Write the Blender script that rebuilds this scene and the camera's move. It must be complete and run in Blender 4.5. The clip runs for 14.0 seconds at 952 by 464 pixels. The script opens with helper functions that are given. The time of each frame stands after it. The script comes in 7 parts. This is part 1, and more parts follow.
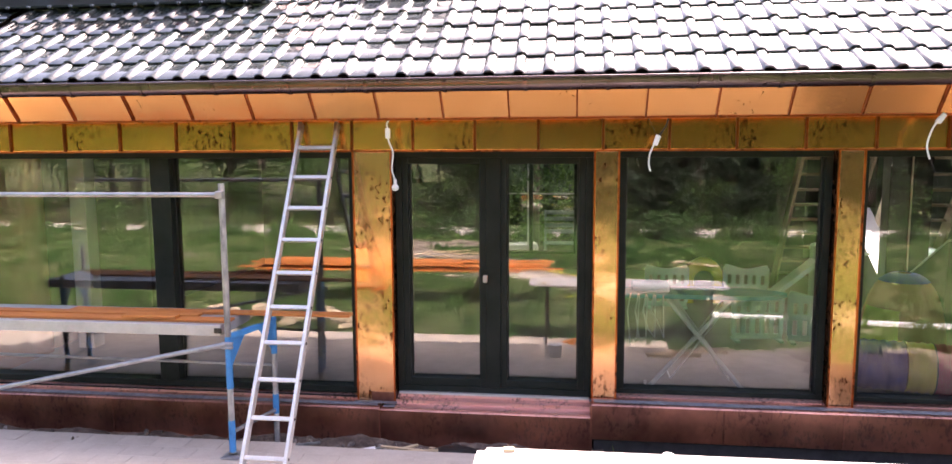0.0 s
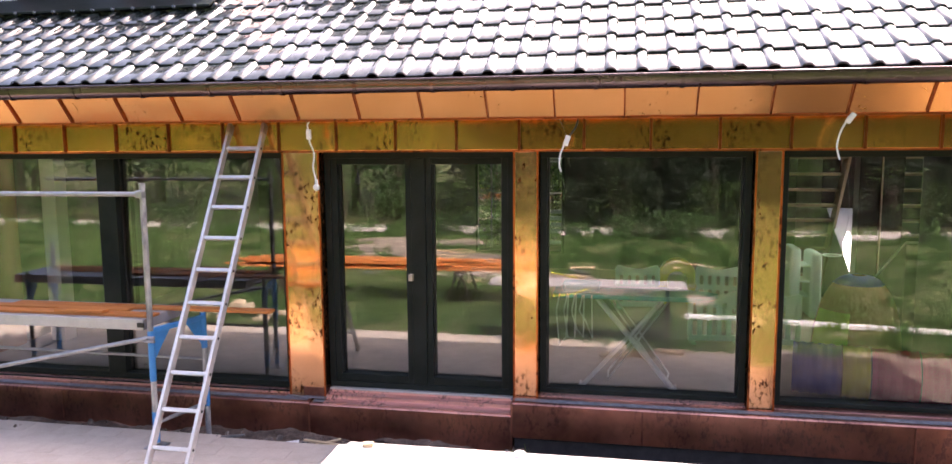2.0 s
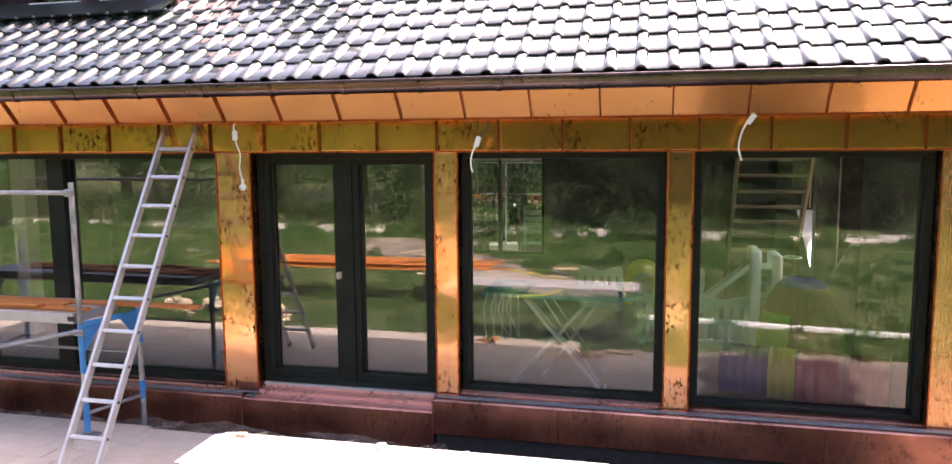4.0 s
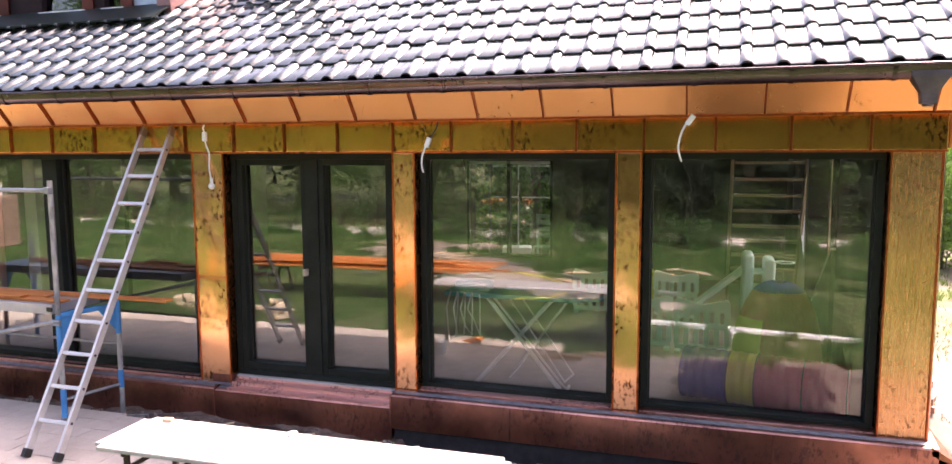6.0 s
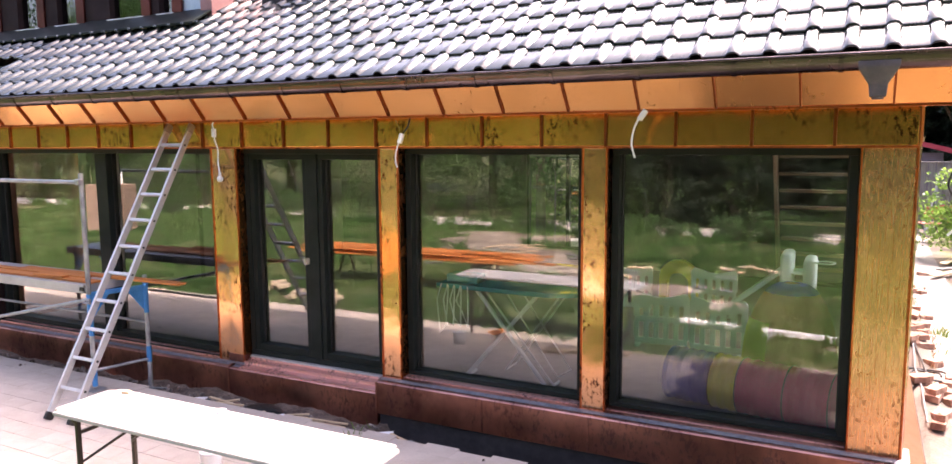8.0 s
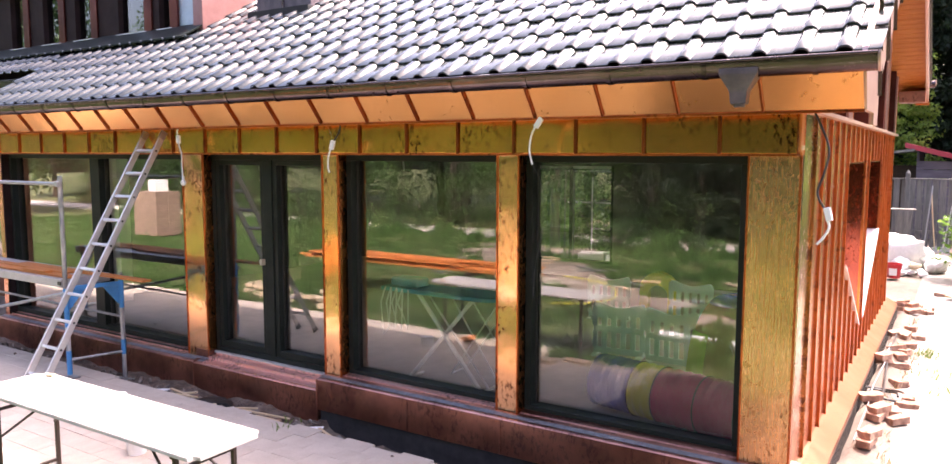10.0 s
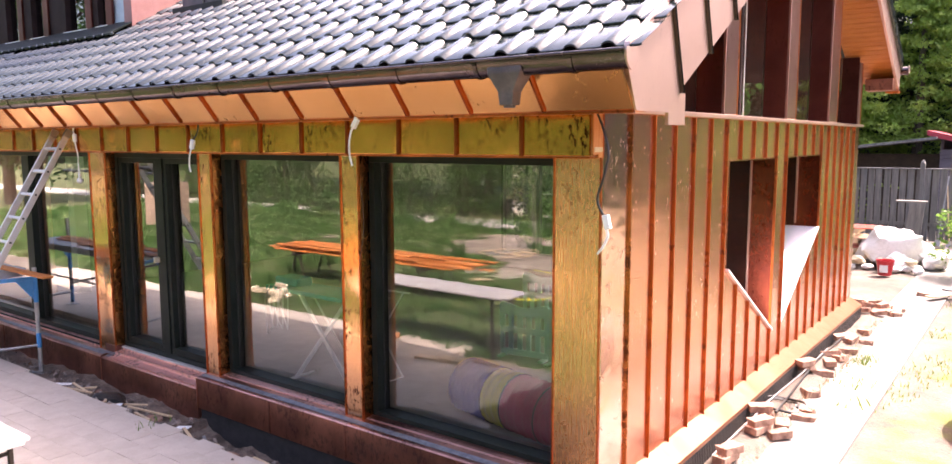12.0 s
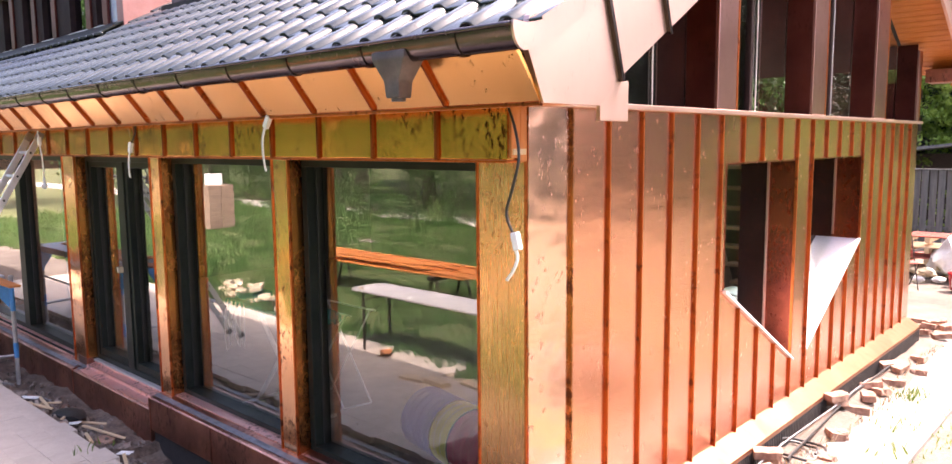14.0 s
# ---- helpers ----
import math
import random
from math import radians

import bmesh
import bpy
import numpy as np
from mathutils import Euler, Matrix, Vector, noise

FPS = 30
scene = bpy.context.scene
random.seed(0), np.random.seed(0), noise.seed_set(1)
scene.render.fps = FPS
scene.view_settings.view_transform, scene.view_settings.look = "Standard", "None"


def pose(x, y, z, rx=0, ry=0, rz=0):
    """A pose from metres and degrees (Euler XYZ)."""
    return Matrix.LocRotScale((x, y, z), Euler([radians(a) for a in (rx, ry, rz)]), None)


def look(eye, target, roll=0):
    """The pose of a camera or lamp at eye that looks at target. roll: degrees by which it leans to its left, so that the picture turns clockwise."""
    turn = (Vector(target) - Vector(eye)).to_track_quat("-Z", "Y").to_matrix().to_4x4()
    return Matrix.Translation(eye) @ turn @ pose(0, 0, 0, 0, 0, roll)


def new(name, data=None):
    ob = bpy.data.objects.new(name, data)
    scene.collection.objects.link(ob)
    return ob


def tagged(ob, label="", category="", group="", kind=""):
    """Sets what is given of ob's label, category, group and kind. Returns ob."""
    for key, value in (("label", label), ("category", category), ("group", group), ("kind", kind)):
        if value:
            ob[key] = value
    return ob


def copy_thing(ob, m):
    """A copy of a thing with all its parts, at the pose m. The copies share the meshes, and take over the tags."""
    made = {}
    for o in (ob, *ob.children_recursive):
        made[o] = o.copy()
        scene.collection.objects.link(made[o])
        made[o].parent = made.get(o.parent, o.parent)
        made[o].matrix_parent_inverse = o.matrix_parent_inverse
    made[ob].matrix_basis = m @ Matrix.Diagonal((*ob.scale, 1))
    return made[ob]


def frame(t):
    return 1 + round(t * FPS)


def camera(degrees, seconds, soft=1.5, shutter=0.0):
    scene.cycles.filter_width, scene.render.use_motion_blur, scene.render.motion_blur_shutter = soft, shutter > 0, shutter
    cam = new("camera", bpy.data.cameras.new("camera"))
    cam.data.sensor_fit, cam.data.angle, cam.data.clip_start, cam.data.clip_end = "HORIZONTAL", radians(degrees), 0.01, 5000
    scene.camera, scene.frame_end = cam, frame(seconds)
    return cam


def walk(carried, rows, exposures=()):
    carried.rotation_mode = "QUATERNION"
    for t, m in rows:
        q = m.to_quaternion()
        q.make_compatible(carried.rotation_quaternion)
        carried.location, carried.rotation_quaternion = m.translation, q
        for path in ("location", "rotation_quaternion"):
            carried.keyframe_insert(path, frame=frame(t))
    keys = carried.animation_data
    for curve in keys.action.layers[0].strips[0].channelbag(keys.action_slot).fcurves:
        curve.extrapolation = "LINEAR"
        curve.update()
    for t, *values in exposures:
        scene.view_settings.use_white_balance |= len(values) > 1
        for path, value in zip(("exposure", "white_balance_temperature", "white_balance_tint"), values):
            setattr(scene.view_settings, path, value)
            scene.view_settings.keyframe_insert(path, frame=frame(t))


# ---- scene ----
cam = camera(64.1, 14.0)
PATH = [
    (0, (-0.178, -6.476, 2.489), (-0.429, -4.506, 2.253), -0.3),
    (1, (0.334, -6.44, 2.464), (0.028, -4.476, 2.236), -0.4),
    (2, (0.883, -6.392, 2.5), (0.514, -4.441, 2.261), -0.4),
    (3, (1.417, -6.333, 2.511), (0.991, -4.394, 2.269), -0.4),
    (4, (1.851, -6.304, 2.487), (1.397, -4.371, 2.253), -0.4),
    (6.5, (3.003, -6.12, 2.447), (2.348, -4.244, 2.226), -0.2),
    (7, (3.345, -6.02, 2.484), (2.614, -4.173, 2.251), -0.2),
    (9.5, (4.817, -5.475, 2.455), (3.75, -3.798, 2.236), -0.2),
    (10, (5.152, -5.349, 2.416), (4.084, -3.671, 2.212), 0.1),
    (10.5, (5.563, -5.104, 2.477), (4.501, -3.424, 2.255), -0.3),
    (11, (5.859, -4.914, 2.505), (4.795, -3.236, 2.274), -0.4),
    (11.5, (5.989, -4.871, 2.497), (4.924, -3.194, 2.272), -0.2),
    (11.8, (6.085, -4.736, 2.501), (4.994, -3.078, 2.273), -0.2),
    (12, (6.468, -4.198, 2.515), (5.273, -2.612, 2.277), -0.2),
    (12.5, (6.539, -3.932, 2.496), (5.334, -2.352, 2.263), -0.4),
    (13, (6.589, -3.624, 2.503), (5.371, -2.055, 2.268), -0.3),
    (13.5, (6.629, -3.291, 2.51), (5.358, -1.765, 2.273), -0.4),
    (14, (6.689, -2.998, 2.506), (5.342, -1.538, 2.273), -0.5),
]
walk(cam, [(t, look(eye, target, roll)) for t, eye, target, roll in PATH], [(0, 2.79, 6850, 28), (1.5, 2.64, 6850, 27), (3, 2.52, 6850, 27), (7, 2.56, 6850, 29), (14, 2.59, 6850, 28)])

# ---- light ----
SUN_DIR = Vector((0.25, 0.47, 0.845)).normalized()
world = bpy.data.worlds.new("sky")
scene.world = world
world.use_nodes = True
wn = world.node_tree
sky = wn.nodes.new("ShaderNodeTexSky")
sky.sky_type = "NISHITA"
sky.sun_disc = False
sky.sun_elevation = math.asin(SUN_DIR.z)
sky.sun_rotation = math.atan2(SUN_DIR.x, SUN_DIR.y)
sky.air_density, sky.dust_density, sky.ozone_density = 1.0, 6.5, 1.0
wn.links.new(sky.outputs[0], wn.nodes["Background"].inputs[0])
wn.nodes["Background"].inputs[1].default_value = 0.13
sun = new("sun", bpy.data.lights.new("sun", "SUN"))
sun.data.energy, sun.data.angle, sun.data.color = 2.75, radians(0.53), (1.0, 0.95, 0.87)
sun.matrix_world = look((0, 0, 20), Vector((0, 0, 20)) - SUN_DIR)


# ---- materials ----
def nodes_of(name):
    m = bpy.data.materials.new(name)
    m.use_nodes = True
    t = m.node_tree
    return m, t, t.nodes["Principled BSDF"]


def ramp(t, fac, stops):
    r = t.nodes.new("ShaderNodeValToRGB")
    while len(r.color_ramp.elements) < len(stops):
        r.color_ramp.elements.new(0.5)
    for e, (p, c) in zip(r.color_ramp.elements, stops):
        e.position, e.color = p, (*c, 1) if len(c) == 3 else c
    t.links.new(fac, r.inputs[0])
    return r.outputs[0]


def noise_tex(t, scale, detail=4, rough=0.6, stretch=(1, 1, 1), coords="Object", seed=False):
    tc = t.nodes.new("ShaderNodeTexCoord")
    mp = t.nodes.new("ShaderNodeMapping")
    mp.inputs["Scale"].default_value = stretch
    t.links.new(tc.outputs[coords], mp.inputs[0])
    if seed:
        oi = t.nodes.new("ShaderNodeObjectInfo")
        mul = t.nodes.new("ShaderNodeMath")
        mul.operation = "MULTIPLY"
        mul.inputs[1].default_value = 57.0
        t.links.new(oi.outputs["Random"], mul.inputs[0])
        t.links.new(mul.outputs[0], mp.inputs["Location"])
    n = t.nodes.new("ShaderNodeTexNoise")
    n.inputs["Scale"].default_value, n.inputs["Detail"].default_value, n.inputs["Roughness"].default_value = scale, detail, rough
    t.links.new(mp.outputs[0], n.inputs[0])
    return n.outputs[0]


def mixc(t, fac, a, b, mode="MIX"):
    m = t.nodes.new("ShaderNodeMix")
    m.data_type, m.blend_type = "RGBA", mode
    for sock, v in ((m.inputs[0], fac), (m.inputs[6], a), (m.inputs[7], b)):
        if isinstance(v, bpy.types.NodeSocket):
            t.links.new(v, sock)
        else:
            sock.default_value = v if isinstance(v, (int, float)) else (*v, 1)
    return m.outputs[2]


def bumped(t, p, height, strength, distance=0.01):
    b = t.nodes.new("ShaderNodeBump")
    b.inputs["Strength"].default_value, b.inputs["Distance"].default_value = strength, distance
    t.links.new(height, b.inputs["Height"])
    t.links.new(b.outputs[0], p.inputs["Normal"])


def mat(name, a, b, scale=6.0, rough=0.6, metal=0.0, bump=0.2, fine=60.0, stretch=(1, 1, 1), spread=0.15, dist=0.006, spec=0.5, seed=False):
    """Two-tone noise colour, a finer grain over it, and relief."""
    m, t, p = nodes_of(name)
    big = noise_tex(t, scale, 5, 0.65, stretch, seed=seed)
    col = ramp(t, big, [(0.35, a), (0.65, b)])
    grain = noise_tex(t, fine, 3, 0.6, stretch)
    col = mixc(t, spread, col, ramp(t, grain, [(0.3, (0.25, 0.25, 0.25)), (0.7, (1.0, 1.0, 1.0))]), "MULTIPLY")
    t.links.new(col, p.inputs["Base Color"])
    r = ramp(t, grain, [(0.2, (rough * 0.8,) * 3), (0.8, (min(1, rough * 1.2),) * 3)])
    t.links.new(r, p.inputs["Roughness"])
    p.inputs["Metallic"].default_value = metal
    p.inputs["Specular IOR Level"].default_value = spec
    if bump:
        bumped(t, p, grain, bump, dist)
    return m


def copper(name, a, b, rough=0.28, stain=0.5, stain_col=(0.045, 0.016, 0.010), wave=0.10, cover=0.57, ripple=(1, 1, 1), brushed=0.0, stain_rough=0.35, soft=0.09):
    """Sheet copper: slow waves of thin sheet, brushed grain, handling stains and oxide spots."""
    m, t, p = nodes_of(name)
    col = ramp(t, noise_tex(t, 1.7, 4, 0.6, seed=True), [(0.3, a), (0.7, b)])
    spots = ramp(t, noise_tex(t, 19, 5, 0.7, (1.5, 1.5, 0.8), seed=True), [(cover, (0, 0, 0)), (cover + soft, (1, 1, 1))])
    where = ramp(t, noise_tex(t, 2.6, 3, 0.6, seed=True), [(0.45, (0, 0, 0)), (0.60, (1, 1, 1))])
    f = t.nodes.new("ShaderNodeMath")
    f.operation = "MULTIPLY"
    t.links.new(spots, f.inputs[0])
    t.links.new(where, f.inputs[1])
    g = t.nodes.new("ShaderNodeMath")
    g.operation = "MULTIPLY"
    g.inputs[1].default_value = stain
    t.links.new(f.outputs[0], g.inputs[0])
    t.links.new(mixc(t, g.outputs[0], col, stain_col), p.inputs["Base Color"])
    brush = noise_tex(t, 90, 3, 0.6, (1, 1, 0.06))
    if brushed:
        streak = ramp(t, noise_tex(t, 120, 4, 0.7, (1, 1, 0.018), seed=True), [(0.32, (0.45, 0.38, 0.32)), (0.62, (1, 1, 1))])
        mark = p.inputs["Base Color"].links[0].from_socket
        t.links.new(mixc(t, brushed, mark, streak, "MULTIPLY"), p.inputs["Base Color"])
    rr = t.nodes.new("ShaderNodeMath")
    rr.operation = "MULTIPLY_ADD"
    rr.inputs[1].default_value, rr.inputs[2].default_value = 0.05, rough - 0.025
    t.links.new(brush, rr.inputs[0])
    r2 = t.nodes.new("ShaderNodeMath")
    r2.operation = "MULTIPLY_ADD"
    r2.inputs[1].default_value = stain_rough
    t.links.new(g.outputs[0], r2.inputs[0])
    t.links.new(rr.outputs[0], r2.inputs[2])
    t.links.new(r2.outputs[0], p.inputs["Roughness"])
    p.inputs["Metallic"].default_value = 1.0
    bumped(t, p, noise_tex(t, 2.3, 2, 0.45, ripple, seed=True), wave, 0.12)
    return m


COPPER = copper("copper_sheet", (0.93, 0.48, 0.23), (0.95, 0.53, 0.29), 0.15, 0.95, (0.07, 0.016, 0.006), cover=0.525, stain_rough=0.15, soft=0.06)
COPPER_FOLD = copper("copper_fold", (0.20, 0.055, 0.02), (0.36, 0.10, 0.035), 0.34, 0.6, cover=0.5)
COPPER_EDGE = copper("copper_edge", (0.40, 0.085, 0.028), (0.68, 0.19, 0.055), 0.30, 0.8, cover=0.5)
COPPER_BRUSHED = copper("copper_brushed", (0.84, 0.45, 0.22), (0.90, 0.51, 0.28), 0.27, 0.8, wave=0.07, cover=0.56, brushed=0.45)
COPPER_BAND = copper("copper_band", (0.95, 0.43, 0.10), (0.96, 0.48, 0.13), 0.20, 0.94, (0.10, 0.026, 0.008), cover=0.53, stain_rough=0.06, soft=0.05)
COPPER_FASCIA = copper("copper_fascia", (0.77, 0.38, 0.115), (0.84, 0.435, 0.15), 0.20, 0.4, wave=0.07)
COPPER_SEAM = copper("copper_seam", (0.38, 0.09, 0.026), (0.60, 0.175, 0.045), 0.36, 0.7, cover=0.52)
COPPER_SIDE = copper("copper_side", (0.77, 0.365, 0.255), (0.81, 0.41, 0.30), 0.25, 0.12, wave=0.045, ripple=(0.7, 0.7, 3.0))
COPPER_CORNER = copper("copper_corner", (0.88, 0.54, 0.45), (0.92, 0.60, 0.51), 0.20, 0.5, wave=0.10, ripple=(1.2, 1.2, 2.0))
COPPER_SKIRT = copper("copper_skirt", (0.31, 0.145, 0.088), (0.39, 0.195, 0.122), 0.36, 0.35, wave=0.15)
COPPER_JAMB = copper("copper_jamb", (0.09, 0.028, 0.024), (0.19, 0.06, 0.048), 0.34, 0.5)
COPPER_PALE = copper("copper_pale", (0.57, 0.39, 0.335), (0.63, 0.44, 0.38), 0.42, 0.15)
# Sill top: the bright sky reflection on the copper is painted in as white.
COPPER_SILLTOP = mat("sky_white_sheet", (0.74, 0.70, 0.72), (0.82, 0.78, 0.80), 3, 0.35, 0, 0.05)
sheeting = COPPER_SILLTOP.node_tree.nodes["Principled BSDF"]
sheeting.inputs["Coat Weight"].default_value, sheeting.inputs["Coat Roughness"].default_value = 0.8, 0.18
COPPER_POST = copper("copper_post", (0.44, 0.25, 0.22), (0.52, 0.31, 0.28), 0.32, 0.3)
COPPER_PLINTH = copper("copper_plinth", (0.20, 0.09, 0.075), (0.74, 0.35, 0.26), 0.33, 0.6, (0.09, 0.045, 0.045), wave=0.14, cover=0.50)
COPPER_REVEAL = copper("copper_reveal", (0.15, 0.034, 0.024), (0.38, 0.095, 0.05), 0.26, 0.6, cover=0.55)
COPPER_SILL = copper("copper_sill", (0.86, 0.50, 0.44), (0.92, 0.60, 0.54), 0.5, 0.7, cover=0.5)
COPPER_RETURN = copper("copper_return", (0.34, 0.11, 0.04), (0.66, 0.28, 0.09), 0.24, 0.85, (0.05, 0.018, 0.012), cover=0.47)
GUTTER = copper("gutter_copper", (0.070, 0.056, 0.062), (0.15, 0.115, 0.12), 0.22, 0.5)
HOPPER = mat("hopper_patina", (0.11, 0.095, 0.11), (0.19, 0.155, 0.17), 8, 0.5, 0.7, 0.1)
FRAME = mat("window_frame_black", (0.013, 0.018, 0.015), (0.021, 0.026, 0.023), 4, 0.40, 0, 0.03, spec=0.15)
TILE = mat("glazed_tile", (0.014, 0.020, 0.020), (0.030, 0.038, 0.036), 9, 0.34, 0, 0.06, 40, spec=0.1, seed=True)
tile_bsdf = TILE.node_tree.nodes["Principled BSDF"]
tile_bsdf.inputs["Coat IOR"].default_value = 1.8
tile_streak = noise_tex(TILE.node_tree, 26, 4, 0.65, (1, 0.14, 0.14), seed=True)
TILE.node_tree.links.new(ramp(TILE.node_tree, tile_streak, [(0.34, (0.62, 0.62, 0.62)), (0.52, (1, 1, 1))]), tile_bsdf.inputs["Coat Weight"])
TILE.node_tree.links.new(ramp(TILE.node_tree, tile_streak, [(0.3, (0.12, 0.12, 0.12)), (0.6, (0.02, 0.02, 0.02))]), tile_bsdf.inputs["Coat Roughness"])
UNDER = mat("roof_underlay", (0.02, 0.02, 0.02), (0.03, 0.03, 0.03), 5, 0.8)
PINE = mat("pine_boards", (0.46, 0.14, 0.025), (0.58, 0.20, 0.04), 5, 0.5, 0, 0.15, 40, (1, 8, 1))
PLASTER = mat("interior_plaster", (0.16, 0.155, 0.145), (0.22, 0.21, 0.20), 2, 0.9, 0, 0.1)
TRENCH = mat("trench_earth", (0.07, 0.048, 0.036), (0.27, 0.20, 0.155), 5, 0.95, 0, 0.9, 30, dist=0.03, spread=0.5)
LEAD = mat("lead_grey", (0.22, 0.22, 0.25), (0.36, 0.36, 0.40), 14, 0.5, 0.6, 0.3)
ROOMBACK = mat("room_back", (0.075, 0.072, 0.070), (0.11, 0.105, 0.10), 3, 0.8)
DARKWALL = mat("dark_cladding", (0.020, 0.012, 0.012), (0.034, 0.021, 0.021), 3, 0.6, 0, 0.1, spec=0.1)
FLOORMAT = mat("interior_floor", (0.36, 0.32, 0.285), (0.45, 0.41, 0.37), 3, 0.5, 0, 0.05)
ALU = mat("aluminium", (0.62, 0.60, 0.58), (0.74, 0.72, 0.70), 7, 0.45, 0.55, 0.05)
STEEL = mat("galvanised_steel", (0.34, 0.34, 0.36), (0.48, 0.48, 0.50), 9, 0.45, 0.8, 0.1)
SCAFTUBE = mat("scratched_tube", (0.20, 0.20, 0.22), (0.62, 0.61, 0.60), 13, 0.5, 0.5, 0.2, 60, (1, 1, 0.3))
CHALK = mat("white_wall_paint", (0.86, 0.87, 0.84), (0.90, 0.91, 0.88), 3, 0.7, 0, 0.02, spread=0.04)
BLUE = mat("blue_paint", (0.03, 0.22, 0.55), (0.05, 0.30, 0.66), 7, 0.45, 0, 0.1)
DECK = mat("deck_alu", (0.46, 0.46, 0.48), (0.56, 0.56, 0.58), 4, 0.5, 0.5, 0.1)
PLANK = mat("orange_planks", (0.46, 0.14, 0.03), (0.62, 0.23, 0.055), 4, 0.6, 0, 0.2, 30, (1, 12, 12), seed=True)
RAWWOOD = mat("raw_wood", (0.55, 0.40, 0.24), (0.65, 0.50, 0.32), 5, 0.7, 0, 0.2, 30, (1, 9, 9), seed=True)
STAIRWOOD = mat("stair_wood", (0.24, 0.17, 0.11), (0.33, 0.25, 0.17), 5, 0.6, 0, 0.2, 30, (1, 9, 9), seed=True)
OLDWOOD = mat("weathered_wood", (0.13, 0.13, 0.13), (0.23, 0.23, 0.22), 3, 0.85, 0, 0.4, 30, (6, 6, 0.6), seed=True)
WHITE = mat("white_plastic", (0.82, 0.82, 0.81), (0.87, 0.87, 0.86), 5, 0.35, 0, 0.02, spread=0.05)
TABLETOP = mat("white_tabletop", (0.46, 0.44, 0.43), (0.51, 0.49, 0.475), 4, 0.45, 0, 0.05)
BROWNSTEEL = mat("brown_steel", (0.03, 0.022, 0.018), (0.05, 0.035, 0.028), 8, 0.45, 0.3, 0.05)
BLACK = mat("black_plastic", (0.012, 0.012, 0.012), (0.02, 0.02, 0.02), 9, 0.45)
NET = mat("drain_membrane", (0.02, 0.02, 0.022), (0.045, 0.043, 0.045), 12, 0.45)
PAVER = mat("paver", (0.48, 0.405, 0.335), (0.565, 0.485, 0.41), 4, 0.9, 0, 0.3, 60, seed=True)
PATHM = mat("concrete_path", (0.18, 0.165, 0.15), (0.235, 0.215, 0.20), 3, 0.9, 0, 0.3, 50)
BRICK = mat("brick_pieces", (0.20, 0.105, 0.075), (0.44, 0.28, 0.20), 9, 0.9, 0, 0.4, 50, seed=True)
RUBBLE = mat("rubble", (0.06, 0.045, 0.04), (0.40, 0.33, 0.28), 9, 0.95, 0, 0.5, 40)
STACKBRICK = mat("wrapped_brick", (0.30, 0.20, 0.145), (0.42, 0.30, 0.22), 5, 0.8, 0, 0.3, 40, seed=True)
CREAM = mat("cream_brick", (0.52, 0.42, 0.29), (0.60, 0.50, 0.36), 7, 0.9, 0, 0.3, 50, seed=True)
YARDGRASS = mat("yard_grass_blades", (0.11, 0.19, 0.04), (0.20, 0.28, 0.07), 1.3, 0.6, 0, 0)
GRASS = mat("grass_blades", (0.06, 0.14, 0.02), (0.16, 0.25, 0.045), 1.3, 0.6, 0, 0)
NEEDLE_LIGHT = mat("bright_needles", (0.15, 0.28, 0.04), (0.32, 0.44, 0.08), 1.2, 0.55, 0, 0)
# Lighter copy of the leaves: sunlight is put into the colour.
YARDLEAF = mat("sunlit_leaves", (0.09, 0.20, 0.035), (0.24, 0.38, 0.08), 2.5, 0.5, 0, 0)
# LEAF brightened for the hedge, standing in for more light on it.
HEDGELEAF = mat("hedge_leaves", (0.04, 0.11, 0.025), (0.15, 0.26, 0.065), 1.3, 0.5, 0, 0)
LEAF = mat("leaves", (0.024, 0.075, 0.020), (0.09, 0.195, 0.05), 1.1, 0.5, 0, 0)
NEEDLE = mat("needles", (0.007, 0.021, 0.010), (0.024, 0.052, 0.020), 1.2, 0.55, 0, 0)
BARK = mat("bark", (0.07, 0.05, 0.04), (0.13, 0.10, 0.075), 6, 0.95, 0, 0.6, 25, (4, 4, 0.7), dist=0.02)
RED = mat("red_plastic", (0.50, 0.02, 0.03), (0.58, 0.03, 0.04), 6, 0.35)
REDWOOD = mat("red_slats", (0.36, 0.07, 0.05), (0.44, 0.10, 0.07), 6, 0.5)
YELLOW = mat("yellow_plastic", (0.72, 0.64, 0.03), (0.80, 0.72, 0.05), 5, 0.4, spread=0.05)
BLUEFAB = mat("blue_fabric", (0.04, 0.05, 0.34), (0.06, 0.08, 0.46), 5, 0.8)
REDFAB = mat("red_fabric", (0.50, 0.015, 0.07), (0.62, 0.03, 0.11), 5, 0.8)
BROWNFAB = mat("brown_fabric", (0.60, 0.22, 0.11), (0.70, 0.28, 0.14), 5, 0.8)
TEAL = mat("teal_cover", (0.06, 0.34, 0.36), (0.09, 0.42, 0.44), 5, 0.8)
PALEGREEN = mat("pale_green_paint", (0.27, 0.37, 0.30), (0.34, 0.44, 0.37), 6, 0.5)
PINKFILM = mat("pink_film_on_copper", (0.34, 0.17, 0.16), (0.42, 0.23, 0.22), 3, 0.45, 0.35, 0.05)
PALEBLUE = mat("blue_film", (0.42, 0.56, 0.68), (0.52, 0.65, 0.75), 4, 0.25, 0, 0.03)
MINT = mat("mint_plastic", (0.66, 0.88, 0.77), (0.74, 0.92, 0.83), 6, 0.4, spread=0.04)
LIME = mat("lime_fabric", (0.55, 0.70, 0.08), (0.64, 0.78, 0.12), 5, 0.8)
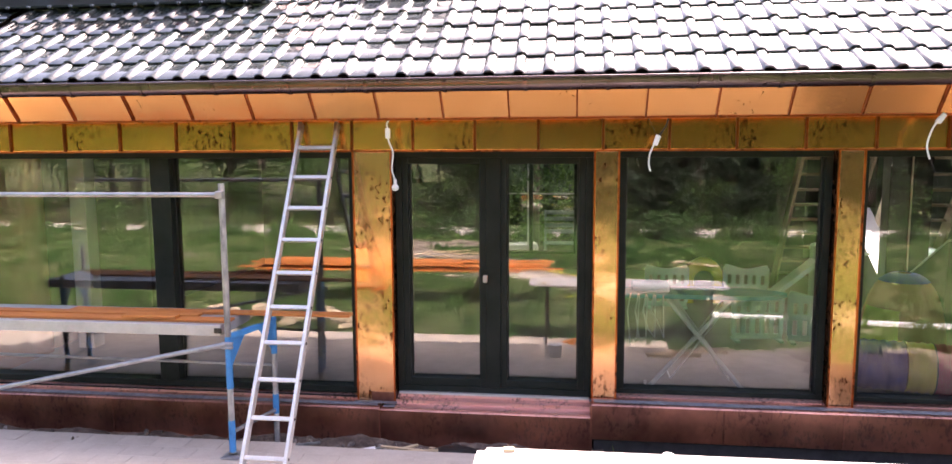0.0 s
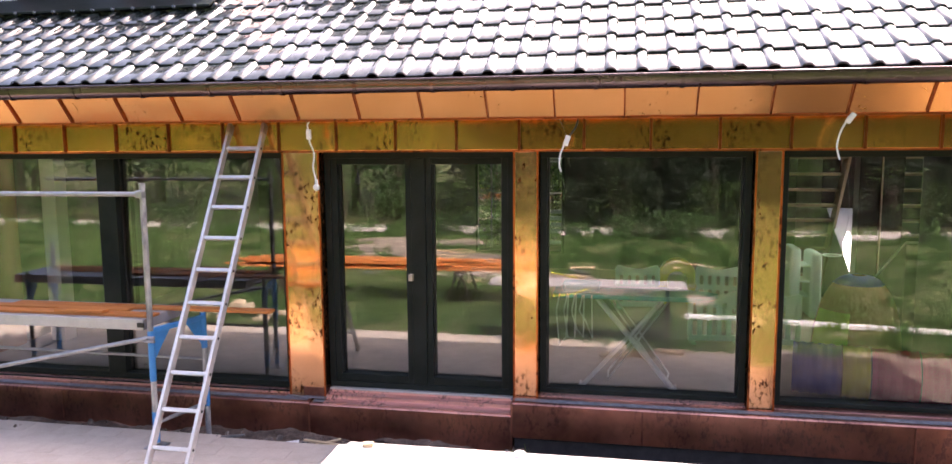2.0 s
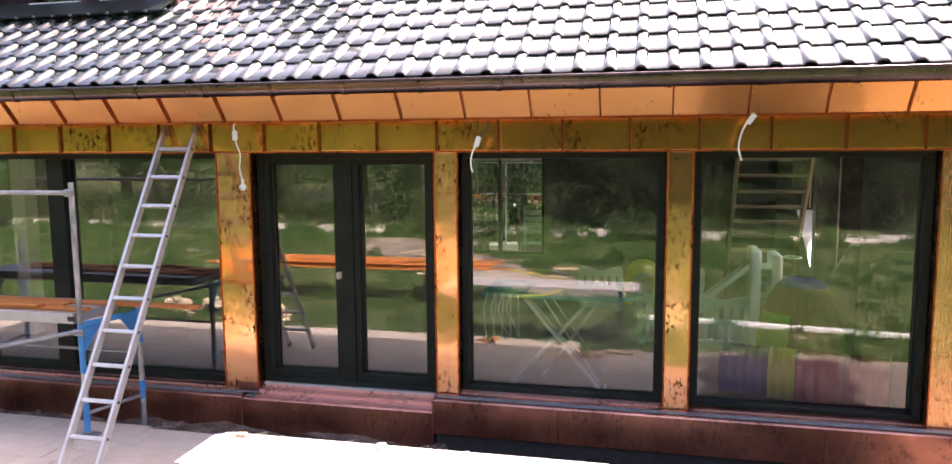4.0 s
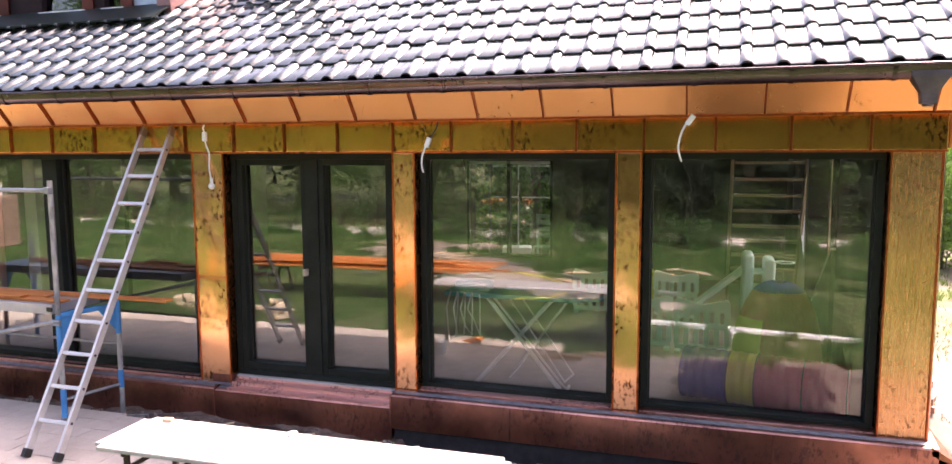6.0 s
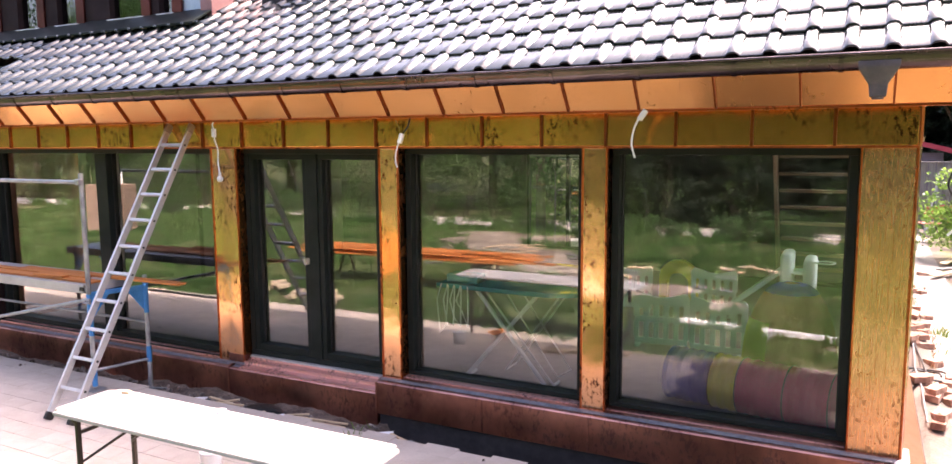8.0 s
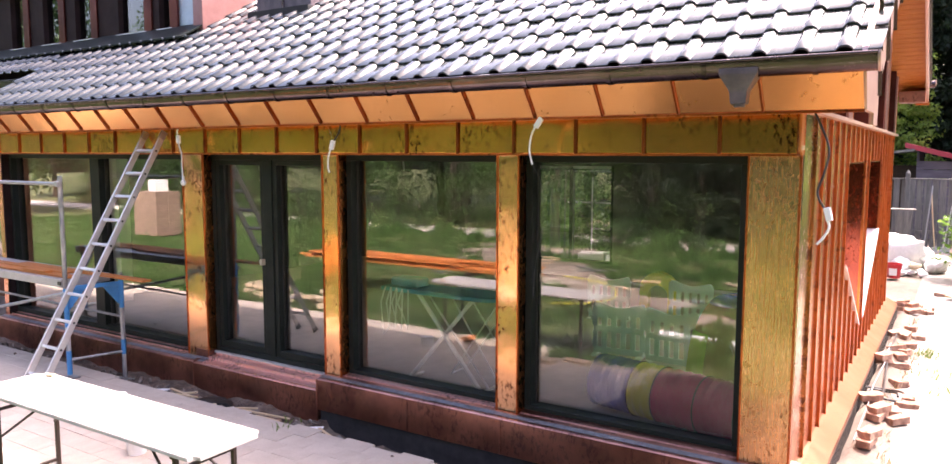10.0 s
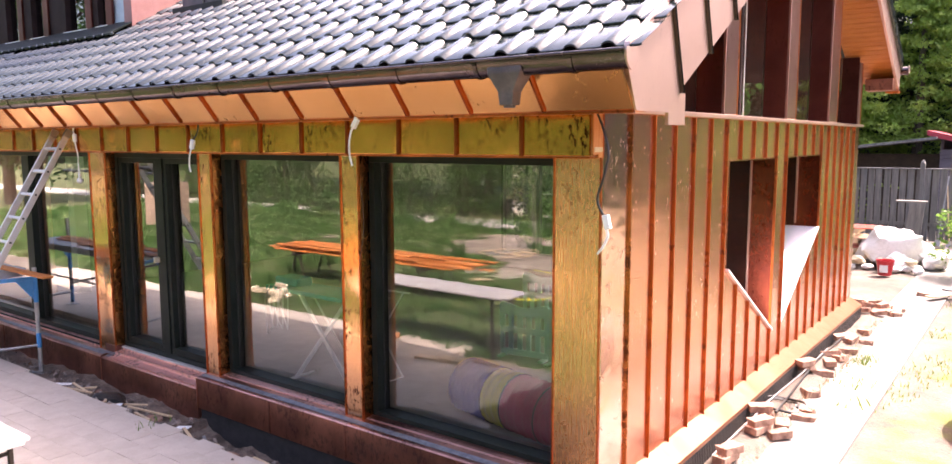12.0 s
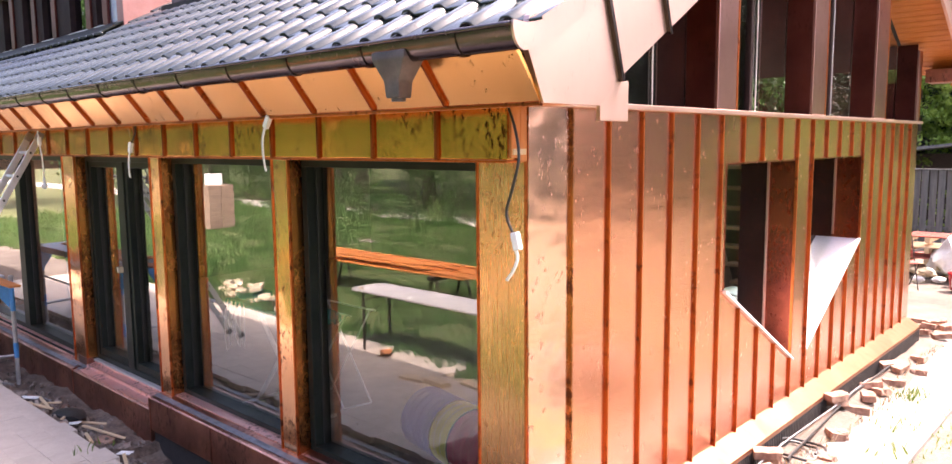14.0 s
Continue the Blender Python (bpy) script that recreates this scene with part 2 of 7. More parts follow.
BAG = mat("white_bag", (0.74, 0.74, 0.74), (0.80, 0.80, 0.80), 9, 0.8, 0, 0.5, 20, dist=0.02)
SHEDRED = mat("shed_roof_red", (0.36, 0.03, 0.05), (0.42, 0.05, 0.07), 4, 0.5)
SHEDWALL = mat("shed_boards", (0.10, 0.09, 0.12), (0.16, 0.145, 0.18), 3, 0.8, 0, 0.3, 20, (0.6, 6, 6))
ROADM = mat("gravel_road", (0.44, 0.40, 0.37), (0.54, 0.50, 0.46), 2, 0.95, 0, 0.4, 30, dist=0.02)


def leafy(m, share=0.4):
    """Lets light through thin leaves."""
    t = m.node_tree
    p, out = t.nodes["Principled BSDF"], t.nodes["Material Output"]
    tr, mx = t.nodes.new("ShaderNodeBsdfTranslucent"), t.nodes.new("ShaderNodeMixShader")
    t.links.new(p.inputs["Base Color"].links[0].from_socket, tr.inputs[0])
    mx.inputs[0].default_value = share
    t.links.new(p.outputs[0], mx.inputs[1])
    t.links.new(tr.outputs[0], mx.inputs[2])
    t.links.new(mx.outputs[0], out.inputs[0])


def tussocks(m):
    """Straw, green and dark grass in drifts of several sizes, lighter towards both ends in x."""
    t = m.node_tree
    p = t.nodes["Principled BSDF"]
    drift = ramp(t, noise_tex(t, 0.55, 6, 0.72), [(0.30, (0.03, 0.085, 0.025)), (0.46, (0.08, 0.205, 0.05)), (0.58, (0.15, 0.28, 0.08)), (0.70, (0.33, 0.31, 0.17))])
    light_green = ramp(t, noise_tex(t, 0.8, 6, 0.72), [(0.32, (0.07, 0.18, 0.045)), (0.5, (0.12, 0.25, 0.065)), (0.68, (0.29, 0.34, 0.15))])
    sep, side = t.nodes.new("ShaderNodeSeparateXYZ"), t.nodes.new("ShaderNodeMapRange")
    t.links.new(t.nodes.new("ShaderNodeTexCoord").outputs["Object"], sep.inputs[0])
    side.inputs["From Min"].default_value, side.inputs["From Max"].default_value = -0.5, -3.5
    t.links.new(sep.outputs["X"], side.inputs[0])
    east, both = t.nodes.new("ShaderNodeMapRange"), t.nodes.new("ShaderNodeMath")
    east.inputs["From Min"].default_value, east.inputs["From Max"].default_value = 2.4, 4.2
    t.links.new(sep.outputs["X"], east.inputs[0])
    both.operation = "MAXIMUM"
    t.links.new(side.outputs[0], both.inputs[0])
    t.links.new(east.outputs[0], both.inputs[1])
    drift = mixc(t, both.outputs[0], drift, light_green)
    t.links.new(mixc(t, 0.62, drift, ramp(t, noise_tex(t, 4.0, 5, 0.7), [(0.38, (0.12, 0.16, 0.11)), (0.58, (1, 1, 1))]), "MULTIPLY"), p.inputs["Base Color"])


tussocks(GRASS)
for leaf_mat in (YARDLEAF, HEDGELEAF, LEAF, NEEDLE, NEEDLE_LIGHT, GRASS, YARDGRASS):
    leafy(leaf_mat, 0.6 if leaf_mat is YARDLEAF else 0.4)


def glass(name, tint, ior, faces=4.0, rough=0.0):
    """A double pane as one sheet: clear tinted passage, and a mirror by Fresnel."""
    m, t, p = nodes_of(name)
    t.nodes.remove(p)
    tr, gl, mx = t.nodes.new("ShaderNodeBsdfTransparent"), t.nodes.new("ShaderNodeBsdfGlossy"), t.nodes.new("ShaderNodeMixShader")
    fr = t.nodes.new("ShaderNodeFresnel")
    fr.inputs[0].default_value = ior
    tr.inputs[0].default_value = (*tint, 1)
    gl.inputs["Roughness"].default_value = rough
    gl.inputs["Color"].default_value = (0.95, 0.97, 0.95, 1)
    b = t.nodes.new("ShaderNodeBump")
    b.inputs["Strength"].default_value, b.inputs["Distance"].default_value = 0.004, 0.02
    t.links.new(noise_tex(t, 1.4, 1, 0.4), b.inputs["Height"])
    t.links.new(b.outputs[0], gl.inputs["Normal"])
    # a stack of sheet faces: n F / (1 + (n - 1) F)
    top, low, quot = (t.nodes.new("ShaderNodeMath") for _ in range(3))
    top.operation, low.operation, quot.operation = "MULTIPLY", "MULTIPLY_ADD", "DIVIDE"
    top.inputs[1].default_value, low.inputs[1].default_value, low.inputs[2].default_value = faces, faces - 1.0, 1.0
    t.links.new(fr.outputs[0], top.inputs[0])
    t.links.new(fr.outputs[0], low.inputs[0])
    t.links.new(top.outputs[0], quot.inputs[0])
    t.links.new(low.outputs[0], quot.inputs[1])
    t.links.new(quot.outputs[0], mx.inputs[0])
    t.links.new(tr.outputs[0], mx.inputs[1])
    t.links.new(gl.outputs[0], mx.inputs[2])
    t.links.new(mx.outputs[0], t.nodes["Material Output"].inputs[0])
    return m


GLASS = glass("coated_glass", (0.99, 1.0, 0.99), 1.53, 4.7)
GLASS_DARK = glass("tinted_glass", (0.36, 0.41, 0.38), 1.5, 3.0)
GLASS_BACK = glass("back_glass", (0.58, 0.62, 0.59), 1.5, 2.6)
GLASS_CLEAR = glass("clear_glass", (0.97, 1.0, 0.98), 1.16, 1.0)


# ---- building blocks ----
def box(bm, x0, x1, y0, y1, z0, z1, m=None):
    """A box into bm, between the two corners, or turned by m."""
    r = bmesh.ops.create_cube(bm, size=1)
    for v in r["verts"]:
        v.co = Vector(((x0 + x1) / 2 + v.co.x * (x1 - x0), (y0 + y1) / 2 + v.co.y * (y1 - y0), (z0 + z1) / 2 + v.co.z * (z1 - z0)))
        if m is not None:
            v.co = m @ v.co
    return r["verts"]


def softbox(x0, x1, y0, y1, z0, z1, r=0.004, seg=2, m=None):
    """A new bmesh holding one box with rounded edges."""
    bm = bmesh.new()
    box(bm, x0, x1, y0, y1, z0, z1, m)
    bmesh.ops.bevel(bm, geom=list(bm.edges), offset=r, segments=seg, affect="EDGES", profile=0.5)
    return bm


def tube(bm, a, b, r, seg=10, r2=None):
    """A closed round bar from a to b."""
    a, b = Vector(a), Vector(b)
    d = b - a
    q = d.to_track_quat("Z", "Y").to_matrix().to_4x4()
    res = bmesh.ops.create_cone(bm, cap_ends=True, segments=seg, radius1=r, radius2=r if r2 is None else r2, depth=d.length)
    m = Matrix.Translation((a + b) / 2) @ q
    for v in res["verts"]:
        v.co = m @ v.co
    return res["verts"]


def prism(bm, outline, axis, lo, hi):
    """An outline of 2D points pushed along an axis from lo to hi (axis 'x': points are (y, z); 'y': (x, z); 'z': (x, y))."""
    def at(p, k):
        return {"x": (k, p[0], p[1]), "y": (p[0], k, p[1]), "z": (p[0], p[1], k)}[axis]
    lo_v = [bm.verts.new(at(p, lo)) for p in outline]
    hi_v = [bm.verts.new(at(p, hi)) for p in outline]
    bm.faces.new(lo_v)
    bm.faces.new(hi_v[::-1])
    n = len(outline)
    for i in range(n):
        bm.faces.new((lo_v[i], hi_v[i], hi_v[(i + 1) % n], lo_v[(i + 1) % n]))
    bmesh.ops.recalc_face_normals(bm, faces=bm.faces)


def polytube(bm, pts, r, seg=8):
    """A round bar swept through the points as one skin."""
    pts = [Vector(p) for p in pts]
    side, rings = Vector((0.31, 0.83, 0.47)), []
    for i, p in enumerate(pts):
        d = (pts[min(i + 1, len(pts) - 1)] - pts[max(i - 1, 0)]).normalized()
        side = (side - d * side.dot(d)).normalized()
        up = d.cross(side)
        rings.append([bm.verts.new(p + (side * math.cos(2 * math.pi * k / seg) + up * math.sin(2 * math.pi * k / seg)) * r) for k in range(seg)])
    for a, b in zip(rings[:-1], rings[1:]):
        for k in range(seg):
            bm.faces.new((a[k], a[(k + 1) % seg], b[(k + 1) % seg], b[k]))
    bm.faces.new(rings[0][::-1])
    bm.faces.new(rings[-1])


def part(name, bm, material, parent=None, label="", smooth=False):
    """Links a bmesh as one mesh object, under a thing or a part."""
    me = bpy.data.meshes.new(name)
    bm.to_mesh(me)
    bm.free()
    me.materials.append(material)
    if smooth:
        me.polygons.foreach_set("use_smooth", [True] * len(me.polygons))
        me.set_sharp_from_angle(angle=radians(40))
    ob = new(name, me)
    ob.parent = parent
    if label:
        tagged(ob, label)
    return ob


def boxpart(name, dims, material, parent=None, label="", r=0.004):
    return part(name, softbox(*dims, r=r), material, parent, label)


def piece(name, me, parent, m):
    """One more object on shared mesh data."""
    ob = new(name, me)
    ob.parent = parent
    ob.matrix_basis = m
    return ob


def thing(name, label, category, group="", kind="", at=(0, 0, 0)):
    ob = new(name)
    ob.location = at
    ob.empty_display_size = 0.1
    return tagged(ob, label, category, group, kind)


def mesh_data(name, verts, faces, material, smooth=False):
    me = bpy.data.meshes.new(name)
    me.from_pydata([tuple(v) for v in verts], [], faces)
    me.materials.append(material)
    if smooth:
        me.polygons.foreach_set("use_smooth", [True] * len(me.polygons))
    me.update()
    return me


def single(name, bm, material, label, category, kind="", group="", smooth=False):
    return tagged(part(name, bm, material, smooth=smooth), label, category, group, kind)


# ---- ground ----
PATCH = [((-4.6, -10.6), (-2.6, -9.0), 0.95), ((-2.6, -9.0), (-0.9, -7.5), 0.75), ((-0.9, -7.5), (0.7, -6.1), 0.7), ((-5.0, -11.9), (-3.2, -11.7), 0.5)]


def patch_depth(x, y):
    """How far inside the bare sandy patch of the lawn a place lies, above 0 inside it."""
    best = -9.0
    for (ax, ay), (bx, by), r in PATCH:
        k = max(0.0, min(1.0, ((x - ax) * (bx - ax) + (y - ay) * (by - ay)) / ((bx - ax) ** 2 + (by - ay) ** 2)))
        best = max(best, r - math.hypot(x - ax - k * (bx - ax), y - ay - k * (by - ay)))
    return best + 0.55 * noise.noise(Vector((x * 0.9, y * 0.9, 2.2))) + 0.25 * noise.noise(Vector((x * 2.9, y * 2.9, 5.2)))


def lawn_mask(x, y):
    """How grassy the place is, 0 to 1: a lawn in front, with bare patches, and a strip in the side yard."""
    n = noise.noise(Vector((x * 0.5, y * 0.45, 3.1))) + 0.6 * noise.noise(Vector((x * 1.5, y * 1.3, 7.7)))
    if y < -2.70 + 0.27 * min(1.0, max(0.0, x + 0.4)) + 0.3 * noise.noise(Vector((x * 1.7, 0, 1))) + 0.25 * noise.noise(Vector((x * 6.1, 0, 5))):
        bare = -0.22 if y > -3.5 and 0.8 < x < 2.2 else -0.75
        return 1.0 if n > bare and patch_depth(x, y) < 0 and not (-15.6 < y < -13.2) else 0.0
    if y > -3 and 5.25 < x < 6.15 and n > 0.12:
        return 0.6
    if y > 4 and x > 6.1 and n > 0.1:
        return 1.0
    return 0.0


def ground_height(x, y):
    h = -0.035 + 0.012 * noise.noise(Vector((x * 2.1, y * 2.1, 0))) + 0.02 * noise.noise(Vector((x * 0.5, y * 0.5, 4)))
    if -6.6 < x < (4.6 if y < 0 else 4.40) and -0.75 < y < 8:
        k = min(1, (y + 0.75) / 0.3)
        h -= 0.14 * k * (1 + 0.5 * noise.noise(Vector((x * 2.7, y * 3.1, 9)))) if y < 0 else 0.16
        if x > 0.1 and -0.5 < y < 0:
            h -= 0.12
    if x > 2.1 and -3.0 < y < -0.7:
        h += 0.055 * min(1.0, (x - 2.1) / 0.5) * (1 + 0.6 * noise.noise(Vector((x * 3, y * 3, 12))))
    if x > 4.2 and 0 < y < 7.9:
        h += 0.11 * max(0.0, 1 - abs(x - 4.48) / 0.4) * (1 + noise.noise(Vector((x * 4, y * 2, 1))))
    return h


def make_ground():
    xs = np.unique(np.concatenate([np.arange(-90, 90.1, 15), np.arange(-24, 14.1, 1.0), np.arange(-7, 8.01, 0.16)]).round(3))
    ys = np.unique(np.concatenate([np.arange(-90, 90.1, 15), np.arange(-20, 24.1, 1.0), np.arange(-13.4, -3.1, 0.2), np.arange(-3.2, 0.2, 0.1), np.arange(0, 10.01, 0.4)]).round(3))
    verts = [(x, y, ground_height(x, y)) for y in ys for x in xs]
    n = len(xs)
    faces = [(j * n + i, j * n + i + 1, (j + 1) * n + i + 1, (j + 1) * n + i) for j in range(len(ys) - 1) for i in range(n - 1)]
    m, t, p = nodes_of("earth")
    big = ramp(t, noise_tex(t, 1.1, 5, 0.65), [(0.3, (0.095, 0.073, 0.056)), (0.5, (0.16, 0.128, 0.104)), (0.7, (0.225, 0.187, 0.154))])
    fine = noise_tex(t, 28, 4, 0.65)
    col = mixc(t, 0.5, big, ramp(t, fine, [(0.3, (0.35, 0.33, 0.3)), (0.65, (1, 1, 1))]), "MULTIPLY")
    turf = ramp(t, noise_tex(t, 3.0, 4, 0.6), [(0.3, (0.05, 0.075, 0.02)), (0.7, (0.13, 0.13, 0.05))])
    tc = t.nodes.new("ShaderNodeTexCoord")
    sep = t.nodes.new("ShaderNodeSeparateXYZ")
    t.links.new(tc.outputs["Object"], sep.inputs[0])
    add = t.nodes.new("ShaderNodeMath")
    add.operation = "MULTIPLY_ADD"
    add.inputs[1].default_value = -1.0
    t.links.new(sep.outputs["Y"], add.inputs[0])
    wob = t.nodes.new("ShaderNodeMath")
    wob.operation = "MULTIPLY_ADD"
    wob.inputs[1].default_value, wob.inputs[2].default_value = 1.6, -0.8
    t.links.new(noise_tex(t, 0.55, 5, 0.7), wob.inputs[0])
    t.links.new(wob.outputs[0], add.inputs[2])
    mr, shift, sum_ = t.nodes.new("ShaderNodeMapRange"), t.nodes.new("ShaderNodeMapRange"), t.nodes.new("ShaderNodeMath")
    shift.inputs["From Min"].default_value, shift.inputs["From Max"].default_value, shift.inputs["To Max"].default_value = -0.4, 0.6, 0.30
    t.links.new(sep.outputs["X"], shift.inputs[0])
    t.links.new(shift.outputs[0], sum_.inputs[0])
    t.links.new(add.outputs[0], sum_.inputs[1])
    mr.inputs["From Min"].default_value, mr.inputs["From Max"].default_value = 2.45, 2.9
    t.links.new(sum_.outputs[0], mr.inputs[0])
    cover = t.nodes.new("ShaderNodeAttribute")
    cover.attribute_name = "cover"
    dirt = ramp(t, noise_tex(t, 1.6, 6, 0.7), [(0.32, (0.10, 0.078, 0.056)), (0.5, (0.225, 0.182, 0.142)), (0.70, (0.44, 0.385, 0.32))])
    lawn_col = mixc(t, cover.outputs["Fac"], dirt, turf)
    near = t.nodes.new("ShaderNodeMapRange")
    near.inputs["From Min"].default_value, near.inputs["From Max"].default_value = 5.35, 5.6
    t.links.new(sep.outputs["X"], near.inputs[0])
    moss = ramp(t, noise_tex(t, 1.5, 5, 0.65), [(0.46, (0, 0, 0)), (0.62, (1, 1, 1))])
    both = t.nodes.new("ShaderNodeMath")
    both.operation = "MULTIPLY"
    t.links.new(near.outputs[0], both.inputs[0])
    t.links.new(moss, both.inputs[1])
    yard = mixc(t, both.outputs[0], col, (0.13, 0.15, 0.04))
    t.links.new(mixc(t, mr.outputs[0], yard, lawn_col), p.inputs["Base Color"])
    p.inputs["Roughness"].default_value = 0.95
    bumped(t, p, fine, 0.6, 0.02)
    me = mesh_data("ground", verts, faces, m, True)
    me.attributes.new("cover", "FLOAT", "POINT").data.foreach_set("value", [lawn_mask(x, y) for x, y, z in verts])
    return tagged(new("ground", me), "sandy trodden building-site earth with worn lawn", "ground", kind="structure")


make_ground()


def make_trench():
    """Dug-over dark earth in the gap between the paving and the plinth."""
    xs, ys = np.arange(-6.5, 4.2, 0.05), np.arange(-0.80, -0.08, 0.045)
    verts = []
    for j, y in enumerate(ys):
        for x in xs:
            k = max(0.0, 1 - (y + 0.80) / 0.12)
            rough = 0.030 * noise.noise(Vector((x * 7, y * 7, 2))) + 0.018 * noise.noise(Vector((x * 19, y * 19, 6)))
            verts.append((x, y + 0.05 * noise.noise(Vector((x * 3, y, 8))), ground_height(x, y) + 0.012 + rough * (1 - k) - 0.03 * k))
    n = len(xs)
    faces = [(j * n + i, j * n + i + 1, (j + 1) * n + i + 1, (j + 1) * n + i) for j in range(len(ys) - 1) for i in range(n - 1)]
    return tagged(new("trench_earth", mesh_data("trench_earth", verts, faces, TRENCH, True)), "dark dug-over earth along the copper plinth", "earth", kind="structure")


make_trench()
bm = bmesh.new()
box(bm, -60, 40, -15.0, -13.3, -0.05, 0.012)
single("road", bm, ROADM, "pale gravel lane in front of the hedge", "road", "structure")
bm = bmesh.new()
box(bm, 4.62, 5.3, 0.3, 16.5, -0.08, -0.004)
single("pavement", bm, PATHM, "sunlit pale concrete garden path beside the house", "path", "structure")


def blades(name, spots, label, height=0.12, width=0.012, material=GRASS):
    """Grass blades as one mesh: a bent two-triangle blade at every spot."""
    verts, faces = [], []
    for x, y, z, k in spots:
        a = random.uniform(0, 6.283)
        h = height * k * random.uniform(0.6, 1.4)
        w = width * random.uniform(0.7, 1.3)
        c, s_ = math.cos(a), math.sin(a)
        lx, ly = random.uniform(-0.5, 0.5) * h, random.uniform(-0.5, 0.5) * h
        i = len(verts)
        verts += [(x - c * w, y - s_ * w, z), (x + c * w, y + s_ * w, z), (x + lx * 0.4, y + ly * 0.4, z + h * 0.6), (x + lx, y + ly, z + h)]
        faces += [(i, i + 1, i + 2), (i, i + 2, i + 3)]
    return tagged(new(name, mesh_data(name, verts, faces, material)), label, "grass", kind="stuff")


def lawn():
    spots = []
    for _ in range(250000):
        y = -2.15 - 12.65 * random.random() ** 1.4
        x = random.uniform(-24, 9)
        if lawn_mask(x, y) > 0:
            k = 0.35 + 0.9 * max(0, 0.2 + noise.noise(Vector((x * 0.9, y * 0.9, 11)))) + 2.6 * max(0, noise.noise(Vector((x * 2.3, y * 2.3, 4))) - 0.12)
            spots.append((x, y, ground_height(x, y) - 0.01, k))
    blades("lawn_grass", spots, "rough green lawn grass with bare patches", 0.13, 0.014)
    spots = []
    for _ in range(26000):
        x, y = random.uniform(-26, 10), random.choice((-12.9, -13.15, -13.3, -14.2)) + random.gauss(0, 0.12)
        k = noise.noise(Vector((x * 1.1, y, 21))) + 0.7 * noise.noise(Vector((x * 4.3, y, 23)))
        if k > -0.15:
            spots.append((x, y, -0.03, 0.5 + 1.5 * k))
    blades("verge_weeds", spots, "ragged tall grass and weeds along the gravel lane", 0.24, 0.016)
    spots = []
    for _ in range(17000):
        x, y = random.uniform(5.2, 9), random.uniform(-2.5, 16)
        if lawn_mask(x, y) > random.random():
            spots.append((x, y, -0.03, 0.6 if x < 6.2 else 1.2))
    for cx, cy, n in ((4.92, 5.2, 90), (5.05, 4.3, 24), (5.15, 3.6, 16), (0.2, -0.74, 14)):
        for _ in range(n):
            spots.append((random.gauss(cx, 0.07), random.gauss(cy, 0.12), -0.02, 0.9))
    blades("yard_grass", spots, "sparse sunlit weeds and grass tufts beside the path", 0.09, 0.008, YARDGRASS)


lawn()

# ---- the house: walls ----
PILLARS = {"a": (-2.09, -1.74), "b": (0.0, 0.212), "c": (1.95, 2.16), "d": (3.93, 4.29)}
BAND_Z0, BAND_Z1, BAND_Y, GLASS_Y = 2.42, 2.70, -0.13, 0.19

house = thing("wall_front", "copper-clad front wall with large dark-framed windows", "wall", kind="structure")
core = bmesh.new()
for a, b in ((-6.1, -6.0), *PILLARS.values()):
    box(core, a + 0.012, b - 0.012 if b < 4.2 else b - 0.03, 0.01, 0.30, -0.25, 2.42)
box(core, -6.1, 4.26, 0.01, 0.30, 2.405, 2.95)
box(core, -6.1, 4.26, 0.03, 0.30, -0.3, 0.19)
part("wall_core", core, DARKWALL, house)


def pillar(x0, x1, z0):
    """A boxed copper pillar: front sheet, two side sheets, folded edge strips."""
    root = part("pillar", softbox(x0 + 0.004, x1 - 0.004, 0.0, 0.17, z0, 2.44, 0.005), COPPER, house, "stained bright copper pillar cladding")
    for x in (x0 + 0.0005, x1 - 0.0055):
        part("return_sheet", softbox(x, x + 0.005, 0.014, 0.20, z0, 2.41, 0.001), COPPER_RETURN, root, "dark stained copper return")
    cx, hw = (x0 + x1) / 2, (x1 - x0) * 0.42
    flare = bmesh.new()
    prism(flare, [(cx + hw * math.cos(a), 2.418 - 0.028 * math.sin(a)) for a in np.linspace(0, math.pi, 11)], "y", -0.012, -0.002)
    part("top_flare", flare, COPPER_CORNER, root, "shiny curled top edge of the sheet")
    for x in (x0, x1 - 0.012):
        part("edge_fold", softbox(x - 0.002, x + 0.013, -0.008, 0.012, z0, 2.418, 0.002), COPPER_EDGE, root)
    return root


for key, (a, b) in PILLARS.items():
    if key != "d":
        pillar(a, b, 0.17 if key == "a" else 0.245)
d_root = part("pillar", softbox(3.934, 4.262, 0.0, 0.17, 0.225, 2.44, 0.005), COPPER_BRUSHED, house, "broad stained copper corner pillar")
for x in (3.93, 4.262):
    part("edge_fold", softbox(x, x + 0.012, -0.007, 0.012, 0.23, 2.418, 0.002), COPPER_EDGE, d_root)
for x0, x1, z in ((-2.11, -1.72, 0.166), (-0.02, 0.235, 0.254), (1.93, 2.185, 0.258), (3.90, 4.2, 0.258)):
    part("lead_flashing", softbox(x0, x1, -0.055, -0.004, z, z + 0.008, 0.003), LEAD, house, "grey lead flashing at the pillar foot")
part("foot_plate", softbox(-1.955, -1.735, -0.006, 0.1, 0.14, 0.255, 0.003), COPPER_PLINTH, house, "dark copper pillar foot")

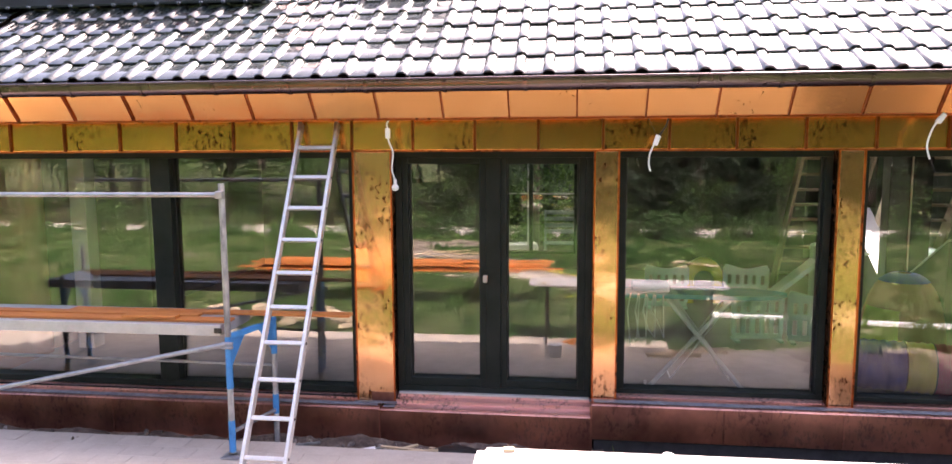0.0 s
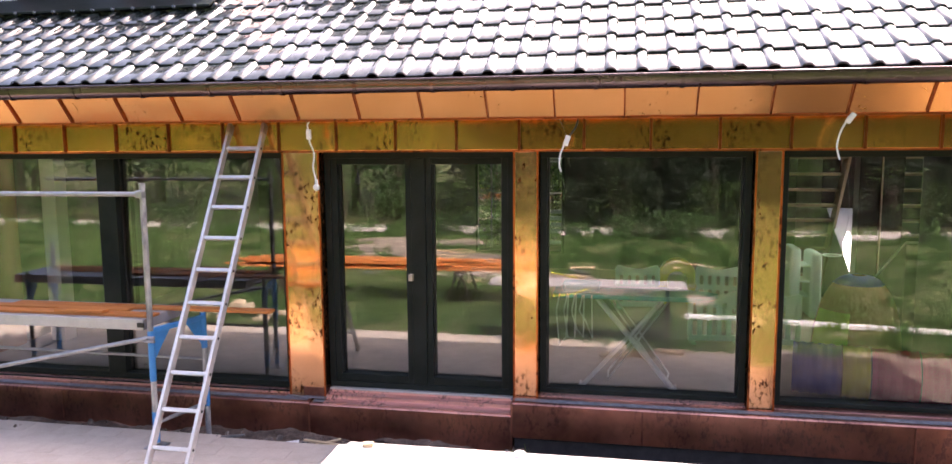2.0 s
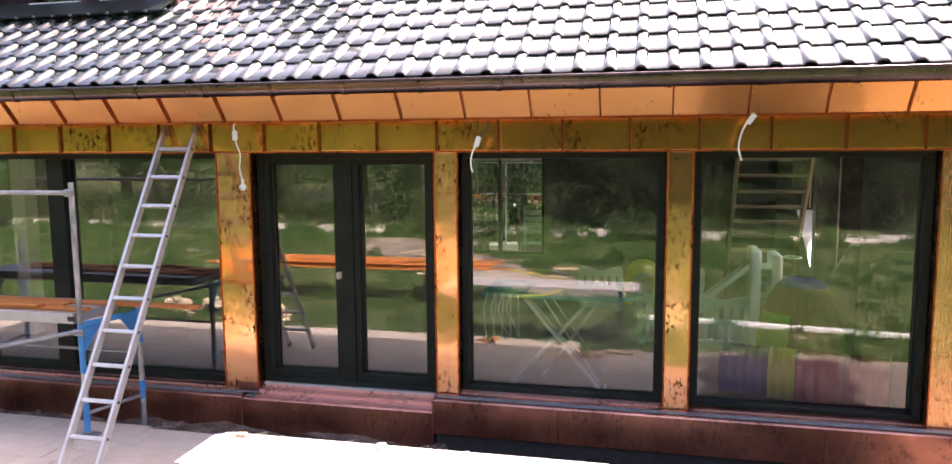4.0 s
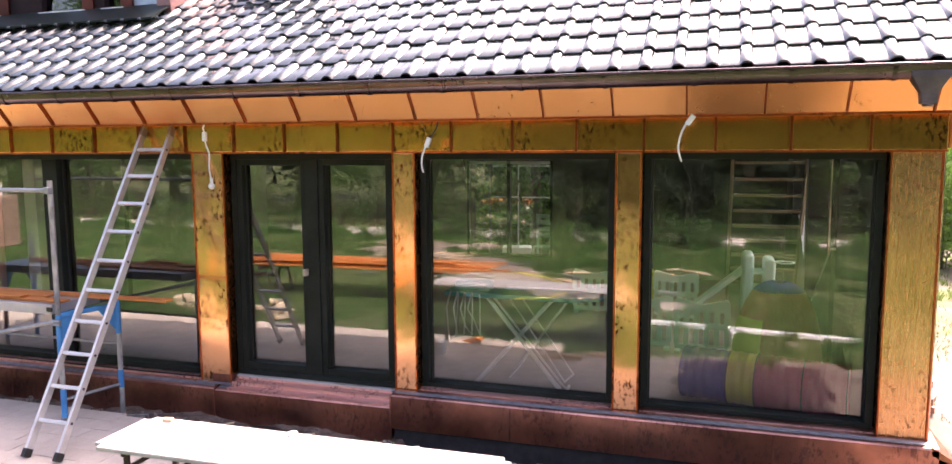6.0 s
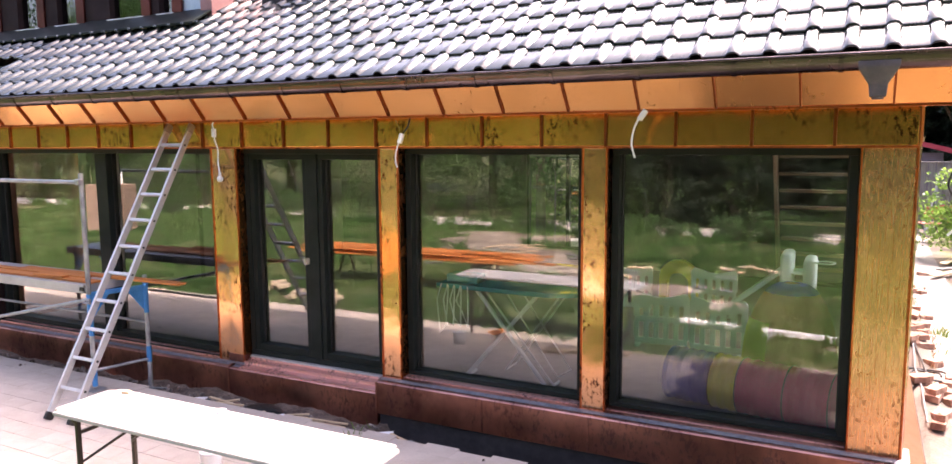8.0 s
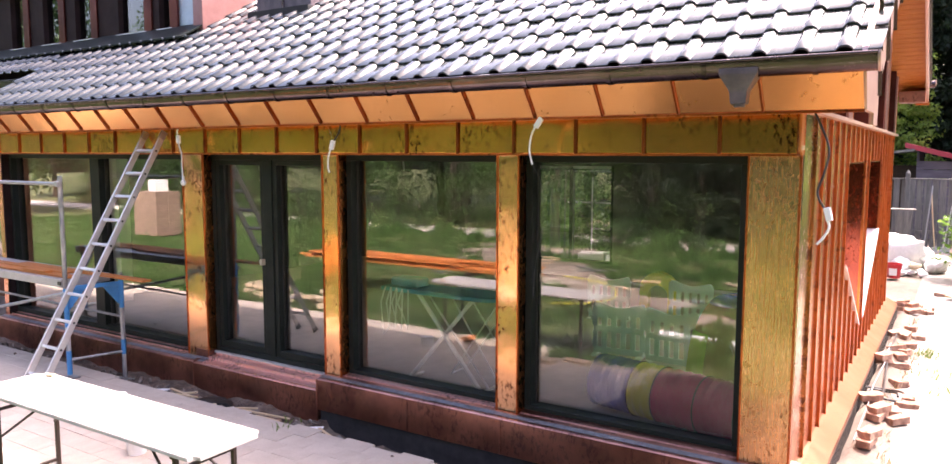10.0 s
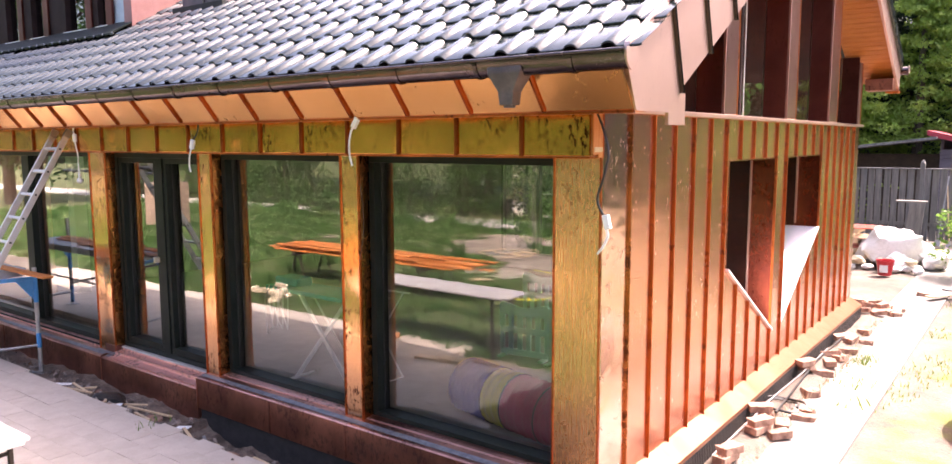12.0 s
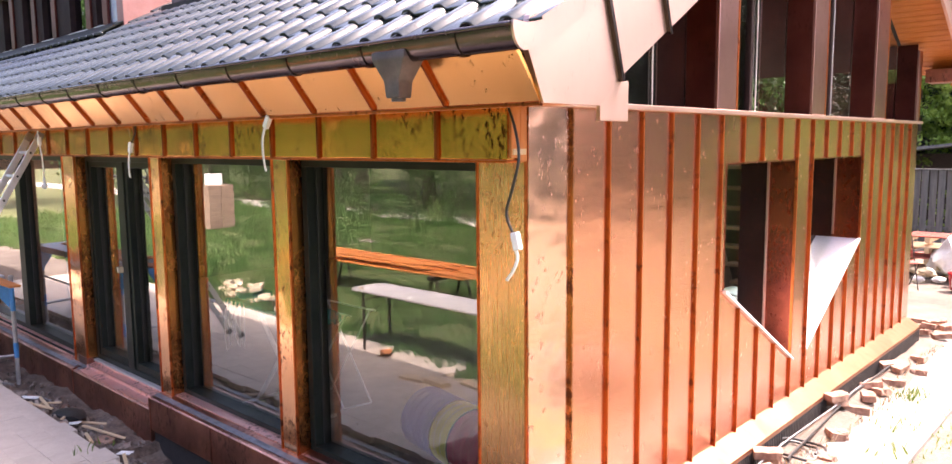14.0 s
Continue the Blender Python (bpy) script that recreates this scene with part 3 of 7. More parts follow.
# band over the windows: single panels with folded seams between them
seams = [0.066 + 0.529 * k for k in range(-11, 8)]
edges = [-6.1] + [s for s in seams if s > -6.0] + [4.262]
for a, b in zip(edges[:-1], edges[1:]):
    part("band_panel", softbox(a + 0.004, b - 0.004, BAND_Y, 0.02, BAND_Z0, BAND_Z1 + 0.05, 0.006), COPPER_BAND, house)
for s in edges[1:-1]:
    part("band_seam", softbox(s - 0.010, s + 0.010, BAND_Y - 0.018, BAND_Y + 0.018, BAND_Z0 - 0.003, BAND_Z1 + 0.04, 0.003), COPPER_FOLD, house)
part("drip_edge", softbox(-6.1, 4.262, BAND_Y - 0.006, 0.16, BAND_Z0 - 0.014, BAND_Z0 - 0.002, 0.002), COPPER_EDGE, house)
part("band_end", softbox(4.264, 4.282, -0.128, -0.06, 2.43, 2.72, 0.003), PINE, house, "bare pine batten at the wall corner")
part("band_end", softbox(4.264, 4.28, -0.056, -0.004, 2.41, 2.72, 0.003), PINE, house)
part("corner_block", softbox(4.264, 4.29, -0.12, -0.02, 2.445, 2.475, 0.003), RAWWOOD, house)

# plinth
for (x0, x1, zt, zb) in ((-6.1, -1.86, 0.135, -0.21), (-1.855, 0.0, 0.125, -0.215), (0.0, 4.33, 0.24, -0.055)):
    bmp = bmesh.new()
    prism(bmp, [(-0.12, zb), (-0.12, zt), (-0.11, zt + 0.012), (0.14, zt + 0.055), (0.14, zb), (-0.06, zb), (-0.10, zb - 0.01)], "x", x0 + 0.001, x1 - 0.001)
    part("plinth", bmp, COPPER_PLINTH, house, "dark brown weathered copper plinth")
    bmp = bmesh.new()
    prism(bmp, [(-0.085, zt + 0.0195), (-0.035, zt + 0.028), (-0.035, zt + 0.032), (-0.085, zt + 0.0235)], "x", x0 + 0.02, x1 - 0.03)
    part("lead_strip", bmp, LEAD, house, "bluish grey lead strip along the plinth top")
for x in (-4.4, -1.86, 1.1, 2.06, 3.2):
    zt, zb = (0.135, -0.21) if x < 0 else (0.24, -0.055)
    part("plinth_seam", softbox(x - 0.008, x + 0.008, -0.128, -0.11, zb, zt, 0.002), COPPER_PLINTH, house)
part("plinth_step", softbox(-0.012, 0.006, -0.127, 0.0, -0.215, 0.245, 0.002), COPPER_PLINTH, house)
part("drain_membrane", softbox(0.02, 4.30, -0.10, -0.07, -0.42, -0.05, 0.004), NET, house, "black dimpled drainage membrane under the plinth")
for x0, x1, z in ((-6.0, -2.10, 0.195), (0.22, 1.94, 0.292), (2.17, 3.92, 0.285)):
    bmp = bmesh.new()
    prism(bmp, [(0.02, z - 0.035), (0.02, z - 0.008), (0.15, z), (0.15, z - 0.035)], "x", x0, x1)
    part("sill", bmp, COPPER_SILL, house, "pinkish new copper window sill")
bmp = bmesh.new()
prism(bmp, [(-0.10, 0.135), (-0.10, 0.15), (-0.02, 0.165), (-0.02, 0.195), (0.06, 0.205), (0.06, 0.225), (0.15, 0.235), (0.15, 0.135)], "x", -1.73, -0.01)
part("threshold", bmp, COPPER_SILL, house, "stepped pinkish copper door threshold")
boxpart("threshold_strip", (-1.72, -0.02, 0.05, 0.10, 0.226, 0.243), ALU, house, "silver metal door threshold strip")


def window(name, label, x0, x1, z0, z1, bars=(), y=0.102, leaf=False):
    """A fixed window or a door pair: outer frame bars, leaf frames and one pane a field."""
    w = thing(name, label, "door" if leaf else "window", kind="structure")
    fw, yb = 0.06, y + 0.14
    boxpart("frame_head", (x0, x1, y, yb, z1 - fw, z1), FRAME, w)
    boxpart("frame_foot", (x0, x1, y, yb, z0, z0 + fw), FRAME, w)
    boxpart("frame_jamb", (x0, x0 + fw, y, yb, z0 + fw, z1 - fw), FRAME, w)
    boxpart("frame_jamb", (x1 - fw, x1, y, yb, z0 + fw, z1 - fw), FRAME, w)
    cuts = [x0 + fw] + [c for b in bars for c in b] + [x1 - fw]
    for a, b in bars:
        boxpart("mullion", (a, b, y - 0.004, yb, z0 + fw, z1 - fw), FRAME, w)
    for a, b in zip(cuts[::2], cuts[1::2]):
        if leaf:
            lf = 0.055
            door = boxpart("leaf_frame", (a, a + lf, y + 0.012, yb - 0.01, z0 + fw, z1 - fw), FRAME, w)
            boxpart("leaf_frame", (b - lf, b, y + 0.012, yb - 0.01, z0 + fw, z1 - fw), FRAME, w)
            boxpart("leaf_frame", (a + lf, b - lf, y + 0.012, yb - 0.01, z0 + fw, z0 + fw + 0.07), FRAME, w)
            boxpart("leaf_frame", (a + lf, b - lf, y + 0.012, yb - 0.01, z1 - fw - lf, z1 - fw), FRAME, w)
            a, b, g0, g1 = a + lf, b - lf, z0 + fw + 0.07, z1 - fw - lf
        else:
            g0, g1 = z0 + fw, z1 - fw
        for k in ((a, a + 0.012), (b - 0.012, b)):
            boxpart("glazing_bead", (*k, y + 0.072, yb - 0.02, g0, g1), BLACK, w, r=0.002)
        v = [(a, GLASS_Y, g0), (b, GLASS_Y, g0), (b, GLASS_Y, g1), (a, GLASS_Y, g1)]
        pane = new("pane", mesh_data("pane", v, [(0, 1, 2, 3)], GLASS))
        pane.parent = w
        pane.visible_shadow = False
    return w


window("window_1", "wide black-framed fixed window reflecting the garden", -6.0, -2.095, 0.20, 2.41, [(-4.04, -3.85)])
door = window("door_1", "closed black-framed glazed double door", -1.735, -0.005, 0.235, 2.41, [(-0.93, -0.80)], leaf=True)
window("window_2", "large square black-framed window reflecting the lawn", 0.217, 1.945, 0.27, 2.41)
window("window_3", "large square black-framed window beside the corner pillar", 2.165, 3.925, 0.265, 2.41)
boxpart("door_handle", (-0.95, -0.915, 0.045, 0.10, 1.26, 1.32), CREAM, door, "cream plastic handle block")

# ---- eaves: sloped fascia, soffit, gutter ----
eaves = thing("eaves_trim", "copper-panelled sloping eaves fascia", "fascia", kind="structure")
fs = [-0.15 + 0.531 * k for k in range(-11, 9)]
fe = [-6.0] + [s for s in fs if s > -5.9] + [4.66]
FA, FB = (-0.38, 2.675), (-0.555, 2.90)
for a, b in zip(fe[:-1], fe[1:]):
    bmp = bmesh.new()
    prism(bmp, [FA, FB, (FB[0] + 0.02, FB[1] + 0.005), (FA[0] + 0.02, FA[1] + 0.004)], "x", a + 0.003, b - 0.003)
    part("fascia_panel", bmp, COPPER_FASCIA, eaves)
for s in fe[1:-1]:
    bmp = bmesh.new()
    prism(bmp, [(FA[0] - 0.026, FA[1] + 0.002), (FB[0] - 0.026, FB[1]), FB, FA], "x", s - 0.006, s + 0.006)
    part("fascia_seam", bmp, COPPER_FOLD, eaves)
part("fascia_lip", softbox(-6.0, 4.66, -0.388, -0.366, 2.662, 2.678, 0.003), COPPER_EDGE, eaves)
for i in range(4):
    part("soffit_board", softbox(-6.0, 4.64, -0.362 + i * 0.093, -0.274 + i * 0.093, 2.682, 2.70, 0.003), PINE, eaves, "orange pine soffit board")

gut = thing("gutter", "half-round weathered copper rain gutter", "gutter", kind="structure")
GY, GZ, GR = -0.605, 2.965, 0.068


def half_round(bmx, x0, x1, r0, r1):
    n = 12
    outer = [(GY + r0 * math.cos(math.pi + math.pi * i / n), GZ + r0 * math.sin(math.pi + math.pi * i / n) * 1.35) for i in range(n + 1)]
    inner = [(GY + r1 * math.cos(math.pi + math.pi * i / n), GZ + r1 * math.sin(math.pi + math.pi * i / n) * 1.35) for i in range(n + 1)]
    prism(bmx, outer + inner[::-1], "x", x0, x1)


joints = [-6.0, -3.1, -0.2, 2.7, 4.74]
for a, b in zip(joints[:-1], joints[1:]):
    bmp = bmesh.new()
    half_round(bmp, a, b - 0.002, GR, GR - 0.005)
    part("gutter_length", bmp, GUTTER, gut, smooth=True)
bmp = bmesh.new()
tube(bmp, (-6.0, GY - GR, GZ + 0.004), (4.74, GY - GR, GZ + 0.004), 0.010, 10)
part("gutter_bead", bmp, GUTTER, gut, "shiny rolled front edge of the gutter", smooth=True)
for x in [-5.5 + 0.62 * k for k in range(17)]:
    bmp = bmesh.new()
    half_round(bmp, x - 0.014, x + 0.014, GR + 0.005, GR)
    part("gutter_bracket", bmp, GUTTER, gut)
bmp = bmesh.new()
cap = [(GY + (GR + 0.003) * math.cos(math.pi + math.pi * i / 14), GZ + (GR + 0.003) * 1.35 * math.sin(math.pi + math.pi * i / 14)) for i in range(15)]
prism(bmp, cap + [(GY + GR, GZ + 0.012), (GY - GR, GZ + 0.016)], "x", 4.74, 4.752)
part("end_cap", bmp, COPPER_PALE, gut, "pale pinkish copper end cap")
bmp = bmesh.new()
loops = []
for z, hx, hy in ((2.925, 0.112, 0.066), (2.89, 0.112, 0.066), (2.79, 0.052, 0.045), (2.715, 0.045, 0.04)):
    loops.append([bmp.verts.new((4.005 + a * hx, -0.61 + b * hy, z)) for a, b in ((-1, -1), (1, -1), (1, 1), (-1, 1))])
for a, b in zip(loops[:-1], loops[1:]):
    for k in range(4):
        bmp.faces.new((a[k], a[(k + 1) % 4], b[(k + 1) % 4], b[k]))
bmp.faces.new(loops[0])
bmp.faces.new(loops[-1][::-1])
bmesh.ops.recalc_face_normals(bmp, faces=bmp.faces)
bmesh.ops.bevel(bmp, geom=list(bmp.edges), offset=0.004, segments=1, affect="EDGES")
part("outlet", bmp, HOPPER, gut, "dark funnel-shaped gutter outlet")
bmp = bmesh.new()
tube(bmp, (4.005, -0.61, 2.72), (4.005, -0.61, 2.70), 0.034, 14)
part("outlet_pipe", bmp, HOPPER, gut, smooth=True)

# ---- roof ----
SL = math.atan(0.58)
EY, EZ, TW, TL = -0.47, 3.0, 0.234, 0.339
RIDGE_Y = 4.3
RIDGE_Z = EZ + 0.58 * (RIDGE_Y - EY)
roof = thing("roof", "glossy black glazed pantile roof", "roof", kind="structure")
bmp = bmesh.new()
prism(bmp, [(EY + 0.03, EZ - 0.03), (RIDGE_Y, RIDGE_Z - 0.045), (8.35, 3.50), (8.30, 3.42), (RIDGE_Y, RIDGE_Z - 0.14), (EY + 0.06, EZ - 0.11)], "x", -3.2, 4.62)
part("roof_deck", bmp, UNDER, roof)
bmp = bmesh.new()
prism(bmp, [(EY + 0.03, EZ - 0.03), (1.3, EZ - 0.03 + 0.58 * (1.27 - EY)), (1.3, EZ - 0.12 + 0.58 * (1.27 - EY)), (EY + 0.06, EZ - 0.11)], "x", -5.92, -3.2)
part("roof_deck", bmp, UNDER, roof)


def tile_geometry():
    """One pantile: a roll and a pan, raised at its lower edge, with a thick front edge."""
    us = [-0.004, 0.001, 0.004, 0.008, 0.014, 0.022, 0.034, 0.046, 0.058, 0.070, 0.078, 0.084, 0.088, 0.091, 0.095, 0.101, 0.160, 0.212, 0.220, 0.228, 0.240]
    def w(u):
        if 0.0 < u < 0.092:
            return 0.027 * (1 - abs(u / 0.046 - 1) ** 3.0)
        return -0.003 + 60.0 * (u - 0.165) ** 3 * (u - 0.092) if u >= 0.092 else 0.0
    rows = [(0.0, 0.017, -0.011), (0.0, 0.018, -0.003), (0.005, 0.019, 0.0), (0.2, 0.0095, 0.0), (0.40, 0.0, 0.0)]
    verts = [(u, v, w(u) + lift + d) for v, lift, d in rows for u in us]
    n = len(us)
    return verts, [(j * n + i, j * n + i + 1, (j + 1) * n + i + 1, (j + 1) * n + i) for j in range(len(rows) - 1) for i in range(n - 1)]


TV, TF = tile_geometry()
ROOF_M = Matrix.Translation((0, EY, EZ)) @ Matrix.Rotation(SL, 4, "X")
tile_me = mesh_data("tile", TV, TF, TILE, True)
X_RIGHT = 4.078 - 0.046 + 2 * TW
rest_v, rest_f, count = [], [], 0
for c in range(14):
    for k in range(47):
        x = X_RIGHT - k * TW
        if x < -5.92:
            continue
        if c > 5 and x < -3.3:
            continue
        jitter = (random.uniform(-0.003, 0.003), random.uniform(-0.004, 0.004), random.uniform(-0.002, 0.003))
        m = ROOF_M @ Matrix.Translation((x + jitter[0], c * TL + jitter[1], jitter[2])) @ Matrix.Rotation(random.uniform(-0.006, 0.006), 4, "Z")
        if c < 7 and x > -5.0 and count < 300:
            piece("tile", tile_me, roof, m)
            count += 1
        else:
            i = len(rest_v)
            rest_v += [m @ Vector(v) for v in TV]
            rest_f += [tuple(i + j for j in f) for f in TF]
# wing beyond the end of the front roof, and the far slope
for c in range(3):
    for k in range(16):
        x = -5.92 - TW * (k + 1)
        m = Matrix.Translation((x, 0.52, EZ + 0.58 * (0.52 - EY))) @ Matrix.Rotation(SL, 4, "X") @ Matrix.Translation((0, c * TL, 0))
        i = len(rest_v)
        rest_v += [m @ Vector(v) for v in TV]
        rest_f += [tuple(i + j for j in f) for f in TF]
FAR_A = math.atan((RIDGE_Z - 3.52) / (8.42 - RIDGE_Y))
for c in range(13):
    for k in range(34):
        m = Matrix.Translation((4.66 - TW * k, 8.42, 3.52)) @ Matrix.Rotation(math.pi, 4, "Z") @ Matrix.Rotation(FAR_A, 4, "X") @ Matrix.Translation((0, c * TL, 0))
        i = len(rest_v)
        rest_v += [m @ Vector(v) for v in TV]
        rest_f += [tuple(i + j for j in f) for f in TF]
rest = new("tile_field", mesh_data("tile_field", rest_v, rest_f, TILE, True))
rest.parent = roof
tagged(rest, "glossy black pantiles further up", kind="stuff")

bmp = bmesh.new()
tube(bmp, (-3.2, RIDGE_Y, RIDGE_Z - 0.005), (4.66, RIDGE_Y, RIDGE_Z - 0.005), 0.085, 14)
part("ridge_cap", bmp, TILE, roof, smooth=True)

# verge: barge boards at the gable
verge = thing("verge_trim", "pale copper barge board along the gable", "barge board", kind="structure")
lo = lambda y: 2.78 + 0.585 * (y - 0.17)
hi = lambda y: EZ + 0.03 + 0.58 * (y - EY)
cuts = [0.20, 0.66, 1.12, 1.58, 2.04, 2.5, 2.96, 3.42, 3.88, 4.3]
bmp = bmesh.new()
prism(bmp, [(-0.375, 2.675), (0.06, 2.675), (0.20, lo(0.20)), (0.20, hi(0.20)), (-0.47, hi(-0.47)), (-0.50, 2.93)], "x", 4.64, 4.67)
part("barge_panel", bmp, COPPER_PALE, verge)
for a, b in zip(cuts[:-1], cuts[1:]):
    bmp = bmesh.new()
    prism(bmp, [(a, lo(a)), (b, lo(b)), (b, hi(b)), (a, hi(a))], "x", 4.64, 4.67)
    part("barge_panel", bmp, COPPER_PALE, verge)
for a in cuts[:-1]:
    bmp = bmesh.new()
    prism(bmp, [(a - 0.012 + 0.03, lo(a) - 0.004), (a + 0.012 + 0.03, lo(a) - 0.004), (a + 0.012 - 0.16, hi(a) - 0.05), (a - 0.012 - 0.16, hi(a) - 0.05)], "x", 4.668, 4.692)
    part("barge_seam", bmp, GUTTER, verge)
part("barge_tab", softbox(4.645, 4.668, 0.062, 0.31, 2.605, 2.80, 0.002), COPPER_PALE, verge, "pale copper flap at the foot of the barge board")
flo = lambda y: 3.20 + (RIDGE_Z - 3.52) / (8.42 - RIDGE_Y) * (8.25 - y)
fhi = lambda y: 3.54 + (RIDGE_Z - 3.52) / (8.42 - RIDGE_Y) * (8.42 - y)
far = [8.25, 7.8, 7.35, 6.9, 6.45, 6.0, 5.55, 5.1, 4.65, 4.3]
for a, b in zip(far[:-1], far[1:]):
    bmp = bmesh.new()
    prism(bmp, [(a - 0.003, flo(a)), (b + 0.003, flo(b)), (b + 0.003, fhi(b)), (a - 0.003, fhi(a))], "x", 4.64, 4.67)
    part("barge_panel", bmp, COPPER_PALE, verge)
    bmp = bmesh.new()
    prism(bmp, [(a - 0.002, fhi(a) - 0.13), (b + 0.002, fhi(b) - 0.13), (b + 0.002, fhi(b) + 0.02), (a - 0.002, fhi(a) + 0.045)], "x", 4.672, 4.70)
    part("verge_tile", bmp, TILE, verge, "black glazed verge tile")
part("gable_lip", softbox(4.50, 4.68, 8.20, 8.26, 3.17, 3.20, 0.003), PINE, verge)
part("eave_box", softbox(4.29, 4.64, 7.88, 8.24, 3.20, 3.36, 0.004), COPPER_PLINTH, verge, "dark boxed-in far eave")
u = Vector((0, 4.3 - 8.2, flo(4.3) - flo(8.2)))
L = u.length
TILTM = Matrix.Translation((0, 8.2, flo(8.2))) @ Matrix.Rotation(math.atan2(u.z, -u.y), 4, "X").inverted()
for i in range(int(L / 0.105)):
    bmp = softbox(4.06, 4.638, -(i + 1) * 0.105 + 0.003, -i * 0.105 - 0.003, 0.10, 0.118, 0.003, 1, TILTM)
    part("verge_board", bmp, PINE, verge, "orange varnished pine verge board")
for i in range(int(L / 0.12)):
    m = Matrix.Translation((0, -0.3, lo(-0.3) + 0.10)) @ Matrix.Rotation(math.atan(0.585), 4, "X")
    part("verge_board", softbox(4.06, 4.638, i * 0.12 + 0.35, i * 0.12 + 0.467, 0.05, 0.068, 0.003, 1, m), PINE, verge)
bmp = bmesh.new()
tube(bmp, (4.2, 8.50, 3.50), (4.74, 8.50, 3.50), 0.06, 12)
part("far_gutter", bmp, GUTTER, verge, smooth=True)
part("far_gutter_cap", softbox(4.74, 4.75, 8.44, 8.56, 3.47, 3.57, 0.003), COPPER_PALE, verge)

# ---- side wall with two deep window openings ----
side = thing("wall_side", "copper side wall with upright standing seams", "wall", kind="structure")
YS = [0.36 + 0.3655 * k for k in range(20)]
O1, O2, OT = (2.29, 3.685), (4.02, 5.455), 2.335
low1 = lambda y: 1.405 + (y - 2.29) * (0.595 - 1.405) / (3.685 - 2.29)
low2 = lambda y: 0.625 + (y - 4.02) * (1.485 - 0.625) / (5.455 - 4.02)
FX, WB = 4.285, 0.235


def sheet(y0, y1, z00, z01, z1, name="panel", material=None):
    bmq = bmesh.new()
    prism(bmq, [(y0 + 0.002, z00), (y1 - 0.002, z01), (y1 - 0.002, z1), (y0 + 0.002, z1)], "x", FX - 0.02, FX)
    part(name, bmq, material or COPPER_SIDE, side)


edges_y = [0.0] + YS + [7.66]
edges_y = sorted(set(edges_y + [*O1, *O2]))
edges_y = [e for i, e in enumerate(edges_y) if i == 0 or e in (*O1, *O2) or min(abs(e - q) for q in (*O1, *O2)) > 0.03]
for a, b in zip(edges_y[:-1], edges_y[1:]):
    mid = (a + b) / 2
    if O1[0] - 0.03 < mid < O1[1] + 0.03:
        a2, b2 = max(a, O1[0]), min(b, O1[1])
        bmq = bmesh.new()
        prism(bmq, [(a2 + 0.002, WB), (b2 - 0.002, WB), (b2 - 0.002, low1(b2)), (a2 + 0.002, low1(a2))], "x", FX - 0.02, FX)
        part("panel", bmq, COPPER_SIDE, side)
        sheet(a2, b2, OT, OT, 2.69)
    elif O2[0] - 0.03 < mid < O2[1] + 0.03:
        a2, b2 = max(a, O2[0]), min(b, O2[1])
        bmq = bmesh.new()
        prism(bmq, [(a2 + 0.002, WB), (b2 - 0.002, WB), (b2 - 0.002, low2(b2)), (a2 + 0.002, low2(a2))], "x", FX - 0.02, FX)
        part("panel", bmq, COPPER_SIDE, side)
        sheet(a2, b2, OT, OT, 2.69)
    else:
        sheet(a, b, WB, WB, 2.69, material=COPPER_CORNER if a < 0.1 else None)
for y in YS:
    spans = [(WB, 2.685)]
    if O1[0] + 0.05 < y < O1[1] - 0.05:
        spans = [(WB, low1(y) - 0.02), (OT + 0.01, 2.685)]
    if O2[0] + 0.05 < y < O2[1] - 0.05:
        spans = [(WB, low2(y) - 0.01), (OT + 0.01, 2.685)]
    for z0, z1 in spans:
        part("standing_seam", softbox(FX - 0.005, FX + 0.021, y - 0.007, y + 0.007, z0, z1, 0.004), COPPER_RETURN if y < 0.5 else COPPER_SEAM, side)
# backing and reveals of the openings
wall_t = 4.03
bmq = bmesh.new()
box(bmq, wall_t, FX - 0.022, 0.31, O1[0] - 0.012, -0.2, 2.7)
box(bmq, wall_t, FX - 0.022, O1[1] + 0.012, O2[0] - 0.012, -0.2, 2.7)
box(bmq, wall_t, FX - 0.022, O2[1] + 0.012, 7.64, -0.2, 2.7)
for (a, b), f in ((O1, low1), (O2, low2)):
    box(bmq, wall_t, FX - 0.022, a - 0.01, b + 0.01, OT + 0.012, 2.7)
    prism(bmq, [(a - 0.01, -0.2), (b + 0.01, -0.2), (b + 0.01, f(b) - 0.02), (a - 0.01, f(a) - 0.02)], "x", wall_t, FX - 0.022)
part("wall_core", bmq, DARKWALL, side)
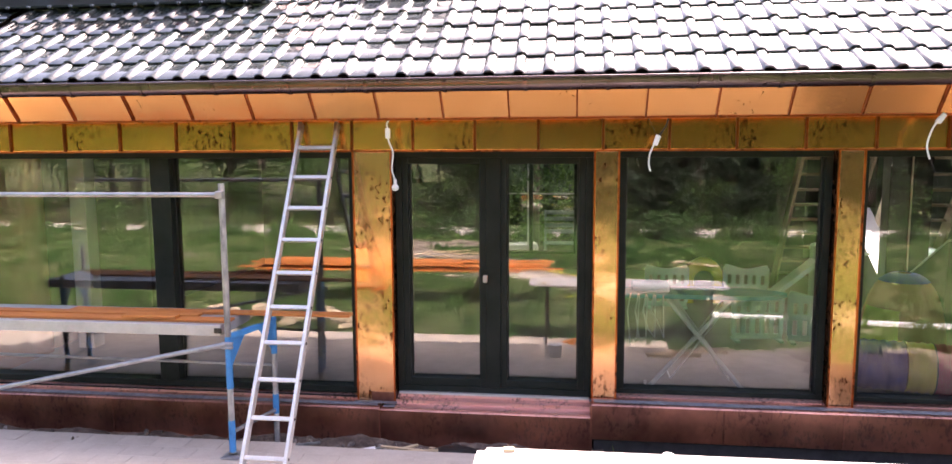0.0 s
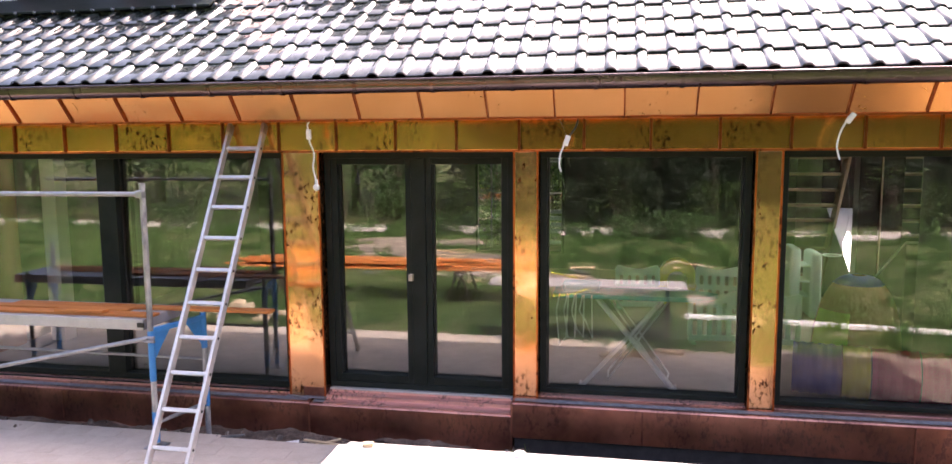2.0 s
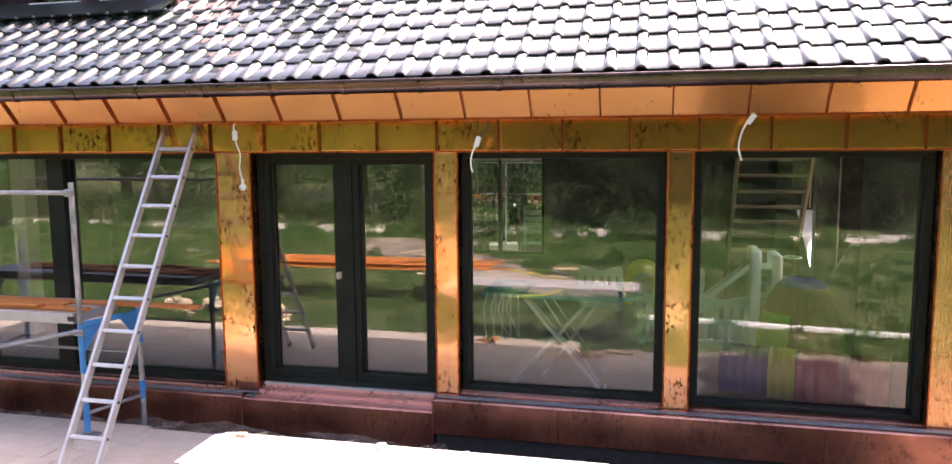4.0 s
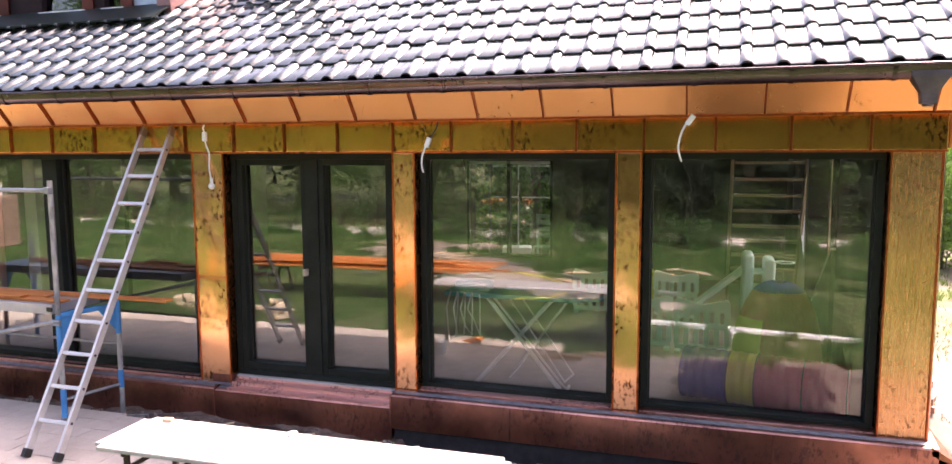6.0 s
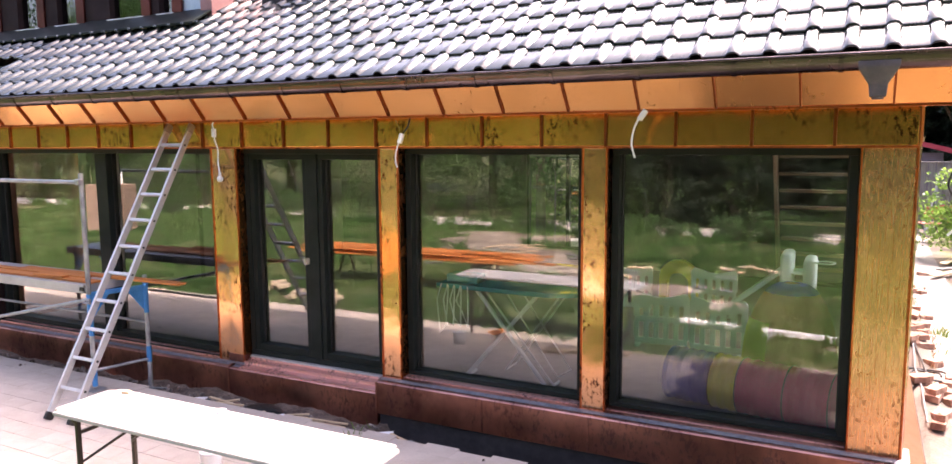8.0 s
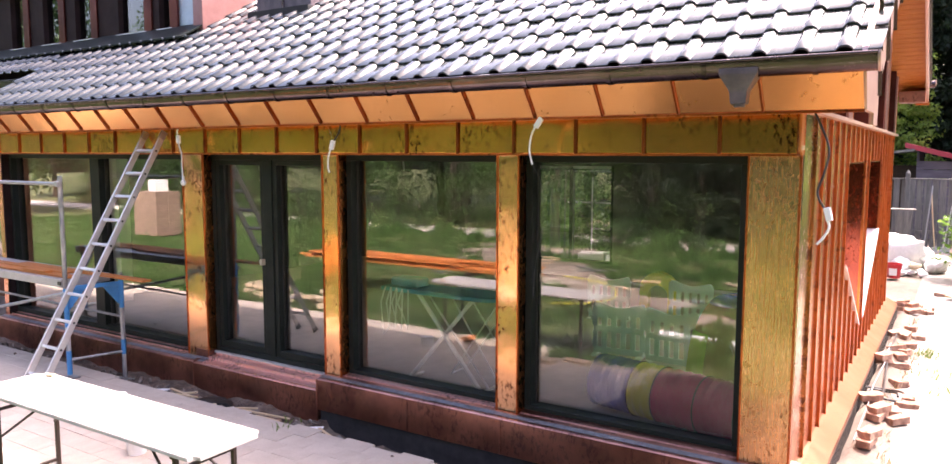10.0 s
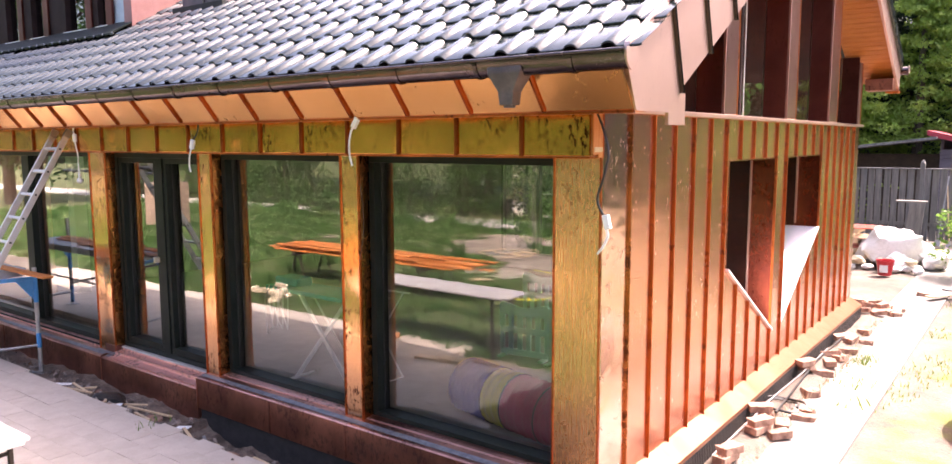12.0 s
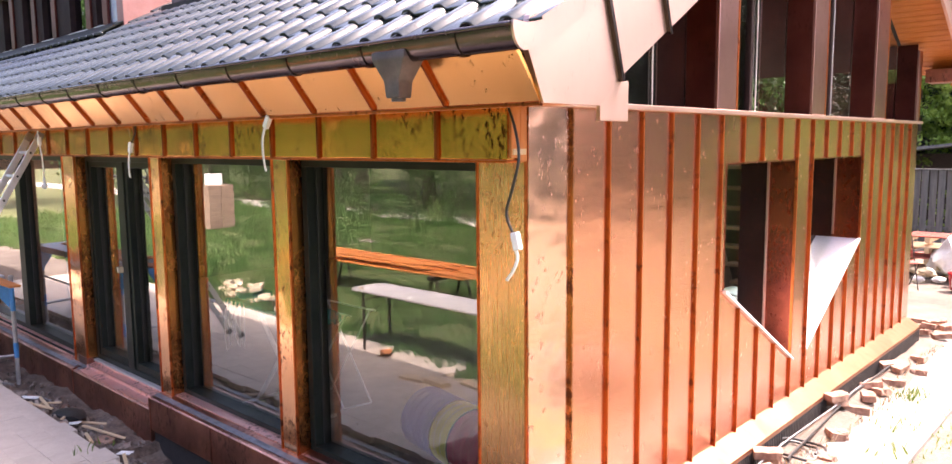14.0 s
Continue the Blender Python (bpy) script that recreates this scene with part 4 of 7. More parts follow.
for (a, b), f in ((O1, low1), (O2, low2)):
    rv = new("window_reveal")
    rv.parent = side
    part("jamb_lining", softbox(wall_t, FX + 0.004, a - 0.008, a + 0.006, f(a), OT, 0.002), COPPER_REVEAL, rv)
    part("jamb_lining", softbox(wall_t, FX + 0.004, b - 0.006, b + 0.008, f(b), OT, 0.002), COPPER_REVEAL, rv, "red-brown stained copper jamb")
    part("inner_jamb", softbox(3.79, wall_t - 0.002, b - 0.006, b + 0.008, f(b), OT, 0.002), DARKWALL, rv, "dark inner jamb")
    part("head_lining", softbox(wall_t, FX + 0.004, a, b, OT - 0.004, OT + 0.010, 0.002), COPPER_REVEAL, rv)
    bmq = bmesh.new()
    prism(bmq, [(a - 0.008, f(a) - 0.016), (b + 0.008, f(b) - 0.016), (b + 0.008, f(b) + 0.006), (a - 0.008, f(a) + 0.006)], "x", 3.872, FX + 0.03)
    # White here stands in for sky mirrored in the sill.
    part("sloping_sill", bmq, COPPER_SILLTOP, rv, "sloping copper sill, its sky reflection painted white")
    bmq = bmesh.new()
    bmq.faces.new([bmq.verts.new((wall_t + 0.012, y, z)) for y, z in ((a, f(a)), (b, f(b)), (b, OT), (a, OT))])
    pane = part("pane", bmq, GLASS_CLEAR, rv)
    pane.visible_shadow = False
    part("corner_bead", softbox(wall_t + 0.005, wall_t + 0.025, b - 0.03, b - 0.008, f(b) + 0.03, OT, 0.003), COPPER_PALE, rv)
# skirt and membrane at the foot of the side wall
bmq = bmesh.new()
prism(bmq, [(4.28, 0.26), (4.31, 0.245), (4.44, 0.165), (4.45, 0.135), (4.43, 0.14), (4.28, 0.2)], "y", -0.12, 7.68)
part("skirt", bmq, COPPER_SKIRT, side, "sloping copper skirt flashing")
bmq = bmesh.new()
ny = 420
for i in range(ny):
    y = -0.1 + i * 7.7 / ny
    box(bmq, 4.43, 4.452 if i % 2 else 4.438, y, y + 7.7 / ny, -0.25, 0.14)
part("drain_membrane", bmq, NET, side, "black ribbed drainage membrane along the wall foot")

# ---- gable above the ledge ----
gable = thing("wall_gable", "glazed gable with copper-clad posts", "wall", kind="structure")
part("ledge", softbox(4.10, 4.33, 0.10, 7.72, 2.69, 2.722, 0.004), COPPER_PALE, gable, "pale copper ledge flashing")
under = lambda y: min(lo(y) + 0.06, flo(y) + 0.06)
for y0, y1 in ((2.10, 2.42), (3.96, 4.30), (5.80, 6.22), (7.55, 7.68)):
    top = min(under(y0), under(y1))
    post = part("post", softbox(4.07, 4.29, y0, y1, 2.722, top, 0.005), COPPER_POST, gable, "copper-clad gable post")
    part("post_fold", softbox(4.278, 4.294, y1 - 0.02, y1 + 0.006, 2.722, top, 0.002), COPPER_SEAM, gable)
bmq = bmesh.new()
bmq.faces.new([bmq.verts.new((4.045, y, z)) for y, z in ((0.35, 2.72), (7.6, 2.72), (7.6, under(7.6)), (4.3, under(4.3)), (0.35, under(0.35)))])
pane = part("pane", bmq, GLASS, gable)
pane.visible_shadow = False
for y in (1.2, 3.15, 5.05, 6.9):
    part("glazing_bar", softbox(4.02, 4.07, y, y + 0.05, 2.722, under(y) - 0.02, 0.004), DARKWALL, gable)
for (a, b) in ((0.9, 2.10), (2.42, 3.96), (4.30, 5.80), (6.22, 7.55)):
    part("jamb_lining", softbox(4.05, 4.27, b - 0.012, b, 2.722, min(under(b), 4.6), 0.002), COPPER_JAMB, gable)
    part("glazing_bead", softbox(4.052, 4.062, (a + b) / 2 + 0.1, (a + b) / 2 + 0.112, 2.722, min(under(a), under(b)) - 0.05, 0.002), ALU, gable)
part("far_wall", softbox(3.9, 4.28, 7.66, 7.70, -0.2, 3.2, 0.004), COPPER_SIDE, gable)

# ---- room inside ----
bm = bmesh.new()
box(bm, -6.1, 4.03, 0.25, 7.66, -0.1, 0.14)
single("floor", bm, FLOORMAT, "dusty grey-brown floor of the unfinished room", "floor", "structure")
bm = bmesh.new()
box(bm, -6.1, 4.03, 0.30, 7.66, 2.46, 2.62)
single("ceiling", bm, CHALK, "white painted flat ceiling", "ceiling", "structure")
bm = bmesh.new()
box(bm, -6.1, -1.75, 7.5, 7.66, 0.142, 2.5)
box(bm, -0.1, 4.03, 7.5, 7.66, 0.142, 2.5)
box(bm, -1.75, -0.1, 7.5, 7.66, 0.142, 0.42)
box(bm, -1.75, -0.1, 7.5, 7.66, 2.2, 2.5)
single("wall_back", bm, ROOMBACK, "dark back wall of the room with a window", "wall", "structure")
bm = bmesh.new()
box(bm, -6.25, -6.1, 0.25, 7.66, -0.2, 2.62)
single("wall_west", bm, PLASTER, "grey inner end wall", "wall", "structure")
bm = bmesh.new()
prism(bm, [(3.88, 0.32), (4.026, 0.32), (4.026, 2.272), (3.99, 2.272), (3.88, 1.97)], "z", 0.142, 2.455)
box(bm, 3.80, 4.026, 3.70, 3.95, 0.142, 2.455)
box(bm, 3.88, 4.026, 5.47, 7.48, 0.142, 2.455)
for (a, b), f in ((O1, low1), (O2, low2)):
    prism(bm, [(a, 0.142), (b, 0.142), (b, f(b) - 0.02), (a, f(a) - 0.02)], "x", 3.88, 4.026)
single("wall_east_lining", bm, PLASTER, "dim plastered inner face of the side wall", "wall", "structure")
v = [(-1.70, 7.55, 0.47), (-0.15, 7.55, 0.47), (-0.15, 7.55, 2.15), (-1.70, 7.55, 2.15)]
bw = thing("window_4", "white-framed back window looking onto the yard", "window", kind="structure")
for x0, x1 in ((-1.75, -1.70), (-0.97, -0.90), (-0.15, -0.10)):
    boxpart("window_frame", (x0, x1, 7.5, 7.6, 0.42, 2.2), FRAME, bw)
boxpart("window_frame", (-1.70, -0.15, 7.5, 7.6, 2.15, 2.2), WHITE, bw)
boxpart("window_frame", (-1.70, -0.15, 7.5, 7.6, 0.42, 0.47), FRAME, bw)
pane = new("pane", mesh_data("pane", v, [(0, 1, 2, 3)], GLASS_BACK))
pane.parent = bw
pane.visible_shadow = False
bm = bmesh.new()
box(bm, -5.83, -5.64, 1.47, 1.66, 0.142, 2.46)
single("column", bm, CHALK, "white painted column behind the wide window", "column", "structure")
bm = bmesh.new()
box(bm, -6.1, 4.03, 0.31, 7.6, 2.63, 2.68)
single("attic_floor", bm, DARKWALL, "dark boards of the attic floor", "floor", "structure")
# Added backing, no known wall: blocks the view through so the gable panes stay dark.
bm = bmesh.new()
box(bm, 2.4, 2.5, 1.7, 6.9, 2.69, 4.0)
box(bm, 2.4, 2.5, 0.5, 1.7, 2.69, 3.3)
single("gable_backing", bm, DARKWALL, "added dark backing behind the gable panes", "wall", "structure")

# ---- upper storey and wing at the left ----
upper = thing("wall_upper", "dark upper-storey wall with a row of windows", "wall", kind="structure")
bmq = bmesh.new()
box(bmq, -14, -3.3, 1.32, 1.5, 3.9, 4.1)
UPPER = ((-14, -8.62), (-8.11, -7.66), (-7.14, -6.64), (-6.25, -5.79), (-5.16, -4.5), (-4.22, -3.94))
for (a, b), (c, _) in zip(UPPER[:-1], UPPER[1:]):
    box(bmq, b if a > -10 else -14, c, 1.3, 1.5, 4.0, 4.95)
part("wall_core", bmq, DARKWALL, upper)
for x0, x1 in UPPER[1:]:
    v = [(x0, 1.38, 4.1), (x1, 1.38, 4.1), (x1, 1.38, 4.95), (x0, 1.38, 4.95)]
    pane = new("pane", mesh_data("pane", v, [(0, 1, 2, 3)], GLASS_DARK))
    pane.parent = upper
    boxpart("window_sill", (x0 - 0.02, x1 + 0.02, 1.26, 1.38, 4.08, 4.105), ALU, upper, "thin pale metal window sill")
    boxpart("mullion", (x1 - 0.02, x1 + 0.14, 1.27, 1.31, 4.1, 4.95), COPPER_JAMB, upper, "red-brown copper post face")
boxpart("blue_panel", (-3.94, -3.43, 1.33, 1.36, 4.06, 4.95), PALEBLUE, upper, "pale blue film-covered panel at the corner")
boxpart("back_wall", (-14, -3.5, 2.2, 2.3, 3.5, 4.95), DARKWALL, upper)
boxpart("corner_post", (-3.43, -3.24, 1.24, 1.55, 3.95, 4.95), PINKFILM, upper, "dusty pink film-covered corner post")
boxpart("end_wall", (-3.40, -3.245, 1.55, 5.0, 4.0, 4.95), PINKFILM, upper, "dusty pink film-covered end wall")
boxpart("apron_flashing", (-14, -3.3, 1.20, 1.30, 3.93, 4.02), UNDER, upper, "dark flashing where roof meets wall")
bmq = bmesh.new()
prism(bmq, [(0.93, 3.88), (1.3, 4.095), (1.3, 4.115), (0.93, 3.90)], "x", -14, -3.25)
part("roof_flashing", bmq, FRAME, upper, "black lead flashing over the top tiles")
boxpart("flat_roof", (-14, -3.24, 1.22, 5.0, 4.95, 5.05), UNDER, upper, "dark flat roof over the upper storey")
for k in range(34):
    stud = bmesh.new()
    bmesh.ops.create_icosphere(stud, subdivisions=1, radius=0.026, matrix=Matrix.Translation((-10.9 + 0.234 * k, 0.93, 3.885)))
    part("roll_end", stud, TILE, upper, smooth=True)
dorm = thing("roof_lantern", "small copper-clad roof box with dark flashing", "roof box", kind="structure")
boxpart("body", (-2.56, -1.62, 1.55, 2.5, 3.95, 5.0), HOPPER, dorm)
boxpart("seam", (-2.10, -2.07, 1.53, 1.56, 4.15, 5.0), GUTTER, dorm)
boxpart("flashing", (-2.62, -1.56, 1.44, 1.58, 4.05, 4.20), UNDER, dorm)
wing = thing("wall_wing", "recessed dark glazed wing beyond the front", "wall", kind="structure")
boxpart("wall_core", (-14, -6.12, 1.3, 1.45, 2.35, 3.9), DARKWALL, wing)
boxpart("wall_base", (-14, -6.12, 1.2, 1.45, -0.2, 0.3), COPPER_PLINTH, wing)
for x in (-6.4, -8.0, -9.6, -11.2, -12.8):
    boxpart("mullion", (x - 0.1, x + 0.1, 1.28, 1.42, 0.3, 2.35), FRAME, wing)
v = [(-14, 1.35, 0.3), (-6.12, 1.35, 0.3), (-6.12, 1.35, 2.35), (-14, 1.35, 2.35)]
pane = new("pane", mesh_data("pane", v, [(0, 1, 2, 3)], GLASS))
pane.parent = wing
boxpart("wing_gutter", (-14, -5.95, 0.40, 0.52, 3.36, 3.47), GUTTER, wing)
boxpart("wing_fascia", (-14, -5.95, 0.52, 0.62, 3.05, 3.40), COPPER_SEAM, wing)
boxpart("wing_soffit", (-14, -5.95, 0.60, 1.3, 3.05, 3.08), PINE, wing)
boxpart("side_return", (-6.12, -6.02, 0.0, 1.3, 0.0, 3.2), COPPER_SIDE, wing)
boxpart("verge_end", (-5.96, -5.92, -0.42, 1.2, 2.9, 2.95), COPPER_SEAM, wing)
boxpart("back_wall", (-14, -6.1, 3.5, 3.6, -0.2, 4.0), DARKWALL, wing)

# ---- trees and shrubs ----
def leaf_cloud(centers, per, size, spread, flat=0.6, droop=0.0, seed=1):
    """Many small leaf quads round a set of clump centres."""
    rng = np.random.default_rng(seed)
    verts, faces = [], []
    for cx, cy, cz, r in centers:
        n = int(per * r * r)
        p = rng.normal(0, 1, (n, 3))
        p /= np.linalg.norm(p, axis=1)[:, None]
        p *= (rng.random(n) ** 0.4)[:, None] * r * spread
        p[:, 2] *= flat
        for q in p:
            a, b, c = rng.normal(0, 1, 3), rng.normal(0, 1, 3), size * rng.uniform(0.6, 1.5)
            a /= np.linalg.norm(a)
            a[2] = a[2] * 0.6 - droop
            b = np.cross(a, b)
            b /= np.linalg.norm(b) + 1e-6
            o = np.array((cx, cy, cz)) + q
            i = len(verts)
            verts += [tuple(o - a * c * 0.5), tuple(o + b * c * 0.30), tuple(o + a * c * 0.6), tuple(o - b * c * 0.30)]
            faces.append((i, i + 1, i + 2, i + 3))
    return verts, faces


def trunk_mesh(bm, h, r, limbs, rng):
    pts = [Vector((0, 0, 0))]
    for k in range(1, 6):
        pts.append(Vector((rng.uniform(-0.06, 0.06) * h * 0.3, rng.uniform(-0.06, 0.06) * h * 0.3, h * k / 5)))
    for k in range(5):
        tube(bm, pts[k], pts[k + 1], r * (1 - 0.16 * k), 8, r * (1 - 0.16 * (k + 1)))
    tips = []
    for _ in range(limbs):
        k = rng.uniform(0.3, 0.95)
        base = pts[0].lerp(pts[-1], k)
        ang, out = rng.uniform(0, 6.283), h * rng.uniform(0.18, 0.34) * (1.15 - 0.6 * k)
        tip = base + Vector((math.cos(ang) * out, math.sin(ang) * out, out * rng.uniform(0.3, 0.8)))
        tube(bm, base, tip, r * 0.35 * (1.1 - k * 0.6), 6, r * 0.1)
        tips.append(tip)
    return tips


def broadleaf(h, seed, label, low=0.15):
    rng = random.Random(seed)
    root = thing("tree", label, "tree", "trees round the garden")
    bmt = bmesh.new()
    tips = trunk_mesh(bmt, h * 0.9, 0.022 * h, 15, rng)
    part("trunk", bmt, BARK, root, smooth=True)
    centers = [(t.x, t.y, t.z, h * rng.uniform(0.09, 0.16)) for t in tips]
    for _ in range(22):
        z = h * rng.uniform(low, 1.0)
        rad = h * 0.30 * math.sin(math.pi * min(0.95, max(0.12, (z / h) ** 0.8)))
        a = rng.uniform(0, 6.283)
        centers.append((math.cos(a) * rad * rng.uniform(0.4, 1), math.sin(a) * rad * rng.uniform(0.4, 1), z, h * rng.uniform(0.07, 0.13)))
    v, f = leaf_cloud(centers, 820 / (h * 0.2), 0.13, 1.15, 0.75, 0.1, seed)
    crown = new("crown", mesh_data("crown", v, f, LEAF))
    crown.parent = root
    return root


def conifer(h, seed, label, needles=NEEDLE):
    rng = random.Random(seed)
    root = thing("conifer", label, "tree", "trees round the garden")
    bmt = bmesh.new()
    tube(bmt, (0, 0, 0), (0, 0, h), 0.02 * h, 8, 0.01)
    centers = []
    for k in range(int(h * 5)):
        z = 0.2 + h * k / (h * 5)
        reach = (1 - z / h) * h * 0.24 + 0.12
        for _ in range(5):
            a = rng.uniform(0, 6.283)
            r1 = reach * rng.uniform(0.6, 1.1)
            tip = Vector((math.cos(a) * r1, math.sin(a) * r1, z - r1 * 0.22))
            for s in (0.5, 0.8, 1.0):
                centers.append((tip.x * s, tip.y * s, z - r1 * 0.22 * s, 0.20 + 0.12 * rng.random()))
    part("trunk", bmt, BARK, root)
    v, f = leaf_cloud(centers, 640, 0.095, 1.2, 0.5, 0.5, seed)
    crown = new("crown", mesh_data("crown", v, f, needles))
    crown.parent = root
    return root


def shrub(w, h, seed, label, material=LEAF, leaf=0.07, dense=1.0):
    rng = random.Random(seed)
    root = thing("shrub", label, "shrub", "shrubs of the hedge")
    bms = bmesh.new()
    for _ in range(9):
        tube(bms, (rng.uniform(-0.1, 0.1), rng.uniform(-0.1, 0.1), 0), (rng.uniform(-0.4, 0.4) * w, rng.uniform(-0.4, 0.4) * w, h * rng.uniform(0.5, 0.9)), 0.012, 5, 0.004)
    part("stems", bms, BARK, root)
    centers = [(rng.uniform(-0.5, 0.5) * w, rng.uniform(-0.35, 0.35) * w, h * rng.uniform(0.12, 0.95), w * rng.uniform(0.12, 0.22)) for _ in range(34)]
    v, f = leaf_cloud(centers, 620 * dense / w, leaf, 1.2, 0.8, 0.1, seed)
    crown = new("foliage", mesh_data("foliage", v, f, material))
    crown.parent = root
    return root


rnd = random.Random(5)
oaks = [broadleaf(7.0, 11, "leafy green broadleaf tree at the lane"), broadleaf(8.5, 12, "tall dense green tree behind the hedge"), broadleaf(6.0, 13, "young bushy green tree behind the hedge", 0.05)]
spots = [(x + rnd.uniform(-0.6, 0.6), -16.8 - 2.2 * (i % 2) - rnd.uniform(0, 1.2)) for i, x in enumerate(np.arange(-38, -3.5, 2.3))]
for i, (x, y) in enumerate(spots):
    ob = oaks[i % 3]
    m = pose(x, y, -0.03, 0, 0, rnd.uniform(0, 360)) @ Matrix.Diagonal((1, 1, rnd.uniform(0.85, 1.25), 1))
    if i < 3:
        ob.matrix_basis = m
    else:
        copy_thing(ob, m)
for x, y in ((-36, -24), (-29, -25), (-22, -24), (-15, -25), (-8, -24), (20, -24), (16, -12), (-28, -9), (-30, -2)):
    copy_thing(oaks[1], pose(x, y, -0.03, 0, 0, rnd.uniform(0, 360)) @ Matrix.Diagonal((1.3, 1.3, 1.35, 1)))
bushes = [shrub(1.8, 1.5, 21, "dense dark green hedge shrub beside the lane", HEDGELEAF), shrub(1.6, 1.9, 22, "tall loose green hedge shrub beside the lane", HEDGELEAF)]
for i, x in enumerate([*np.arange(-32, -3.2, 1.05), *np.arange(-1.8, 15, 2.6)]):
    m = pose(x + rnd.uniform(-0.3, 0.3), -15.5 - rnd.uniform(0, 0.5), -0.02, 0, 0, rnd.uniform(0, 360)) @ Matrix.Diagonal((1, 1, rnd.uniform(0.8, 1.3), 1))
    if i < 2:
        bushes[i].matrix_basis = m
    else:
        copy_thing(bushes[i % 2], m)
firs = [conifer(9.0, 31, "tall conifer with bright green drooping fronds", NEEDLE_LIGHT), conifer(12.0, 32, "tall dark green conifer with dense fronds")]
firs[0].matrix_basis = pose(3.0, 24.0, 0) @ Matrix.Diagonal((1.1, 1.1, 1.0, 1))
firs[1].matrix_basis = pose(7.2, 26.0, 0)
for k, x, y, s in ((0, 0.9, 22.5, 1.0), (1, 10.5, 25, 1.05), (1, 4.6, 28.5, 1.2), (1, 14.5, 24, 1.0), (0, 9.4, 22.5, 0.9), (1, 12.5, 29, 1.3), (1, 8.8, 30, 1.3), (1, 0.5, 26, 1.2), (1, 18, 22, 1.0), (1, -4, 24, 1.1), (1, -9, 25, 1.1)):
    copy_thing(firs[k], pose(x, y, 0, 0, 0, rnd.uniform(0, 360)) @ Matrix.Diagonal((s, s, s, 1)))
for x in np.arange(-3.4, 17, 1.5):
    copy_thing(firs[1], pose(x + rnd.uniform(-0.4, 0.4), -19.4 - rnd.uniform(0, 1.0), 0, 0, 0, rnd.uniform(0, 360)) @ Matrix.Diagonal((1.0, 1.0, rnd.uniform(0.9, 1.1), 1)))
for x in np.arange(-3.0, 16, 1.3):
    copy_thing(firs[1], pose(x + rnd.uniform(-0.4, 0.4), -16.4 - rnd.uniform(0, 1.5), 0, 0, 0, rnd.uniform(0, 360)) @ Matrix.Diagonal((0.8, 0.8, rnd.uniform(0.7, 0.95), 1)))
for x in np.arange(0, 24, 1.7):
    copy_thing(firs[1], pose(x + rnd.uniform(-0.5, 0.5), 27.5 + rnd.uniform(-0.8, 1.5), 0, 0, 0, rnd.uniform(0, 360)) @ Matrix.Diagonal((1.35, 1.35, rnd.uniform(1.1, 1.35), 1)))
for x in np.arange(-6, 26, 2.2):
    copy_thing(firs[1], pose(x + rnd.uniform(-0.5, 0.5), 32 + rnd.uniform(0, 4), 0, 0, 0, rnd.uniform(0, 360)) @ Matrix.Diagonal((1.3, 1.3, rnd.uniform(1.1, 1.5), 1)))
# Added row, out of view: low dark conifers to tone the side wall's reflections.
for i, y in enumerate(np.arange(-7.0, 26.0, 3.1)):
    copy_thing(firs[1], pose(24.0 + rnd.uniform(-1.5, 1.5), y, -0.03, 0, 0, rnd.uniform(0, 360)) @ Matrix.Diagonal((0.7, 0.7, rnd.uniform(0.3, 0.5), 1)))
for x, y in ((-5.6, 13.2), (-4.0, 12.8), (-2.4, 13.4), (-0.9, 12.9), (0.5, 13.5), (-3.2, 14.8), (-1.6, 14.9), (0.1, 15.2)):
    copy_thing(firs[1], pose(x, y, 0, 0, 0, rnd.uniform(0, 360)) @ Matrix.Diagonal((0.8, 0.8, 0.7, 1)))
for x, y in ((0.3, 9.9), (-1.0, 10.1), (-2.4, 9.8)):
    copy_thing(oaks[0], pose(x, y, -0.03, 0, 0, rnd.uniform(0, 360)) @ Matrix.Diagonal((0.8, 0.8, 1.1, 1)))
weed = shrub(0.9, 0.5, 25, "low green weeds growing on the gravel lane", LEAF, 0.05)
weed.matrix_basis = pose(-4.1, -13.1, -0.02)
for i in range(46):
    s = rnd.uniform(0.6, 1.5)
    copy_thing(weed, pose(rnd.uniform(-24, 9), rnd.choice((-12.9, -13.2, -14.1, -14.9)) + rnd.uniform(-0.2, 0.2), -0.02, 0, 0, rnd.uniform(0, 360)) @ Matrix.Diagonal((s, s, s, 1)))
yb = shrub(1.8, 2.0, 23, "sunlit leafy garden shrub beside the yard path", YARDLEAF, 0.085, 3.0)
yb.matrix_basis = pose(5.95, 12.1, 0)
for x, y, s, h in ((7.1, 10.9, 1.0, 1.25), (7.75, 11.5, 1.1, 1.35), (7.4, 12.3, 1.1, 1.3)):
    copy_thing(yb, pose(x, y, 0, 0, 0, rnd.uniform(0, 360)) @ Matrix.Diagonal((s, s, s * h, 1)))
for x, y, s in ((-3.4, 11.6, 0.8), (-2.2, 11.2, 0.9), (-1.0, 11.7, 0.85), (0.2, 11.3, 0.95), (1.3, 11.8, 0.8), (6.9, 14.6, 1.0)):
    copy_thing(yb, pose(x, y, 0, 0, 0, rnd.uniform(0, 360)) @ Matrix.Diagonal((s, s, s, 1)))

